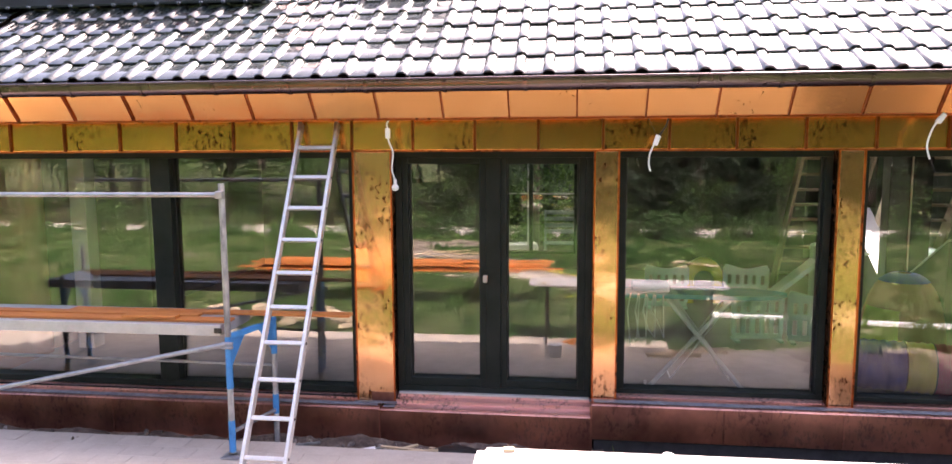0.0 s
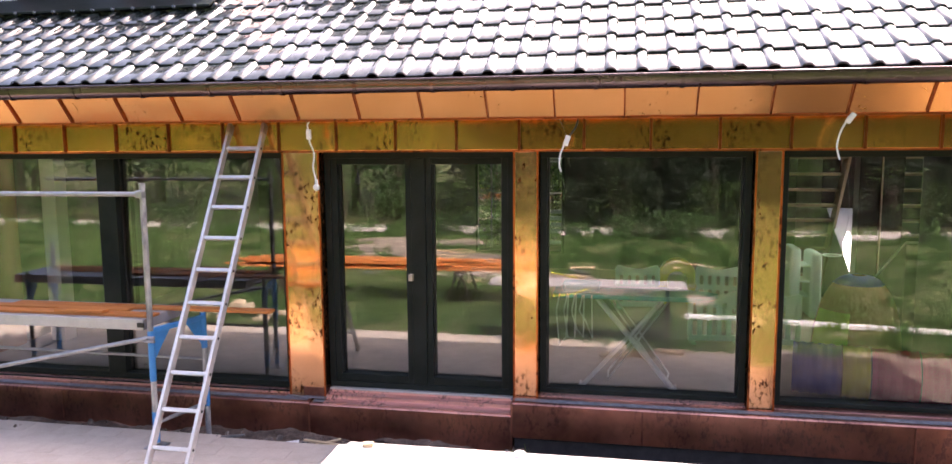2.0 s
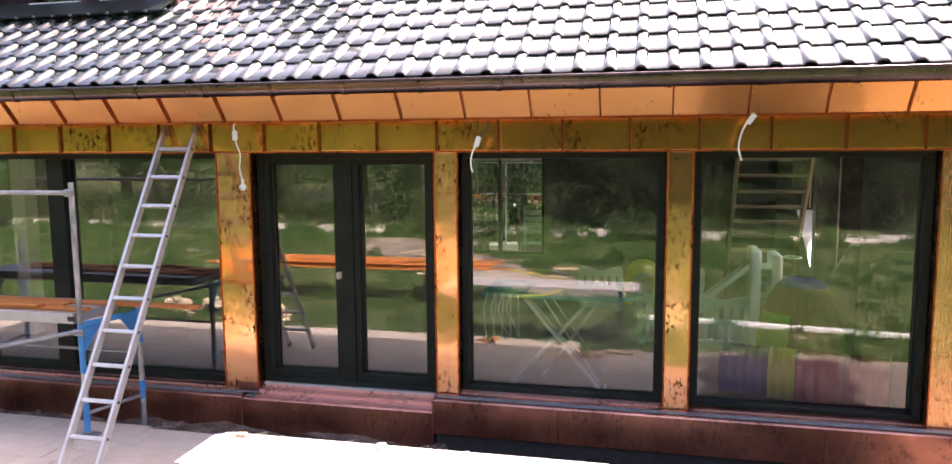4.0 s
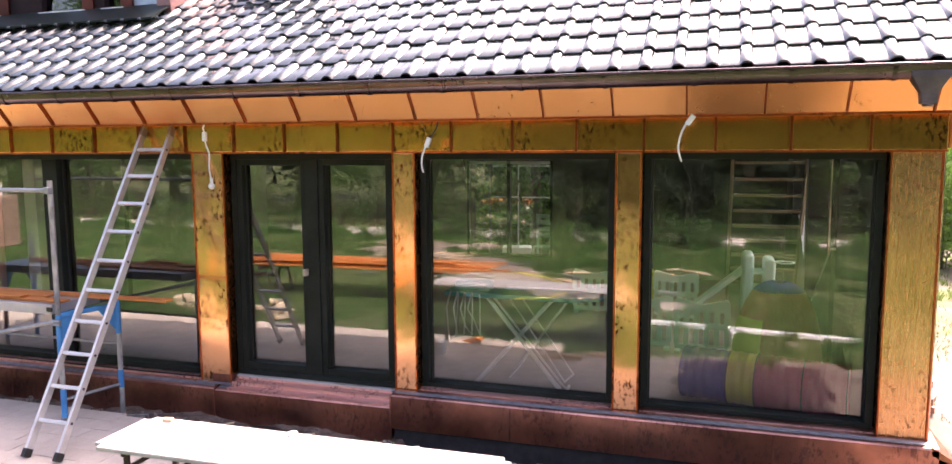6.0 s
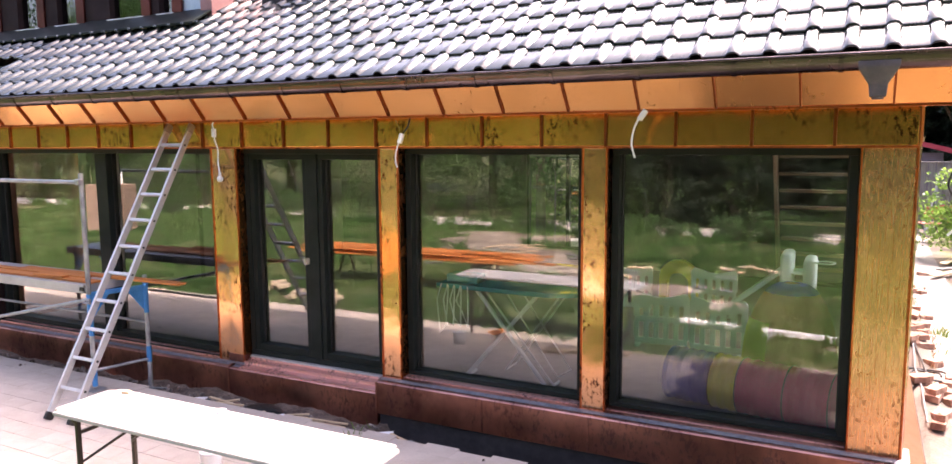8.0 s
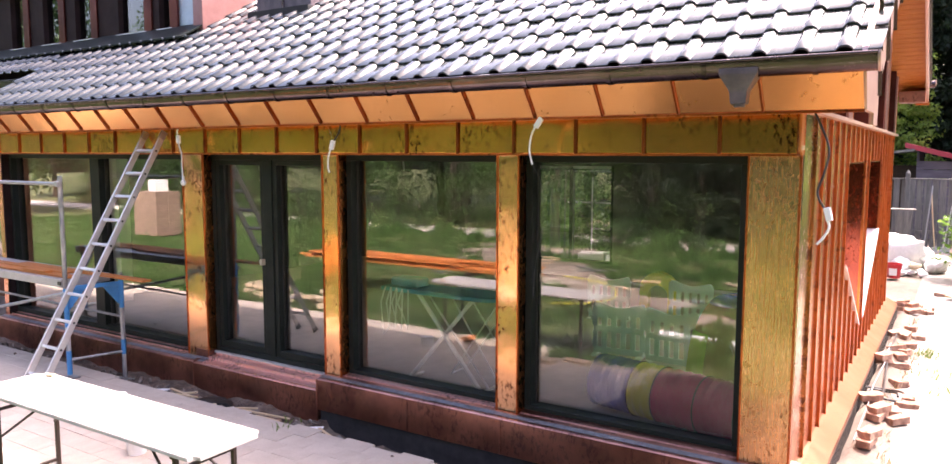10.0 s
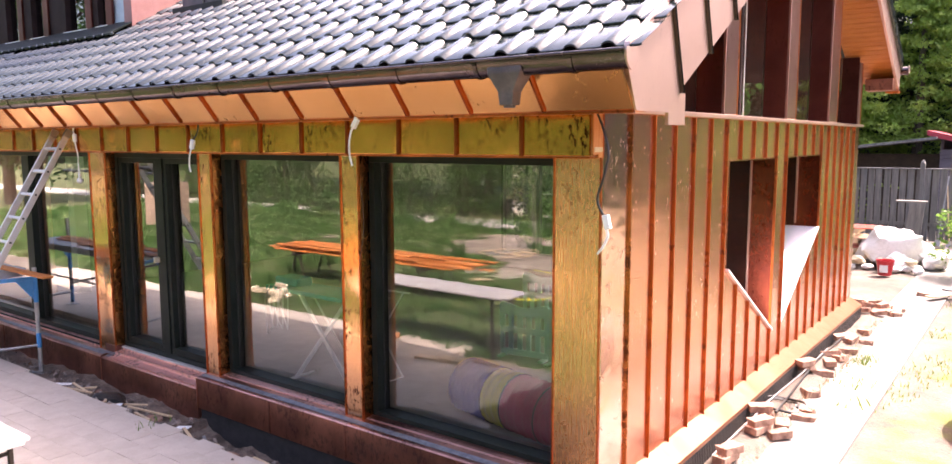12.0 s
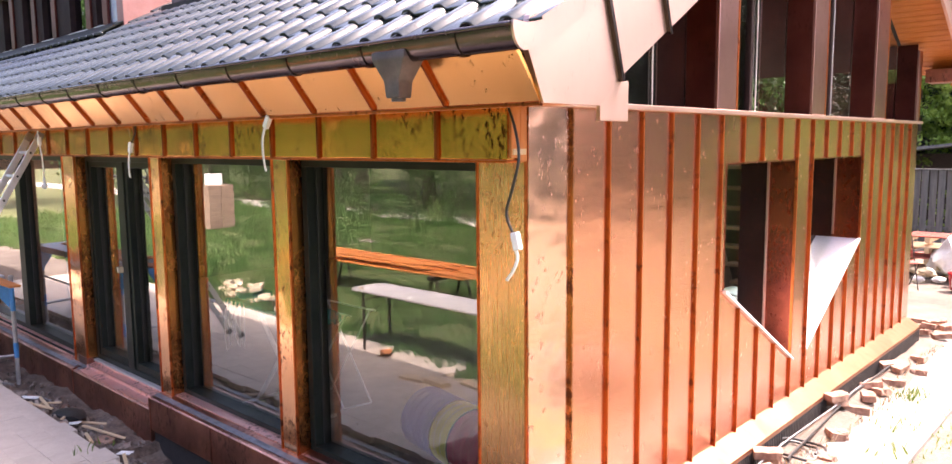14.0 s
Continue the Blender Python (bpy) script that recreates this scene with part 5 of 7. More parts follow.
# ---- fence and shed behind the yard ----
fence = thing("fence", "weathered grey board fence with square posts", "fence")
FY = 17.2
board = mesh_data("board", *(lambda b: ([v.co.copy() for v in b.verts], [tuple(v.index for v in f.verts) for f in b.faces]))((lambda b: (b.verts.index_update(), b)[1])(softbox(-0.07, 0.07, -0.011, 0.011, 0.03, 1.78, 0.003, 1))), OLDWOOD)
for i in range(88):
    x = -5.0 + i * 0.175
    piece("board", board, fence, pose(x, FY + (0.03 if i % 2 else -0.02), 0.02 * rnd.random(), 0, rnd.uniform(-0.4, 0.4), 0))
for x in np.arange(-4.6, 10.6, 2.15):
    post = boxpart("post", (x - 0.055, x + 0.055, FY - 0.09, FY - 0.03, 0, 1.95), OLDWOOD, fence, r=0.008)
    bmx = bmesh.new()
    tube(bmx, (x, FY - 0.06, 1.95), (x, FY - 0.06, 2.03), 0.055, 8, 0.01)
    part("post_cap", bmx, OLDWOOD, post)
part("top_rail", softbox(-5.1, 10.4, FY - 0.045, FY + 0.05, 1.78, 1.815, 0.004), OLDWOOD, fence, "sun-bleached top rail")
part("rail", softbox(-5.1, 10.4, FY, FY + 0.02, 0.4, 0.48, 0.004), OLDWOOD, fence)

shed = thing("shed", "dark boarded shed with a red sloping roof edge", "shed")
for i in range(10):
    zb = 0.25 * i
    bmx = softbox(4.1, min(9.3, 3.75 + (2.60 - zb - 0.26) / 0.268), 20.0, 20.03, zb, zb + 0.24, 0.006, 1)
    part("board", bmx, SHEDWALL, shed)
boxpart("side_wall", (4.05, 4.12, 20.0, 23, 0, 2.5), SHEDWALL, shed)
bmx = bmesh.new()
prism(bmx, [(3.75, 2.62), (9.6, 1.05), (9.6, 1.18), (3.75, 2.76)], "y", 19.7, 23.2)
part("roof", bmx, SHEDRED, shed, "red sheet roof edge")
bmx = bmesh.new()
prism(bmx, [(0.6, 2.10), (4.0, 2.52), (4.0, 2.59), (0.6, 2.18)], "y", 19.5, 22.5)
part("lean_to_roof", bmx, OLDWOOD, shed, "grey lean-to roof")

boxpart("lean_to_wall", (0.7, 4.04, 21.2, 21.3, 0, 2.1), BROWNSTEEL, shed, "dark open lean-to")

# ---- ladder ----
lad = thing("ladder", "leaning aluminium ladder with square rungs", "ladder")
L0, LD = Vector((0, -1.685, 0.0)), Vector((0, 1.131, 1.937)).normalized()
lang = math.degrees(math.atan2(1.131, 1.937))
for x in (-2.502, -2.183):
    m = pose(x + 0.02, L0.y, L0.z + 0.024, -lang, 0, 0)
    rail = part("rail", softbox(-0.0135, 0.0135, -0.032, 0.032, 0, 3.03, 0.004, 2, m), ALU, lad)
    part("foot", softbox(-0.019, 0.019, -0.038, 0.038, -0.02, 0.05, 0.006, 2, m), BLACK, rail, "black rubber ladder foot")
    part("top_cap", softbox(-0.018, 0.018, -0.036, 0.036, 2.95, 3.04, 0.006, 2, m), STEEL, rail)
    for k in range(1, 11):
        bmx = bmesh.new()
        c = L0 + LD * (0.28 * k) + Vector((x + 0.02, 0, 0.024))
        s = 1 if x > -2.3 else -1
        tube(bmx, c + Vector((s * 0.012, 0, 0)), c + Vector((s * 0.017, 0, 0)), 0.012, 10)
        part("rung_end", bmx, BLACK, rail)
for k in range(1, 11):
    m = pose(-2.3225, L0.y + LD.y * 0.28 * k, L0.z + 0.024 + LD.z * 0.28 * k, -lang, 0, 0)
    part("rung", softbox(-0.148, 0.148, -0.018, 0.014, -0.015, 0.015, 0.003, 2, m), ALU, lad)
# ---- scaffold ----
scaf = thing("scaffold", "low tube scaffold with blue frames and a plank deck", "scaffold")


def scaf_frame(fx, fy, bx, by, tall):
    bmx = bmesh.new()
    tube(bmx, (fx, fy, 0.03), (fx, fy, tall), 0.024, 12)
    up = part("upright", bmx, SCAFTUBE, scaf, "scratched galvanised upright tube", smooth=True)
    for z0, z1 in ((0.04, 0.30), (0.56, 0.98)):
        bmx = bmesh.new()
        tube(bmx, (fx, fy, z0), (fx, fy, z1), 0.0265, 12)
        part("painted_sleeve", bmx, BLUE, up, "bright blue painted tube section", smooth=True)
    part("foot_plate", softbox(fx - 0.075, fx + 0.075, fy - 0.075, fy + 0.075, 0.0, 0.012, 0.003), STEEL, up)
    bmx = bmesh.new()
    tube(bmx, (bx, by, -0.14), (bx, by, 1.10), 0.024, 12)
    up2 = part("upright", bmx, SCAFTUBE, scaf, smooth=True)
    for z0, z1 in ((0.17, 0.34), (0.70, 1.02)):
        bmx = bmesh.new()
        tube(bmx, (bx, by, z0), (bx, by, z1), 0.0265, 12)
        part("painted_sleeve", bmx, BLUE, up2, smooth=True)
    bmx = bmesh.new()
    tube(bmx, (fx, fy, 0.20), (bx, by, 0.20), 0.017, 10)
    part("lower_tie", bmx, STEEL, scaf, smooth=True)
    d = Vector((bx - fx, by - fy, 0)).normalized()
    part("transom", softbox(-0.02, 0.02, 0, 0.58, 0.955, 1.0, 0.006, 2, Matrix.Translation((fx, fy, 0)) @ d.to_track_quat("Y", "Z").to_matrix().to_4x4()), BLUE, scaf, "blue transom between the uprights")
    for (px, py, s) in ((fx, fy, 1), (bx, by, -1)):
        bmx = bmesh.new()
        prism(bmx, [(0.02, 0.97), (0.20, 0.97), (0.03, 0.74)], "x", -0.006, 0.006)
        q = (d * s).to_track_quat("Y", "Z").to_matrix().to_4x4()
        for v in bmx.verts:
            v.co = Matrix.Translation((px, py, 0)) @ q @ v.co
        part("gusset", bmx, BLUE, scaf)
    for z in (0.90, 0.93):
        bmx = bmesh.new()
        tube(bmx, (fx - 0.04, fy - 0.03, z), (fx + 0.05, fy - 0.03, z), 0.014, 8)
        part("clamp", bmx, STEEL, scaf)
    return up


scaf_frame(-2.85, -0.94, -2.70, -0.40, 2.18)
scaf_frame(-5.62, -0.96, -5.50, -0.42, 1.35)
bmx = bmesh.new()
tube(bmx, (-5.64, -0.965, 2.09), (-2.86, -0.965, 2.095), 0.020, 12)
rail = part("guard_rail", bmx, STEEL, scaf, smooth=True)
part("rail_clamp", softbox(-2.885, -2.825, -0.99, -0.93, 2.065, 2.125, 0.008), STEEL, rail)
bmx = bmesh.new()
tube(bmx, (-2.86, -0.97, 0.925), (-5.62, -0.97, 0.335), 0.019, 12)
part("diagonal_brace", bmx, STEEL, scaf, smooth=True)
bmx = bmesh.new()
tube(bmx, (-5.5, -0.42, 0.62), (-2.71, -0.41, 0.60), 0.015, 10)
part("rear_tie", bmx, STEEL, scaf, smooth=True)
deck = boxpart("deck", (-5.66, -2.90, -0.96, -0.40, 0.985, 1.075), DECK, scaf, "pale aluminium scaffold deck", r=0.006)
part("deck_hook", softbox(-2.95, -2.89, -0.972, -0.958, 1.01, 1.05, 0.003), BLACK, deck)
for i, (x0, x1, y, z, w, tilt) in enumerate(((-5.5, -2.86, -0.84, 1.077, 0.12, 0.3), (-5.3, -3.2, -0.70, 1.077, 0.10, -0.5), (-4.4, -1.96, -0.56, 1.078, 0.11, 0.8), (-3.75, -3.3, -0.80, 1.103, 0.09, 3.0))):
    ob = part("loose_board", softbox(x0, x1, -w / 2, w / 2, 0, 0.022, 0.003), PLANK)
    ob.matrix_basis = pose(0, y, z, 0, 0, tilt * 0.4)
    tagged(ob, "rust-brown stained board lying on the scaffold deck", "board", "boards on the scaffold")

# ---- folding table ----
table = thing("folding_table", "long white folding table with brown steel legs", "table")
TM = pose(0.50, -2.56, 0, 0, 0, 0.6)
bmx = bmesh.new()
box(bmx, -1.20, 1.20, -0.255, 0.255, 0.724, 0.75, TM)
bmesh.ops.bevel(bmx, geom=[e for e in bmx.edges if abs(e.verts[0].co.z - e.verts[1].co.z) > 0.01], offset=0.05, segments=5, affect="EDGES")
bmesh.ops.bevel(bmx, geom=[e for e in bmx.edges if abs(e.verts[0].co.z - e.verts[1].co.z) < 0.001], offset=0.004, segments=2, affect="EDGES")
top = part("tabletop", bmx, TABLETOP, table, "white laminate tabletop with rounded corners")
for sx in (-1, 1):
    for sy in (-1, 1):
        part("leg", softbox(sx * 0.98 - 0.014, sx * 0.98 + 0.014, sy * 0.205 - 0.014, sy * 0.205 + 0.014, 0.0, 0.722, 0.004, 2, TM), BROWNSTEEL, table)
    for z in (0.12, 0.62):
        part("crossbar", softbox(sx * 0.98 - 0.011, sx * 0.98 + 0.011, -0.195, 0.195, z - 0.011, z + 0.011, 0.003, 2, TM), BROWNSTEEL, table)
    for sy in (-0.1, 0.1):
        bmx = bmesh.new()
        tube(bmx, TM @ Vector((sx * 0.98, sy * 1.9, 0.42)), TM @ Vector((sx * 0.55, sy, 0.715)), 0.009, 8)
        part("brace", bmx, BROWNSTEEL, table)
    part("apron", softbox(sx * 0.98 - 0.02, sx * 0.98 + 0.02, -0.23, 0.23, 0.695, 0.724, 0.003, 2, TM), BROWNSTEEL, table)
ob = part("wood_block", softbox(-0.03, 0.03, -0.018, 0.018, 0, 0.022, 0.003), RAWWOOD)
ob.matrix_basis = pose(-0.52, -2.37, 0.751, 0, 0, 12)
tagged(ob, "small pale wood offcut on the white table", "wood block")
bmx = bmesh.new()
tube(bmx, (0, 0, 0), (0, 0, 0.022), 0.03, 16)
ob = part("cap", bmx, WHITE, smooth=True)
ob.matrix_basis = pose(0.36, -2.36, 0.751)
tagged(ob, "round white plastic cap on the table", "cap")


# ---- hanging cables ----
def cable(label, pts, r, dark_pts=None, box_at=None, tilt=0, bulb=None, thin=None):
    root = thing("lamp_cable", label, "cable", "loose lamp cables under the eaves")
    def smooth_pts(p):
        p = [Vector(q) for q in p]
        out = []
        for i in range(len(p) - 1):
            a, b, c, d = p[max(i - 1, 0)], p[i], p[i + 1], p[min(i + 2, len(p) - 1)]
            for s in range(6):
                u = s / 6
                out.append(0.5 * ((2 * b) + (c - a) * u + (2 * a - 5 * b + 4 * c - d) * u * u + (3 * b - a - 3 * c + d) * u ** 3))
        return out + [p[-1]]
    bmc = bmesh.new()
    polytube(bmc, smooth_pts(pts), r, 7)
    part("white_wire", bmc, WHITE, root, smooth=True)
    if dark_pts:
        bmc = bmesh.new()
        polytube(bmc, smooth_pts(dark_pts), r * 0.9, 7)
        part("black_wire", bmc, BLACK, root, "black cable sheath", smooth=True)
    if box_at:
        part("connector", softbox(-0.020, 0.020, -0.015, 0.015, -0.042, 0.042, 0.006, 2, pose(*box_at, 0, tilt, 0)), WHITE, root, "white terminal box")
    if bulb:
        bmc = bmesh.new()
        tube(bmc, (bulb[0], bulb[1], bulb[2] + 0.02), (bulb[0], bulb[1], bulb[2] + 0.07), 0.013, 10)
        hold = part("lamp_holder", bmc, BLACK if bulb[3] else WHITE, root, smooth=True)
        bmc = bmesh.new()
        bmesh.ops.create_uvsphere(bmc, u_segments=14, v_segments=10, radius=0.030, matrix=Matrix.Translation(bulb[:3]))
        part("bulb", bmc, WHITE, hold, "unlit white bulb", smooth=True)
    if thin:
        bmc = bmesh.new()
        polytube(bmc, smooth_pts(thin), 0.0009, 5)
        part("thin_wire", bmc, OLDWOOD, root, "thin grey draw wire")
    return root


cable("white lamp cable with terminal box and bulb", [(-1.66, -0.34, 2.68), (-1.69, -0.34, 2.64), (-1.685, -0.33, 2.58), (-1.68, -0.33, 2.50), (-1.645, -0.33, 2.40), (-1.66, -0.32, 2.28), (-1.635, -0.33, 2.18)], 0.007, None, (-1.686, -0.33, 2.56), 0, (-1.632, -0.33, 2.115, False))
cable("lamp cable with white terminal box and loose end", [(0.45, -0.35, 2.46), (0.42, -0.35, 2.38), (0.415, -0.35, 2.30), (0.43, -0.35, 2.25)], 0.007, [(0.56, -0.34, 2.68), (0.54, -0.34, 2.60), (0.49, -0.35, 2.53)], (0.471, -0.351, 2.493), 20, None, [(0.40, -0.34, 2.68), (0.44, -0.34, 2.60), (0.47, -0.35, 2.52)])
cable("white lamp cable with terminal box near the corner", [(2.51, -0.38, 2.63), (2.47, -0.38, 2.55), (2.45, -0.37, 2.44), (2.475, -0.37, 2.34)], 0.007, None, (2.531, -0.382, 2.644), 35, None, [(2.475, -0.37, 2.34), (2.54, -0.36, 2.2), (2.56, -0.35, 1.9), (2.50, -0.35, 1.6), (2.48, -0.35, 1.35)])
cable("black cable with white terminal box at the wall corner", [(4.48, -0.34, 2.03), (4.495, -0.34, 1.98), (4.47, -0.34, 1.92), (4.43, -0.34, 1.87)], 0.008, [(4.36, -0.26, 2.70), (4.42, -0.27, 2.58), (4.47, -0.30, 2.44), (4.45, -0.32, 2.30), (4.42, -0.33, 2.18), (4.47, -0.335, 2.08)], (4.487, -0.339, 2.057), -14)

# ---- debris in the trench along the plinth ----
def rock_mesh(seed, sx, sy, sz):
    bmr = bmesh.new()
    bmesh.ops.create_icosphere(bmr, subdivisions=2, radius=1)
    for v in bmr.verts:
        k = 1 + 0.35 * noise.noise(v.co * 1.3 + Vector((seed, 0, 0)))
        v.co = Vector((v.co.x * sx * k, v.co.y * sy * k, v.co.z * sz * k))
    return bmr


rr = random.Random(8)
for i in range(30):
    x = rr.uniform(-2.6, 1.9)
    y = rr.uniform(-0.66, -0.30)
    s = rr.uniform(0.025, 0.075)
    ob = part("stone", rock_mesh(i, s * 1.4, s, s * 0.6), RUBBLE if i % 3 else BRICK)
    ob.matrix_basis = pose(x, y, ground_height(x, y) + s * 0.25, 0, 0, rr.uniform(0, 360))
    tagged(ob, "dusty lump of earth and rubble beside the plinth", "stone", "rubble along the plinth")
tiny_v, tiny_f = [], []
for i in range(520):
    x, y = rr.uniform(-6.3, 3.0), rr.gauss(-0.45, 0.12)
    if not -0.78 < y < -0.16:
        continue
    bmr = bmesh.new()
    bmesh.ops.create_icosphere(bmr, subdivisions=1, radius=1)
    sc = rr.uniform(0.008, 0.034)
    m = pose(x, y, ground_height(x, y) + 0.02 + sc * 0.2, rr.uniform(0, 360), rr.uniform(0, 360), 0) @ Matrix.Diagonal((sc * rr.uniform(0.8, 2.4), sc, sc * rr.uniform(0.3, 0.8), 1))
    k = len(tiny_v)
    bmr.verts.index_update()
    tiny_v += [m @ (v.co * (1 + 0.3 * noise.noise(v.co * 2 + Vector((i, 0, 0))))) for v in bmr.verts]
    tiny_f += [tuple(k + v.index for v in f.verts) for f in bmr.faces]
    bmr.free()
tagged(new("rubble", mesh_data("rubble", tiny_v, tiny_f, RUBBLE)), "small stones, clods and chips along the plinth", "rubble", kind="stuff")
for i in range(22):
    x, y = rr.uniform(-2.6, 2.6), rr.uniform(-0.62, -0.32)
    ln = rr.uniform(0.15, 0.5)
    ob = part("stick", softbox(-ln / 2, ln / 2, -0.014, 0.014, 0, 0.016, 0.003), RAWWOOD if i % 2 else OLDWOOD)
    ob.matrix_basis = pose(x, y, ground_height(x, y) + 0.055, rr.uniform(-6, 6), rr.uniform(-8, 8), rr.uniform(-40, 40))
    tagged(ob, "splintered wood offcut among the rubble", "wood offcut", "offcuts along the plinth")
for i, (x, y, w) in enumerate(((-1.95, -0.52, 0.30), (-0.9, -0.46, 0.12), (0.35, -0.5, 0.14), (0.9, -0.42, 0.10))):
    ob = part("plastic_scrap", softbox(-w / 2, w / 2, -0.03, 0.03, 0, 0.008, 0.002), WHITE)
    ob.matrix_basis = pose(x, y, ground_height(x, y) + 0.06, 4, -6, rr.uniform(10, 50))
    tagged(ob, "white plastic scrap among the rubble", "scrap", "scraps along the plinth")
ob = part("plastic_sack", rock_mesh(77, 0.22, 0.13, 0.05), BLACK, smooth=True)
ob.matrix_basis = pose(-1.15, -0.42, ground_height(-1.15, -0.42) + 0.06, 0, 0, 15)
tagged(ob, "crumpled dark plastic sack in the trench", "sack")

# ---- bricks in the side yard ----
brick_kinds = []
for q in range(4):
    bmx = softbox(-0.125 + 0.03 * (q % 3), 0.125 - 0.025 * (q // 2), -0.06, 0.06, 0, 0.065, 0.007, 2)
    bmesh.ops.subdivide_edges(bmx, edges=[e for e in bmx.edges if e.calc_length() > 0.08], cuts=3, use_grid_fill=True)
    for v in bmx.verts:
        chip = max(0.0, noise.noise(v.co * 17 + Vector((q * 7, 3, 0))) - 0.15)
        v.co += 0.004 * noise.noise_vector(v.co * 11 + Vector((q * 7, 0, 0))) - 0.06 * chip * v.co.normalized() * (1.0 if q else 0.3)
    me = bpy.data.meshes.new("brick")
    bmx.to_mesh(me)
    bmx.free()
    me.materials.append(BRICK)
    brick_kinds.append(me)
brick_spots = [(4.63, 2.22, 0, 72), (4.635, 2.225, 0.064, 66), (4.55, 2.62, 0, 25), (4.555, 2.60, 0.064, 32), (4.74, 2.56, 0, 100), (4.78, 2.28, 0.015, 48), (4.84, 3.01, 0.01, 85), (4.85, 2.90, 0.0, 12), (4.62, 1.45, 0, 80), (4.63, 1.47, 0.064, 74),
               (4.53, 4.22, 0, 60), (4.535, 4.23, 0.064, 66), (4.66, 4.36, 0, 20), (4.60, 5.02, 0, 35), (4.70, 4.99, 0.012, 62), (4.66, 4.74, 0, 110), (4.56, 5.94, 0, 40), (4.64, 5.88, 0.01, 75), (4.78, 6.04, 0, 5), (4.72, 5.45, 0, 15),
               (4.61, 8.35, 0, 10), (4.64, 7.78, 0, 40), (4.48, 7.8, 0, 75), (4.45, 8.1, 0.064, 5), (4.30, 8.3, 0, -20), (4.75, 8.45, 0, 30), (4.35, 8.6, 0, 60), (4.5, 8.5, 0.05, 0), (4.2, 8.65, 0, 15), (4.62, 8.2, 0.064, 48), (4.3, 8.0, 0.03, 80), (4.99, 9.82, 0, 10)]
for q in range(12):
    brick_spots.append((rr.uniform(4.52, 4.85), rr.choice((3.5, 6.6, 8.1, 8.4)) + rr.gauss(0, 0.16), 0.0, rr.uniform(0, 180)))
for i, (x, y, z, a) in enumerate(brick_spots):
    ob = new("brick", brick_kinds[i % 4])
    k = rr.uniform(0.6, 1.0) if i > 19 else rr.uniform(0.9, 1.0)
    ob.matrix_basis = pose(x, y, z + max(-0.004, ground_height(x, y)) - 0.015 * rr.random(), *((rr.uniform(-14, 14), rr.uniform(-10, 10)) if i > 9 else (rr.uniform(-3, 3), rr.uniform(-3, 3))), a + rr.uniform(-6, 6)) @ Matrix.Diagonal((k, rr.uniform(0.9, 1.0), 1, 1))
    tagged(ob, "loose broken paving brick on pale sand", "brick", "loose bricks beside the wall")
hose = thing("hose", "black coiled cable hose at the wall foot", "hose")
bmx = bmesh.new()
polytube(bmx, [(4.63 + (0.12 + 0.01 * a) * math.cos(a), 3.02 + (0.14 + 0.012 * a) * math.sin(a), 0.05 + 0.012 * math.sin(3 * a)) for a in np.linspace(0, 11, 40)] + [(4.60, 3.5, 0.075), (4.55, 4.6, 0.09), (4.56, 6.0, 0.08)], 0.011, 8)
part("coil", bmx, BLACK, hose, smooth=True)
bmx = bmesh.new()
polytube(bmx, [(4.53, 1.4, 0.09), (4.54, 2.4, 0.10), (4.52, 3.1, 0.095), (4.55, 4.1, 0.10), (4.53, 5.2, 0.09)], 0.006, 8)
single("grey_pipe", bmx, STEEL, "thin grey conduit lying along the wall foot", "pipe", smooth=True)
for i, (x, y, a, ln) in enumerate(((5.6, 10.4, 62, 2.2), (5.75, 10.9, 55, 1.8), (5.9, 9.9, 68, 2.0), (6.1, 11.5, 40, 1.4), (5.5, 11.3, 75, 1.2))):
    ob = part("board", softbox(-ln / 2, ln / 2, -0.06, 0.06, 0, 0.025, 0.003), OLDWOOD if i % 2 else RAWWOOD)
    ob.matrix_basis = pose(x, y, 0.02 + 0.012 * i, 0, 1.5, a)
    tagged(ob, "old board lying on the sandy yard", "board", "boards on the yard")
dry_v = []
for i in range(420):
    y = rr.uniform(0.6, 7.5)
    dry_v.append((4.70 + 0.06 * math.sin(y * 1.7) + 0.03 * (y % 1.3) + rr.gauss(0, 0.03), y, -0.005, rr.uniform(0.4, 1.0)))
blades("dry_weeds", dry_v, "dry brown weeds in the crack beside the path", 0.07, 0.007, RAWWOOD)
# bucket
bmx = bmesh.new()
n = 24
ring = lambda r, z: [bmx.verts.new((r * math.cos(2 * math.pi * i / n), r * math.sin(2 * math.pi * i / n), z)) for i in range(n)]
rings = [ring(0.115, 0), ring(0.15, 0.26), ring(0.158, 0.262), ring(0.158, 0.285), ring(0.148, 0.285), ring(0.112, 0.012)]
for a, b in zip(rings[:-1], rings[1:]):
    for i in range(n):
        bmx.faces.new((a[i], a[(i + 1) % n], b[(i + 1) % n], b[i]))
bmx.faces.new(rings[-1])
bmx.faces.new(rings[0][::-1])
bucket = thing("bucket", "red plastic bucket with a white label", "bucket")
part("shell", bmx, RED, bucket, smooth=True)
part("label_patch", softbox(-0.07, 0.07, -0.142, -0.132, 0.06, 0.20, 0.004), WHITE, bucket, "white paper label")
bmx = bmesh.new()
polytube(bmx, [(0.155 * math.cos(a), -0.02 - 0.05 * math.sin(a), 0.27 + 0.10 * math.sin(a)) for a in np.linspace(0, math.pi, 12)], 0.004, 6)
part("handle", bmx, STEEL, bucket)
bucket.matrix_basis = pose(4.13, 11.6, 0)
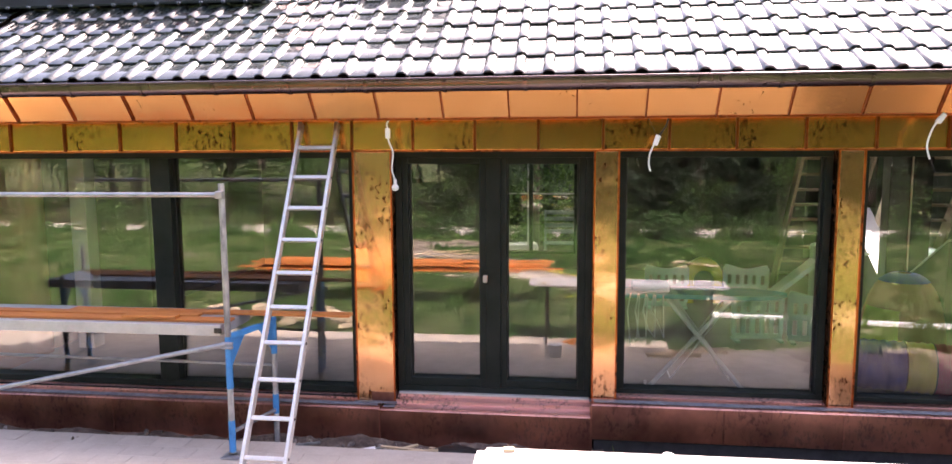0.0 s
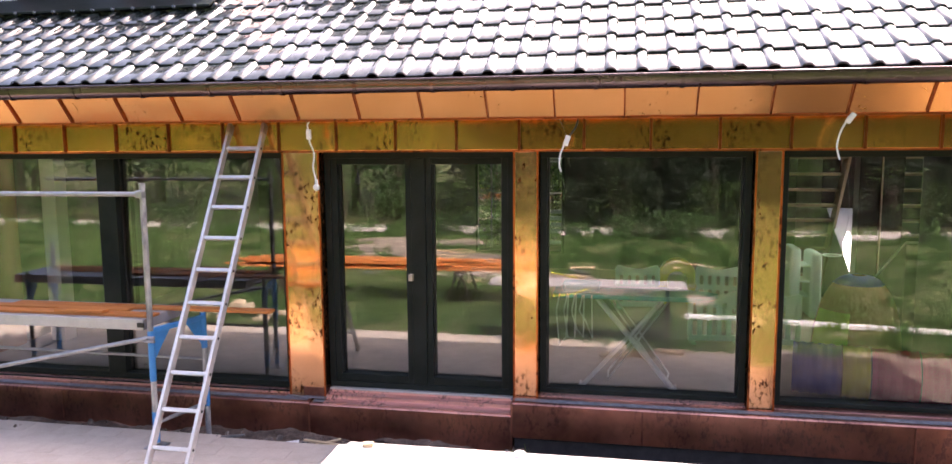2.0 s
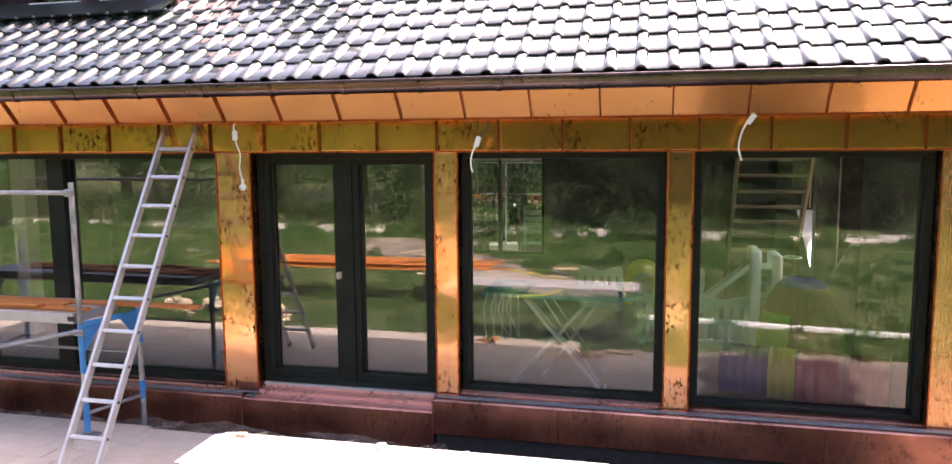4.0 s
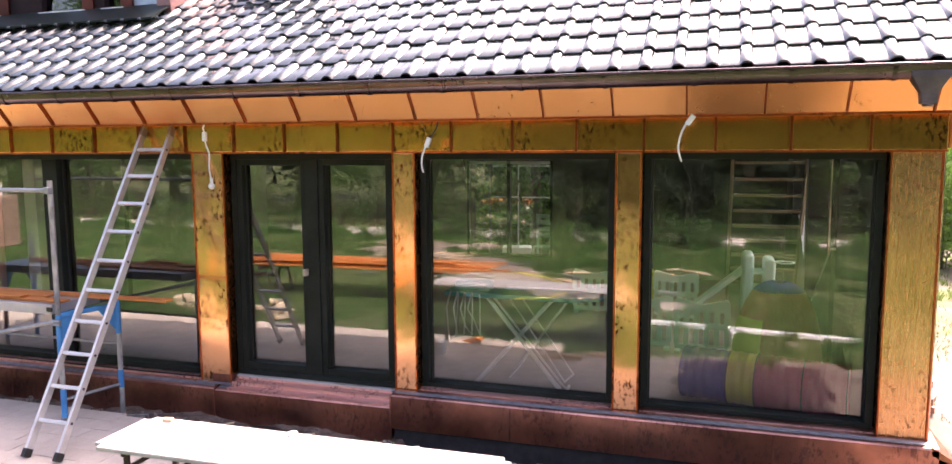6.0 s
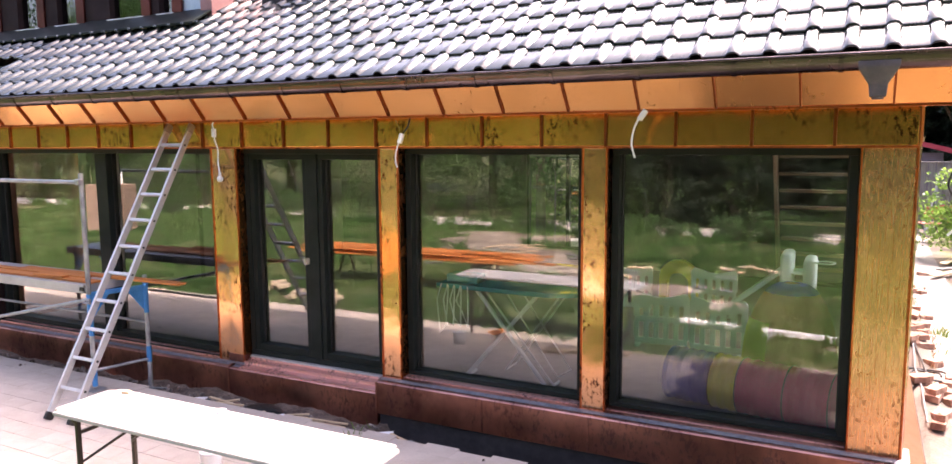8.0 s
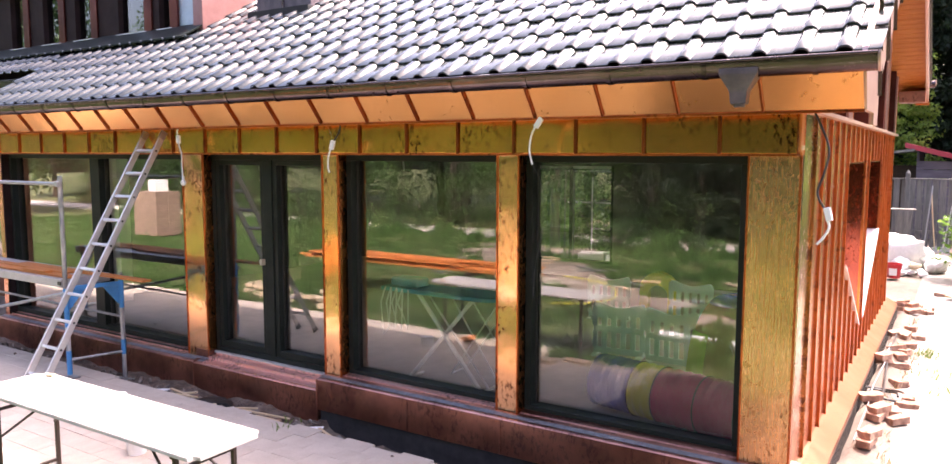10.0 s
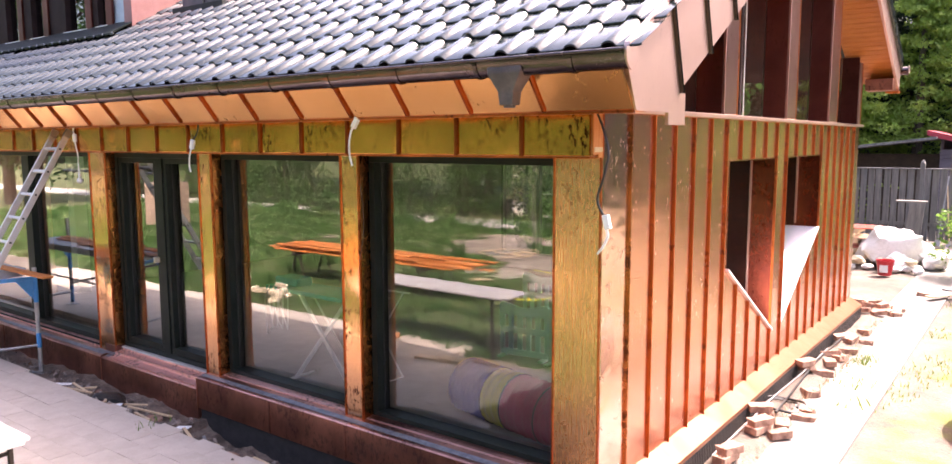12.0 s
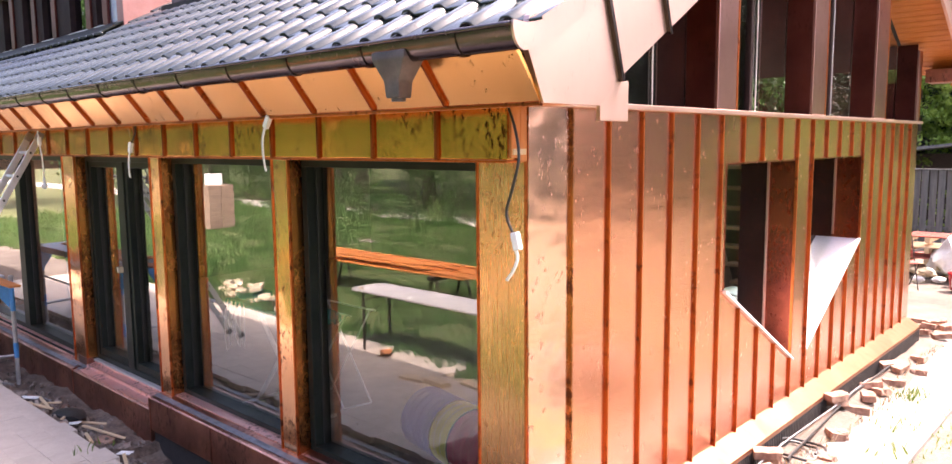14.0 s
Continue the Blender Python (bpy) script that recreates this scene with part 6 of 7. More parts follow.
for i, (x, y, sx, sy, sz) in enumerate(((4.05, 12.9, 0.62, 0.45, 0.42), (4.45, 13.1, 0.40, 0.36, 0.30), (3.75, 13.2, 0.40, 0.40, 0.36), (4.85, 12.75, 0.26, 0.22, 0.20), (4.2, 12.45, 0.24, 0.2, 0.17))):
    bmr = rock_mesh(40 + i, sx, sy, sz)
    bmesh.ops.subdivide_edges(bmr, edges=list(bmr.edges), cuts=2, use_grid_fill=True)
    for v in bmr.verts:
        v.co += Vector((0.05, 0.05, 0.06)) * noise.noise(v.co * 5 + Vector((i * 3, 0, 0))) + Vector((0.02, 0.02, 0.03)) * noise.noise(v.co * 14)
        v.co.z = max(v.co.z, -sz * 0.85)
    ob = part("rubble_bag", bmr, BAG, smooth=True)
    ob.matrix_basis = pose(x, y, sz * 0.83, 0, 0, 20 * i)
    tagged(ob, "bulging white woven rubble bag", "bag", "rubble bags in the yard")
for i in range(26):
    ob = part("paving_stone", rock_mesh(90 + i, 0.11, 0.08, 0.06), CREAM if i % 3 else BAG, smooth=False)
    ob.matrix_basis = pose(rr.uniform(3.2, 4.7), rr.uniform(12.0, 12.7), 0.04 + 0.07 * (i % 3), 0, 0, rr.uniform(0, 180))
    tagged(ob, "pale paving stone heaped by the bags", "stone", "stones by the bags")
pallet = thing("pallet", "stacked pinkish wooden pallets", "pallet")
for k in range(4):
    for j in range(4):
        part("slat", softbox(3.0, 3.75, 12.85 + j * 0.2, 12.97 + j * 0.2, 0.10 + k * 0.2, 0.125 + k * 0.2, 0.003), REDWOOD if k % 2 else RAWWOOD, pallet)
    for x in (3.05, 3.38, 3.70):
        part("block", softbox(x - 0.04, x + 0.04, 12.85, 13.57, 0.0 + k * 0.2 + (0.001 if k else 0), 0.098 + k * 0.2, 0.003), RAWWOOD, pallet)


def folding_chair(label, m):
    c = thing("folding_chair", label, "chair", "slatted garden chairs")
    for i in range(5):
        part("seat_slat", softbox(-0.22, 0.22, -0.2 + i * 0.08, -0.135 + i * 0.08, 0.43, 0.446, 0.003), REDWOOD, c)
    for i in range(4):
        part("back_slat", softbox(-0.22, 0.22, 0.215 + 0.012 * i, 0.232 + 0.012 * i, 0.56 + i * 0.075, 0.62 + i * 0.075, 0.003), REDWOOD, c)
    for x in (-0.2, 0.2):
        for a, b in (((x, -0.22, 0), (x, 0.26, 0.86)), ((x, 0.24, 0), (x, -0.2, 0.44))):
            bmc = bmesh.new()
            tube(bmc, a, b, 0.010, 8)
            part("leg", bmc, BROWNSTEEL, c)
    c.matrix_basis = m
    return c


ch = folding_chair("folding garden chair with red slats and iron legs", pose(5.35, 14.9, 0, 0, 0, 200))
copy_thing(ch, pose(5.9, 15.4, 0, 0, 0, 150))
copy_thing(ch, pose(3.35, 11.3, 0, 0, 0, 30))
ob = part("watering_can", rock_mesh(55, 0.16, 0.12, 0.14), YELLOW, smooth=True)
ob.matrix_basis = pose(4.75, 14.0, 0.11)
tagged(ob, "small yellow plastic tub among the chairs", "tub")
board_leaning = part("door_panel", softbox(-0.16, 0.16, -0.02, 0.02, 0, 1.05, 0.006), OLDWOOD)
board_leaning.matrix_basis = pose(3.95, 16.3, 0, -8, 4, 0)
tagged(board_leaning, "grey board leaning in front of the fence", "board")
ob = part("slab", softbox(-0.32, 0.32, -0.15, 0.15, 0, 0.04, 0.006), PATHM)
ob.matrix_basis = pose(3.95, 16.0, 1.06, 0, 0, 5)
tagged(ob, "pale stone slab lying on a leaning board", "slab")
for i, (x, ln, tilt) in enumerate(((4.45, 1.7, 4), (4.7, 1.5, -6), (4.85, 1.75, 8), (4.95, 1.6, 5), (5.2, 1.4, -3), (5.4, 1.6, 9), (5.55, 1.5, 3))):
    root = thing("garden_tool", "long-handled garden tool leaning on the fence", "tool", "tools along the fence")
    bmc = bmesh.new()
    tube(bmc, (0, 0, 0.12), (0, 0, ln), 0.016, 8)
    part("handle", bmc, (STEEL, RAWWOOD, ALU)[i % 3], root)
    part("blade", softbox(-0.06, 0.06, -0.01, 0.01, 0, 0.14, 0.005), STEEL, root)
    root.matrix_basis = pose(x, 16.6, 0, -14, tilt, 0)
tub = thing("plaster_tub", "black rubber tub lined with a white sheet", "tub")
bmc = bmesh.new()
polytube(bmc, [(0.30 * math.cos(a), 0.55 * math.sin(a), 0.30) for a in np.linspace(0, 6.2832, 33)], 0.022, 8)
part("rim", bmc, BLACK, tub, smooth=True)
bmc = bmesh.new()
n = 28
ring = lambda r, q, z: [bmc.verts.new((r * math.cos(2 * math.pi * i / n) * (1 + 0.05 * math.sin(5 * i)), q * math.sin(2 * math.pi * i / n), z)) for i in range(n)]
rings = [ring(0.24, 0.48, 0.0), ring(0.31, 0.56, 0.29), ring(0.29, 0.53, 0.29), ring(0.22, 0.45, 0.03)]
for a, b in zip(rings[:-1], rings[1:]):
    for i in range(n):
        bmc.faces.new((a[i], a[(i + 1) % n], b[(i + 1) % n], b[i]))
bmc.faces.new(rings[-1])
part("shell", bmc, BAG, tub, smooth=True)
tub.matrix_basis = pose(6.28, 3.6, -0.03, 0, 0, 6)

# ---- garden in front, seen in the glass ----
for i in range(18):
    row, lay = i % 5, i // 5
    x0, x1 = -5.5 + rr.uniform(-0.1, 0.4) + 0.2 * lay, -0.45 + rr.uniform(-0.9, 0.4) - 0.2 * lay
    ob = part("plank", softbox(x0, x1, -0.05, 0.05, 0, 0.022, 0.003), PLANK)
    ob.matrix_basis = pose(0, -4.62 - row * 0.135 + rr.uniform(-0.03, 0.03), 0.50 + lay * 0.036 + rr.uniform(0, 0.006), rr.uniform(-3, 3), rr.uniform(-0.12, 0.12), rr.uniform(-0.9, 0.9))
    tagged(ob, "orange-brown stained plank stacked on trestles", "plank", "stacked planks on trestles")
for x in (-4.6, -1.55):
    tr = thing("trestle", "dark low trestle carrying the planks", "trestle", "trestles under the planks")
    part("beam", softbox(x - 0.05, x + 0.05, -5.35, -4.5, 0.42, 0.50, 0.005), BROWNSTEEL, tr)
    for y in (-5.25, -4.6):
        for s in (-1, 1):
            bmc = bmesh.new()
            tube(bmc, (x + s * 0.04, y, 0.43), (x + s * 0.2, y, -0.03), 0.022, 8)
            part("leg", bmc, BROWNSTEEL, tr)
ob = part("white_beam", softbox(0, 4.6, -0.05, 0.05, 0, 0.06, 0.004), WHITE)
ob.matrix_basis = pose(1.82, -4.15, -0.02, 0, 0, 8)
tagged(ob, "long white-painted batten lying on the grass", "batten")
ob = part("white_tin", softbox(-0.06, 0.06, -0.05, 0.05, 0, 0.12, 0.008), WHITE)
ob.matrix_basis = pose(2.96, -3.64, -0.02, 0, 0, 30)
tagged(ob, "small white tin on the grass", "tin")
bmc = bmesh.new()
tube(bmc, (0, 0, 0), (0, 0, 0.16), 0.07, 20, 0.085)
ob = part("paint_bucket", bmc, WHITE, smooth=True)
ob.matrix_basis = pose(-0.36, -1.8, -0.01)
tagged(ob, "white plastic pail under the table", "pail")
for i, (x, y, a) in enumerate(((-0.2, -2.45, 30), (-0.14, -2.4, 38), (0.85, -1.95, -8), (1.15, -2.0, 4), (1.5, -2.2, 10))):
    ob = part("offcut", softbox(-0.16, 0.16, -0.06, 0.06, 0, 0.04 + 0.015 * (i % 2), 0.004), PLANK if i < 2 else RAWWOOD)
    ob.matrix_basis = pose(x, y, -0.005, 0, -18 if i < 2 else 0, a)
    tagged(ob, "wooden offcut on the paving under the table", "wood offcut", "offcuts under the table")
for i in range(34):
    ob = part("cream_stone", softbox(-0.11 * rr.uniform(0.5, 1), 0.11, -0.055, 0.055, 0, 0.07, 0.009), CREAM)
    x, y = rr.uniform(-5.4, -3.2), rr.uniform(-3.5, -2.95)
    ob.matrix_basis = pose(x, y, -0.02 + 0.06 * (i % 3), rr.uniform(-14, 14), rr.uniform(-14, 14), rr.uniform(0, 180))
    tagged(ob, "pale cream paving brick heaped at the lawn edge", "brick", "cream bricks at the lawn edge")
stack = thing("brick_stack", "tall stack of pale brown bricks on the lawn", "brick stack")
for k in range(10):
    for j in range(3):
        for q in range(2):
            part("brick", softbox(-15.6 + j * 0.36, -15.6 + j * 0.36 + 0.35, -8.7 + q * 0.42, -8.7 + q * 0.42 + 0.40, k * 0.13, k * 0.13 + 0.125, 0.008), STACKBRICK, stack)
bmc = bmesh.new()
polytube(bmc, [(-1.3, -7.6, 0.04), (-0.7, -7.2, 0.10), (-0.3, -7.3, 0.03), (0.2, -6.6, 0.06), (0.45, -5.9, 0.05), (0.2, -5.3, 0.04), (-0.3, -5.1, 0.03)], 0.011, 8)
single("garden_hose", bmc, YELLOW, "yellow garden hose trailing over the grass", "hose", smooth=True)

hoses = thing("cable_coil", "pale cable looped over bare sand", "cable")
bmc = bmesh.new()
polytube(bmc, [(-3.1 + (0.75 - 0.012 * k) * math.cos(0.5 * k) + 0.02 * k, -9.1 + (0.5 - 0.008 * k) * math.sin(0.5 * k), 0.03 + 0.004 * k + 0.015 * math.sin(1.7 * k)) for k in range(30)], 0.012, 7)
part("length", bmc, RAWWOOD, hoses, smooth=True)
for i in range(24):
    x, y = rr.uniform(-5, 3.0), rr.uniform(-9.4, -6.3)
    ln = rr.uniform(0.12, 0.55)
    ob = part("scrap_board", softbox(-ln / 2, ln / 2, -0.05, 0.05, 0, 0.03, 0.003), (RAWWOOD, OLDWOOD, CREAM, OLDWOOD)[i % 4])
    ob.matrix_basis = pose(x, y, -0.015, rr.uniform(-4, 4), rr.uniform(-3, 3), rr.uniform(-50, 50))
    tagged(ob, "building scrap board lying on the worn lawn", "board", "scrap boards on the lawn")

ob = part("carton", softbox(-0.22, 0.22, -0.2, 0.2, 0, 0.34, 0.01), WHITE)
ob.matrix_basis = pose(-15.0, -8.3, 1.297, 0, 0, 8)
tagged(ob, "small white carton on the stack of bricks", "carton")

# ---- things inside the room ----
iron = thing("ironing_board", "folding ironing board with teal cover and white legs", "ironing board")
bmc = bmesh.new()
prism(bmc, [(0.30, 0.50), (1.50, 0.46), (1.70, 0.56), (1.78, 0.66), (1.70, 0.76), (1.50, 0.86), (0.30, 0.82)], "z", 1.06, 1.10)
part("board", bmc, TEAL, iron, "teal cloth cover")
for a, b in (((0.54, 0.66, 0.16), (1.32, 0.66, 1.06)), ((1.43, 0.60, 0.16), (0.68, 0.60, 1.06)), ((1.43, 0.74, 0.16), (0.68, 0.74, 1.06))):
    bmc = bmesh.new()
    tube(bmc, a, b, 0.021 if a[1] < 0.7 else 0.011, 10)
    part("leg", bmc, WHITE, iron, smooth=True)
for x in (0.54, 1.43):
    bmc = bmesh.new()
    tube(bmc, (x, 0.45, 0.157), (x, 0.88, 0.157), 0.015, 10)
    part("foot_bar", bmc, WHITE, iron, smooth=True)
airer = thing("drying_rack", "thin-legged white folding clothes drying rack", "drying rack")
for a, b in (((1.40, 1.30, 0.15), (0.78, 1.30, 1.02)), ((1.36, 1.02, 0.15), (0.76, 1.02, 1.02)), ((0.80, 1.30, 0.15), (1.42, 1.30, 1.02)), ((0.80, 1.02, 0.15), (1.42, 1.02, 1.02)), ((1.40, 1.30, 0.15), (1.36, 1.02, 0.15)), ((0.80, 1.30, 0.15), (0.80, 1.02, 0.15)), ((0.70, 1.30, 1.02), (1.50, 1.30, 1.02)), ((0.70, 1.02, 1.02), (1.50, 1.02, 1.02))):
    bmc = bmesh.new()
    tube(bmc, a, b, 0.009, 8)
    part("tube", bmc, WHITE, airer, smooth=True)
wire = thing("extension_cord", "white tangled cord hanging from the ironing board", "cord")
for j in range(4):
    bmc = bmesh.new()
    polytube(bmc, [(0.36 + 0.07 * j, 0.50, 1.10), (0.33 + 0.07 * j, 0.46, 0.95), (0.36 + 0.08 * j, 0.46, 0.62 + 0.08 * j), (0.42 + 0.08 * j, 0.47, 0.70), (0.44 + 0.07 * j, 0.49, 1.09)], 0.007, 6)
    part("loop", bmc, WHITE, wire)
ob = part("toolbox", softbox(0.38, 0.72, 0.55, 0.75, 1.102, 1.19, 0.02), TEAL)
tagged(ob, "teal blue case standing on the ironing board", "case")
tun = thing("play_tunnel", "collapsible fabric play tunnel in coloured sections", "play tunnel")
A, B = Vector((2.50, 0.96, 0.384)), Vector((3.84, 0.66, 0.384))
for f0, f1, mt, lb in ((0.0, 0.30, BLUEFAB, "blue tunnel section"), (0.30, 0.47, YELLOW, "yellow tunnel section"), (0.47, 0.75, REDFAB, "dark red tunnel section"), (0.75, 1.0, REDFAB, "")):
    bmc = bmesh.new()
    n = max(2, round((f1 - f0) * 16))
    for k in range(n):
        g0, g1 = f0 + (f1 - f0) * k / n, f0 + (f1 - f0) * (k + 0.5) / n
        g2 = f0 + (f1 - f0) * (k + 1) / n
        tube(bmc, A.lerp(B, g0), A.lerp(B, g1), 0.238, 24, 0.226)
        tube(bmc, A.lerp(B, g1), A.lerp(B, g2), 0.226, 24, 0.238)
    sec = part("section", bmc, mt, tun, lb, smooth=True)
    bmc = bmesh.new()
    q = (B - A).to_track_quat("Z", "Y").to_matrix()
    c = A.lerp(B, f1)
    polytube(bmc, [c + q @ Vector((0.237 * math.cos(a), 0.237 * math.sin(a), 0)) for a in np.linspace(0, 6.2832, 25)], 0.006, 6)
    part("hoop", bmc, BLACK, sec)


def play_panel(m):
    """A slotted plastic play-fence panel with a wavy top, on two feet."""
    c = thing("play_fence", "pale mint plastic play fence panel with slots", "play fence", "play fence panels in the room")
    part("bottom_rail", softbox(-0.29, 0.29, -0.016, 0.016, 0.02, 0.09, 0.01), MINT, c)
    part("middle_rail", softbox(-0.29, 0.29, -0.014, 0.014, 0.27, 0.34, 0.008), MINT, c)
    for k in range(6):
        x = -0.275 + 0.11 * k
        part("slat", softbox(x - 0.028, x + 0.028, -0.013, 0.013, 0.085, 0.275, 0.006), MINT, c)
        part("slat", softbox(x - 0.032, x + 0.032, -0.013, 0.013, 0.335, 0.475, 0.006), MINT, c)
    crest = [(-0.305 + 0.61 * k / 20, 0.585 + 0.028 * math.cos(2 * math.pi * k / 20) - (0.05 if k in (0, 20) else 0)) for k in range(21)]
    bmp = bmesh.new()
    prism(bmp, [(-0.305, 0.47), (0.305, 0.47)] + crest[::-1], "y", -0.017, 0.017)
    bmesh.ops.recalc_face_normals(bmp, faces=bmp.faces)
    part("top_rail", bmp, MINT, c, "wavy top rail")
    for x in (-0.25, 0.25):
        part("foot", softbox(x - 0.03, x + 0.03, -0.12, 0.12, 0, 0.03, 0.008), MINT, c)
    c.matrix_basis = m
    return c


fence_panel = play_panel(pose(1.99, 2.62, 0.141, 0, 0, 6))
for x, y, a in ((2.62, 2.56, -3), (1.15, 4.35, 4), (2.25, 4.45, -8)):
    copy_thing(fence_panel, pose(x, y, 0.141, 0, 0, a))
arch = thing("play_arch", "yellow plastic play arch standing in the room", "toy arch")
bmc = bmesh.new()
outer = [(1.72 + 0.26 * math.cos(a), 0.141 + 0.40 + 0.26 * math.sin(a)) for a in np.linspace(0, math.pi, 14)]
inner = [(1.72 + 0.14 * math.cos(a), 0.141 + 0.34 + 0.14 * math.sin(a)) for a in np.linspace(math.pi, 0, 14)]
prism(bmc, [(1.98, 0.141)] + outer + [(1.46, 0.141), (1.58, 0.141)] + inner + [(1.86, 0.141)], "y", 4.70, 4.82)
part("panel", bmc, YELLOW, arch)
tent = thing("play_tent", "brown domed play tent with blue top and green arch", "play tent")


def dome(u0, u1, v0, v1, grow):
    """A patch of the tent's dome between two bearings and two heights."""
    bmd, grid = bmesh.new(), []
    for i in range(13):
        v = v0 + (v1 - v0) * i / 12
        grid.append([bmd.verts.new((3.38 + (0.44 + grow) * math.cos(v) ** 0.7 * math.cos(u), 2.12 + (0.42 + grow) * math.cos(v) ** 0.7 * math.sin(u), 0.141 + (0.92 + grow) * math.sin(v))) for u in np.linspace(u0, u1, 25)])
    for p, q in zip(grid[:-1], grid[1:]):
        for j in range(24):
            bmd.faces.new((p[j], p[j + 1], q[j + 1], q[j]))
    return bmd


part("canopy", dome(0, 2 * math.pi, 0.0, 1.5, 0.0), BROWNFAB, tent, smooth=True)
part("crown_patch", dome(0, 2 * math.pi, 1.12, 1.5, 0.008), BLUEFAB, tent, "blue cloth crown", smooth=True)
part("arch_panel", dome(math.pi * 1.02, math.pi * 1.36, 0.0, 0.66, 0.012), LIME, tent, "lime green cloth arch", smooth=True)
slide = thing("toy_slide", "pale green plastic toddler slide with a basketball hoop", "toy slide")
part("tower", softbox(3.09, 3.23, 4.0, 4.5, 0.141, 1.08, 0.05, 3), MINT, slide)
part("tower", softbox(3.35, 3.49, 4.0, 4.5, 0.141, 1.02, 0.05, 3), MINT, slide)
for z in (0.42, 0.62, 0.82):
    part("step", softbox(3.23, 3.35, 4.05, 4.4, z, z + 0.03, 0.008), MINT, slide)
bmc = bmesh.new()
prism(bmc, [(2.3, 0.145), (2.3, 0.21), (3.09, 0.88), (3.09, 0.80)], "y", 4.1, 4.4)
part("chute", bmc, MINT, slide)
bmc = bmesh.new()
polytube(bmc, [(3.59 + 0.11 * math.cos(a), 3.98 + 0.11 * math.sin(a), 1.0) for a in np.linspace(0, 6.2832, 20)], 0.010, 6)
part("hoop", bmc, MINT, slide)
stair = thing("stairs", "open wooden stair with pale treads", "stairs", kind="structure")
for i in range(9):
    z = 0.42 + i * 0.225
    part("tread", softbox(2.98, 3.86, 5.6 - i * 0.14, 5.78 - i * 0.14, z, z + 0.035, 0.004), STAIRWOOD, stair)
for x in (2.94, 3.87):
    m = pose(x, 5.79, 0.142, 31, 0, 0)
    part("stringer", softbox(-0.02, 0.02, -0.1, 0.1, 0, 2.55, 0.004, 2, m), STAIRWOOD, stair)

# ---- things outside the back window ----
bm = bmesh.new()
box(bm, -6.0, 3.0, 7.9, 9.6, -0.08, -0.004)
single("terrace", bm, ROADM, "sunlit pale gravel terrace behind the house", "terrace", "structure")
rack = thing("clothes_rack", "white tubular frame standing behind the house", "clothes rack")
for a, b in (((-1.06, 8.75, -0.02), (-1.06, 8.75, 2.3)), ((-1.6, 8.75, 1.45), (0.1, 8.75, 1.45)), ((-1.6, 8.75, 2.08), (0.1, 8.75, 2.08)), ((0.16, 8.75, -0.02), (0.16, 8.75, 2.1)), ((-1.66, 8.75, -0.02), (-1.66, 8.75, 2.1))):
    bmc = bmesh.new()
    tube(bmc, a, b, 0.016, 8)
    part("tube", bmc, WHITE if -1.2 < a[0] < -1 or a[2] > 1 else OLDWOOD, rack, smooth=True)
bench = thing("garden_bench", "pale green slatted garden bench behind the house", "bench")
for i in range(4):
    part("back_slat", softbox(-0.75, 0.15, 9.02, 9.05, 0.62 + i * 0.13, 0.70 + i * 0.13, 0.006), PALEGREEN, bench)
for i in range(4):
    part("seat_slat", softbox(-0.75, 0.15, 8.62 + i * 0.1, 8.70 + i * 0.1, 0.44, 0.465, 0.006), PALEGREEN, bench)
for x in (-0.72, 0.12):
    for y in (8.64, 9.03):
        part("leg", softbox(x - 0.02, x + 0.02, y - 0.02, y + 0.02, -0.03, 0.44 if y < 9 else 1.1, 0.005), PALEGREEN, bench)
crate = part("crate", softbox(-0.30, 0.30, -0.2, 0.2, 0, 0.42, 0.02), WHITE)
crate.matrix_basis = pose(-1.2, 9.2, -0.03, 0, 0, 12)
tagged(crate, "white plastic crate behind the house", "crate")
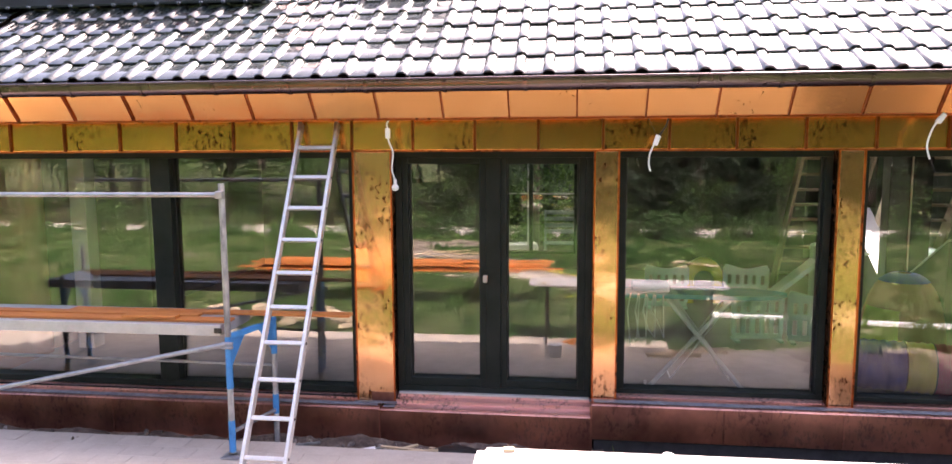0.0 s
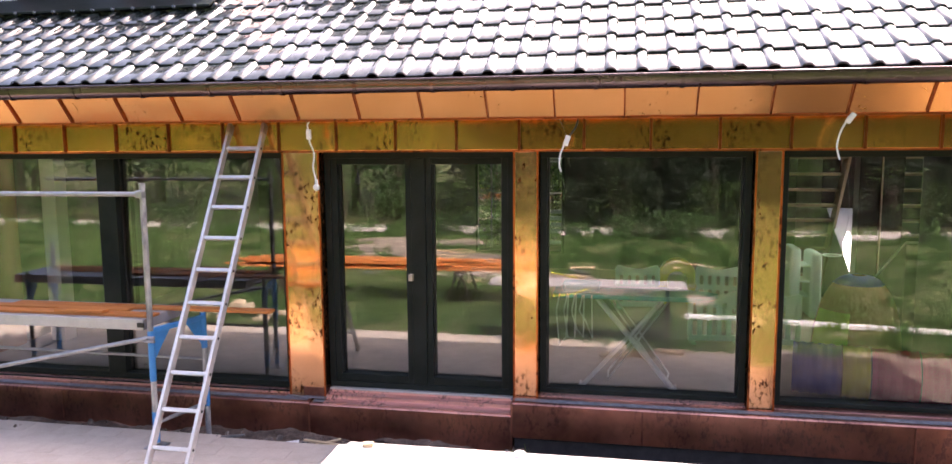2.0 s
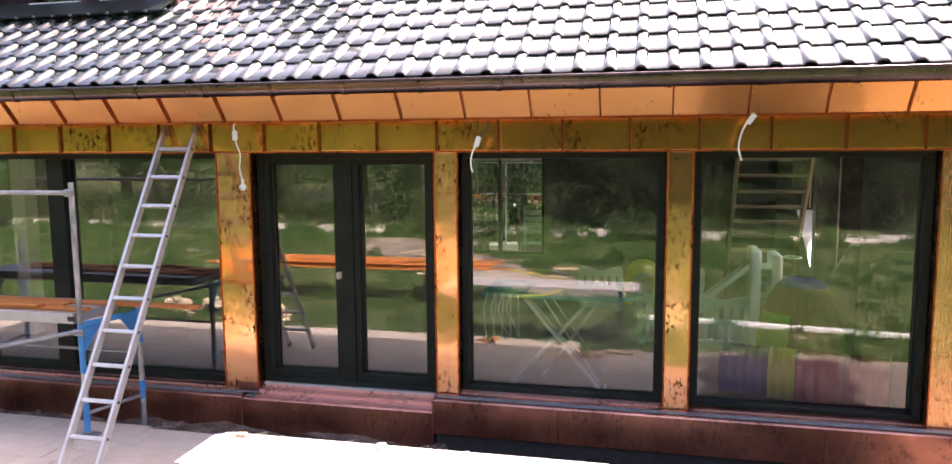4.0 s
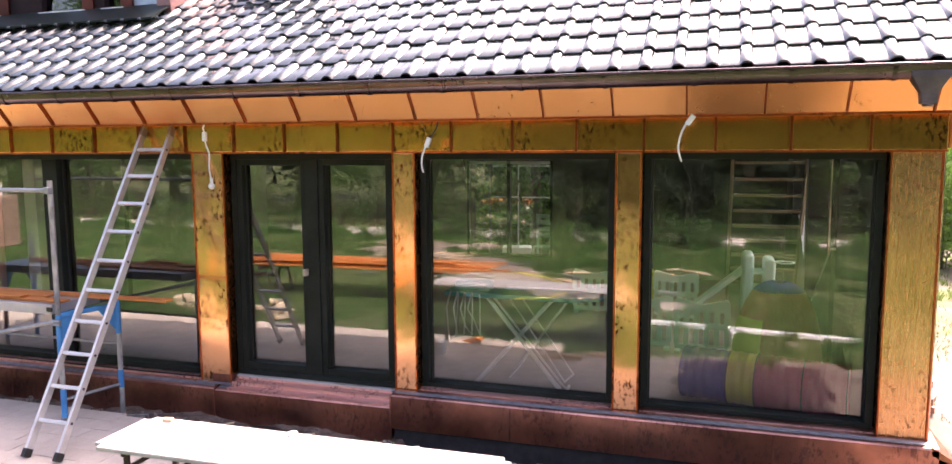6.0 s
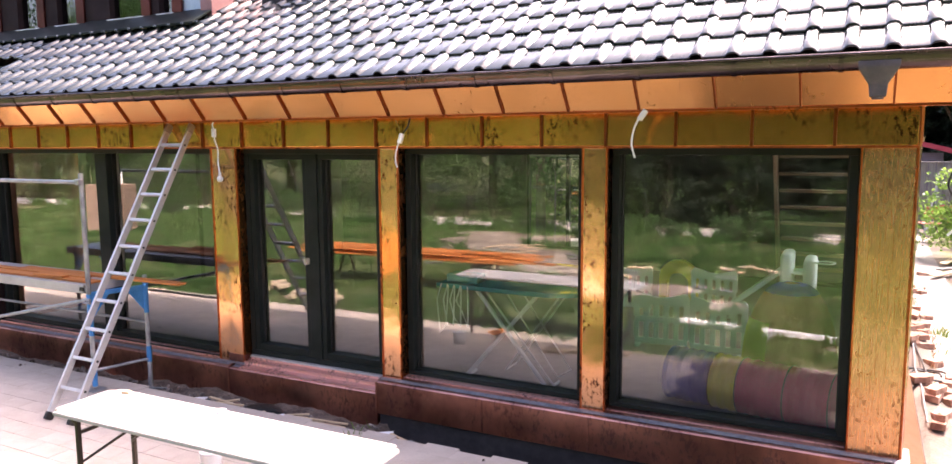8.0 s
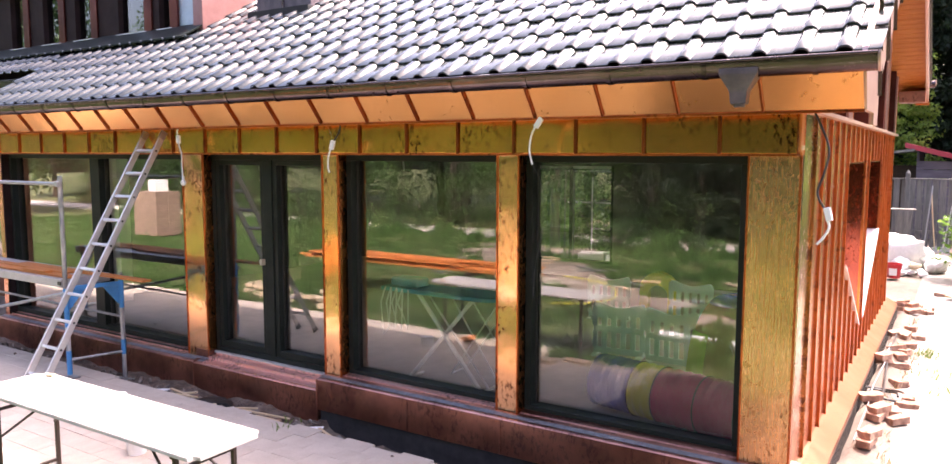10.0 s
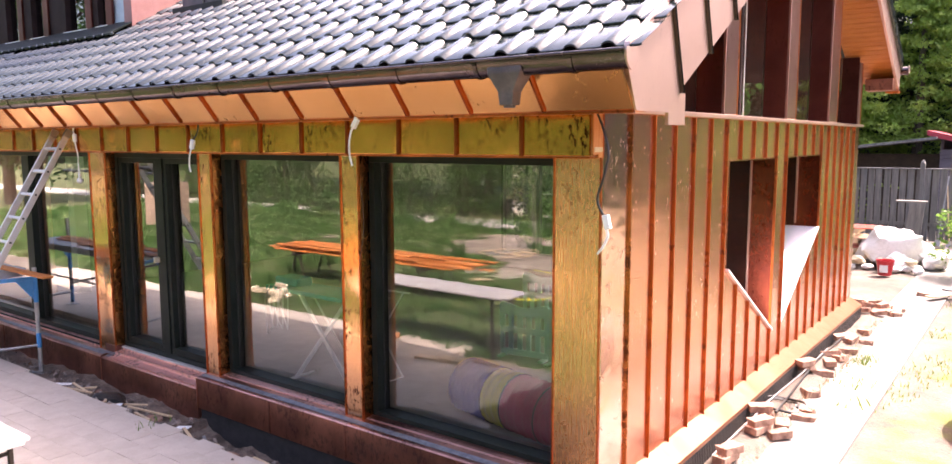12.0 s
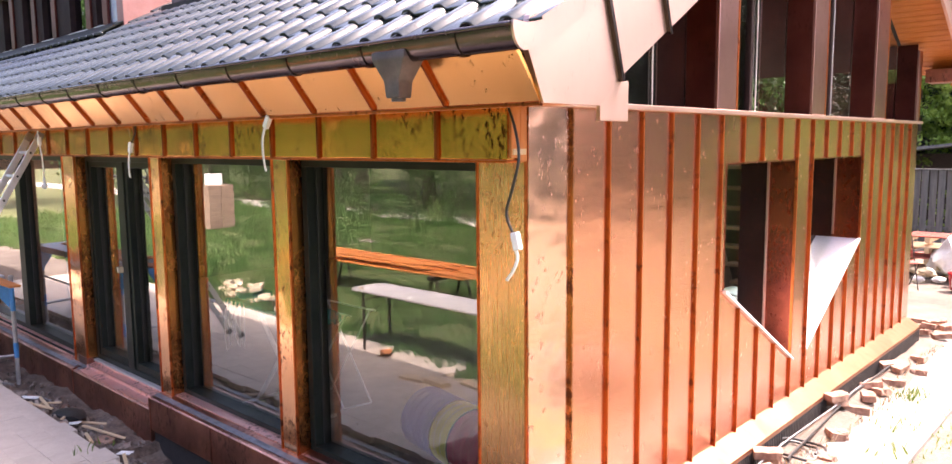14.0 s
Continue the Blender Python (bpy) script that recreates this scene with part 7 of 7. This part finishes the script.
drops = leaf_cloud([(-2.62, GLASS_Y - 0.004, 0.60, 0.22)], 4200, 0.008, 1.0, 0.9, 0.0, 3)
dv = [(x, GLASS_Y - 0.004 + 0.002 * math.sin(17 * i), z) for i, (x, y, z) in enumerate(drops[0])]
tagged(new("water_drops", mesh_data("water_drops", dv, drops[1], STEEL)), "dried water drops on the window glass", "drops", kind="stuff")

# ---- paving in front of the house, laid last ----
pav = thing("pavement_front", "pale concrete block paving along the house", "pavement", kind="structure")
PL, PW = 0.30, 0.20
pv = softbox(-PL / 2 + 0.0008, PL / 2 - 0.0008, -PW / 2 + 0.0008, PW / 2 - 0.0008, -0.06, 0.0, 0.0022, 1)
pav_me = bpy.data.meshes.new("paver")
pv.to_mesh(pav_me)
pv.verts.index_update()
PVV, PVF = [v.co.copy() for v in pv.verts], [tuple(v.index for v in f.verts) for f in pv.faces]
pv.free()
pav_me.materials.append(PAVER)
rv_, rf_, cnt = [], [], 0
for j in range(12):
    for i in range(46):
        x = -9.2 + i * PL + (PL / 2 if j % 2 else 0)
        y = -0.72 - j * PW
        edge = -0.66 if x < -2.6 else -0.60
        if y > edge or y < (-2.68 if x < 0.9 else -2.2) + 0.1 * noise.noise(Vector((x * 2.3, 0, 6))) or x > 2.75:
            continue
        if j == 0 and x > -3 and rr.random() < 0.5:
            continue
        m = pose(x, y, rr.uniform(-0.002, 0.002), rr.uniform(-0.4, 0.4), rr.uniform(-0.4, 0.4), rr.uniform(-0.4, 0.4))
        if -4.0 < x < 2.8 and y > -2.75 and cnt < 300:
            piece("paver", pav_me, pav, m)
            cnt += 1
        else:
            k = len(rv_)
            rv_ += [m @ v for v in PVV]
            rf_ += [tuple(k + q for q in f) for f in PVF]
bed = bmesh.new()
box(bed, -9.35, 0.95, -2.70, -0.66, -0.05, -0.0045)
box(bed, 0.95, 2.6, -2.25, -0.66, -0.05, -0.0045)
part("joint_sand", bed, PAVER, pav, "pale sand swept into the paving joints")
field = new("paver_field", mesh_data("paver_field", rv_, rf_, PAVER))
field.parent = pav
tagged(field, "pale concrete block paving further off", kind="stuff")
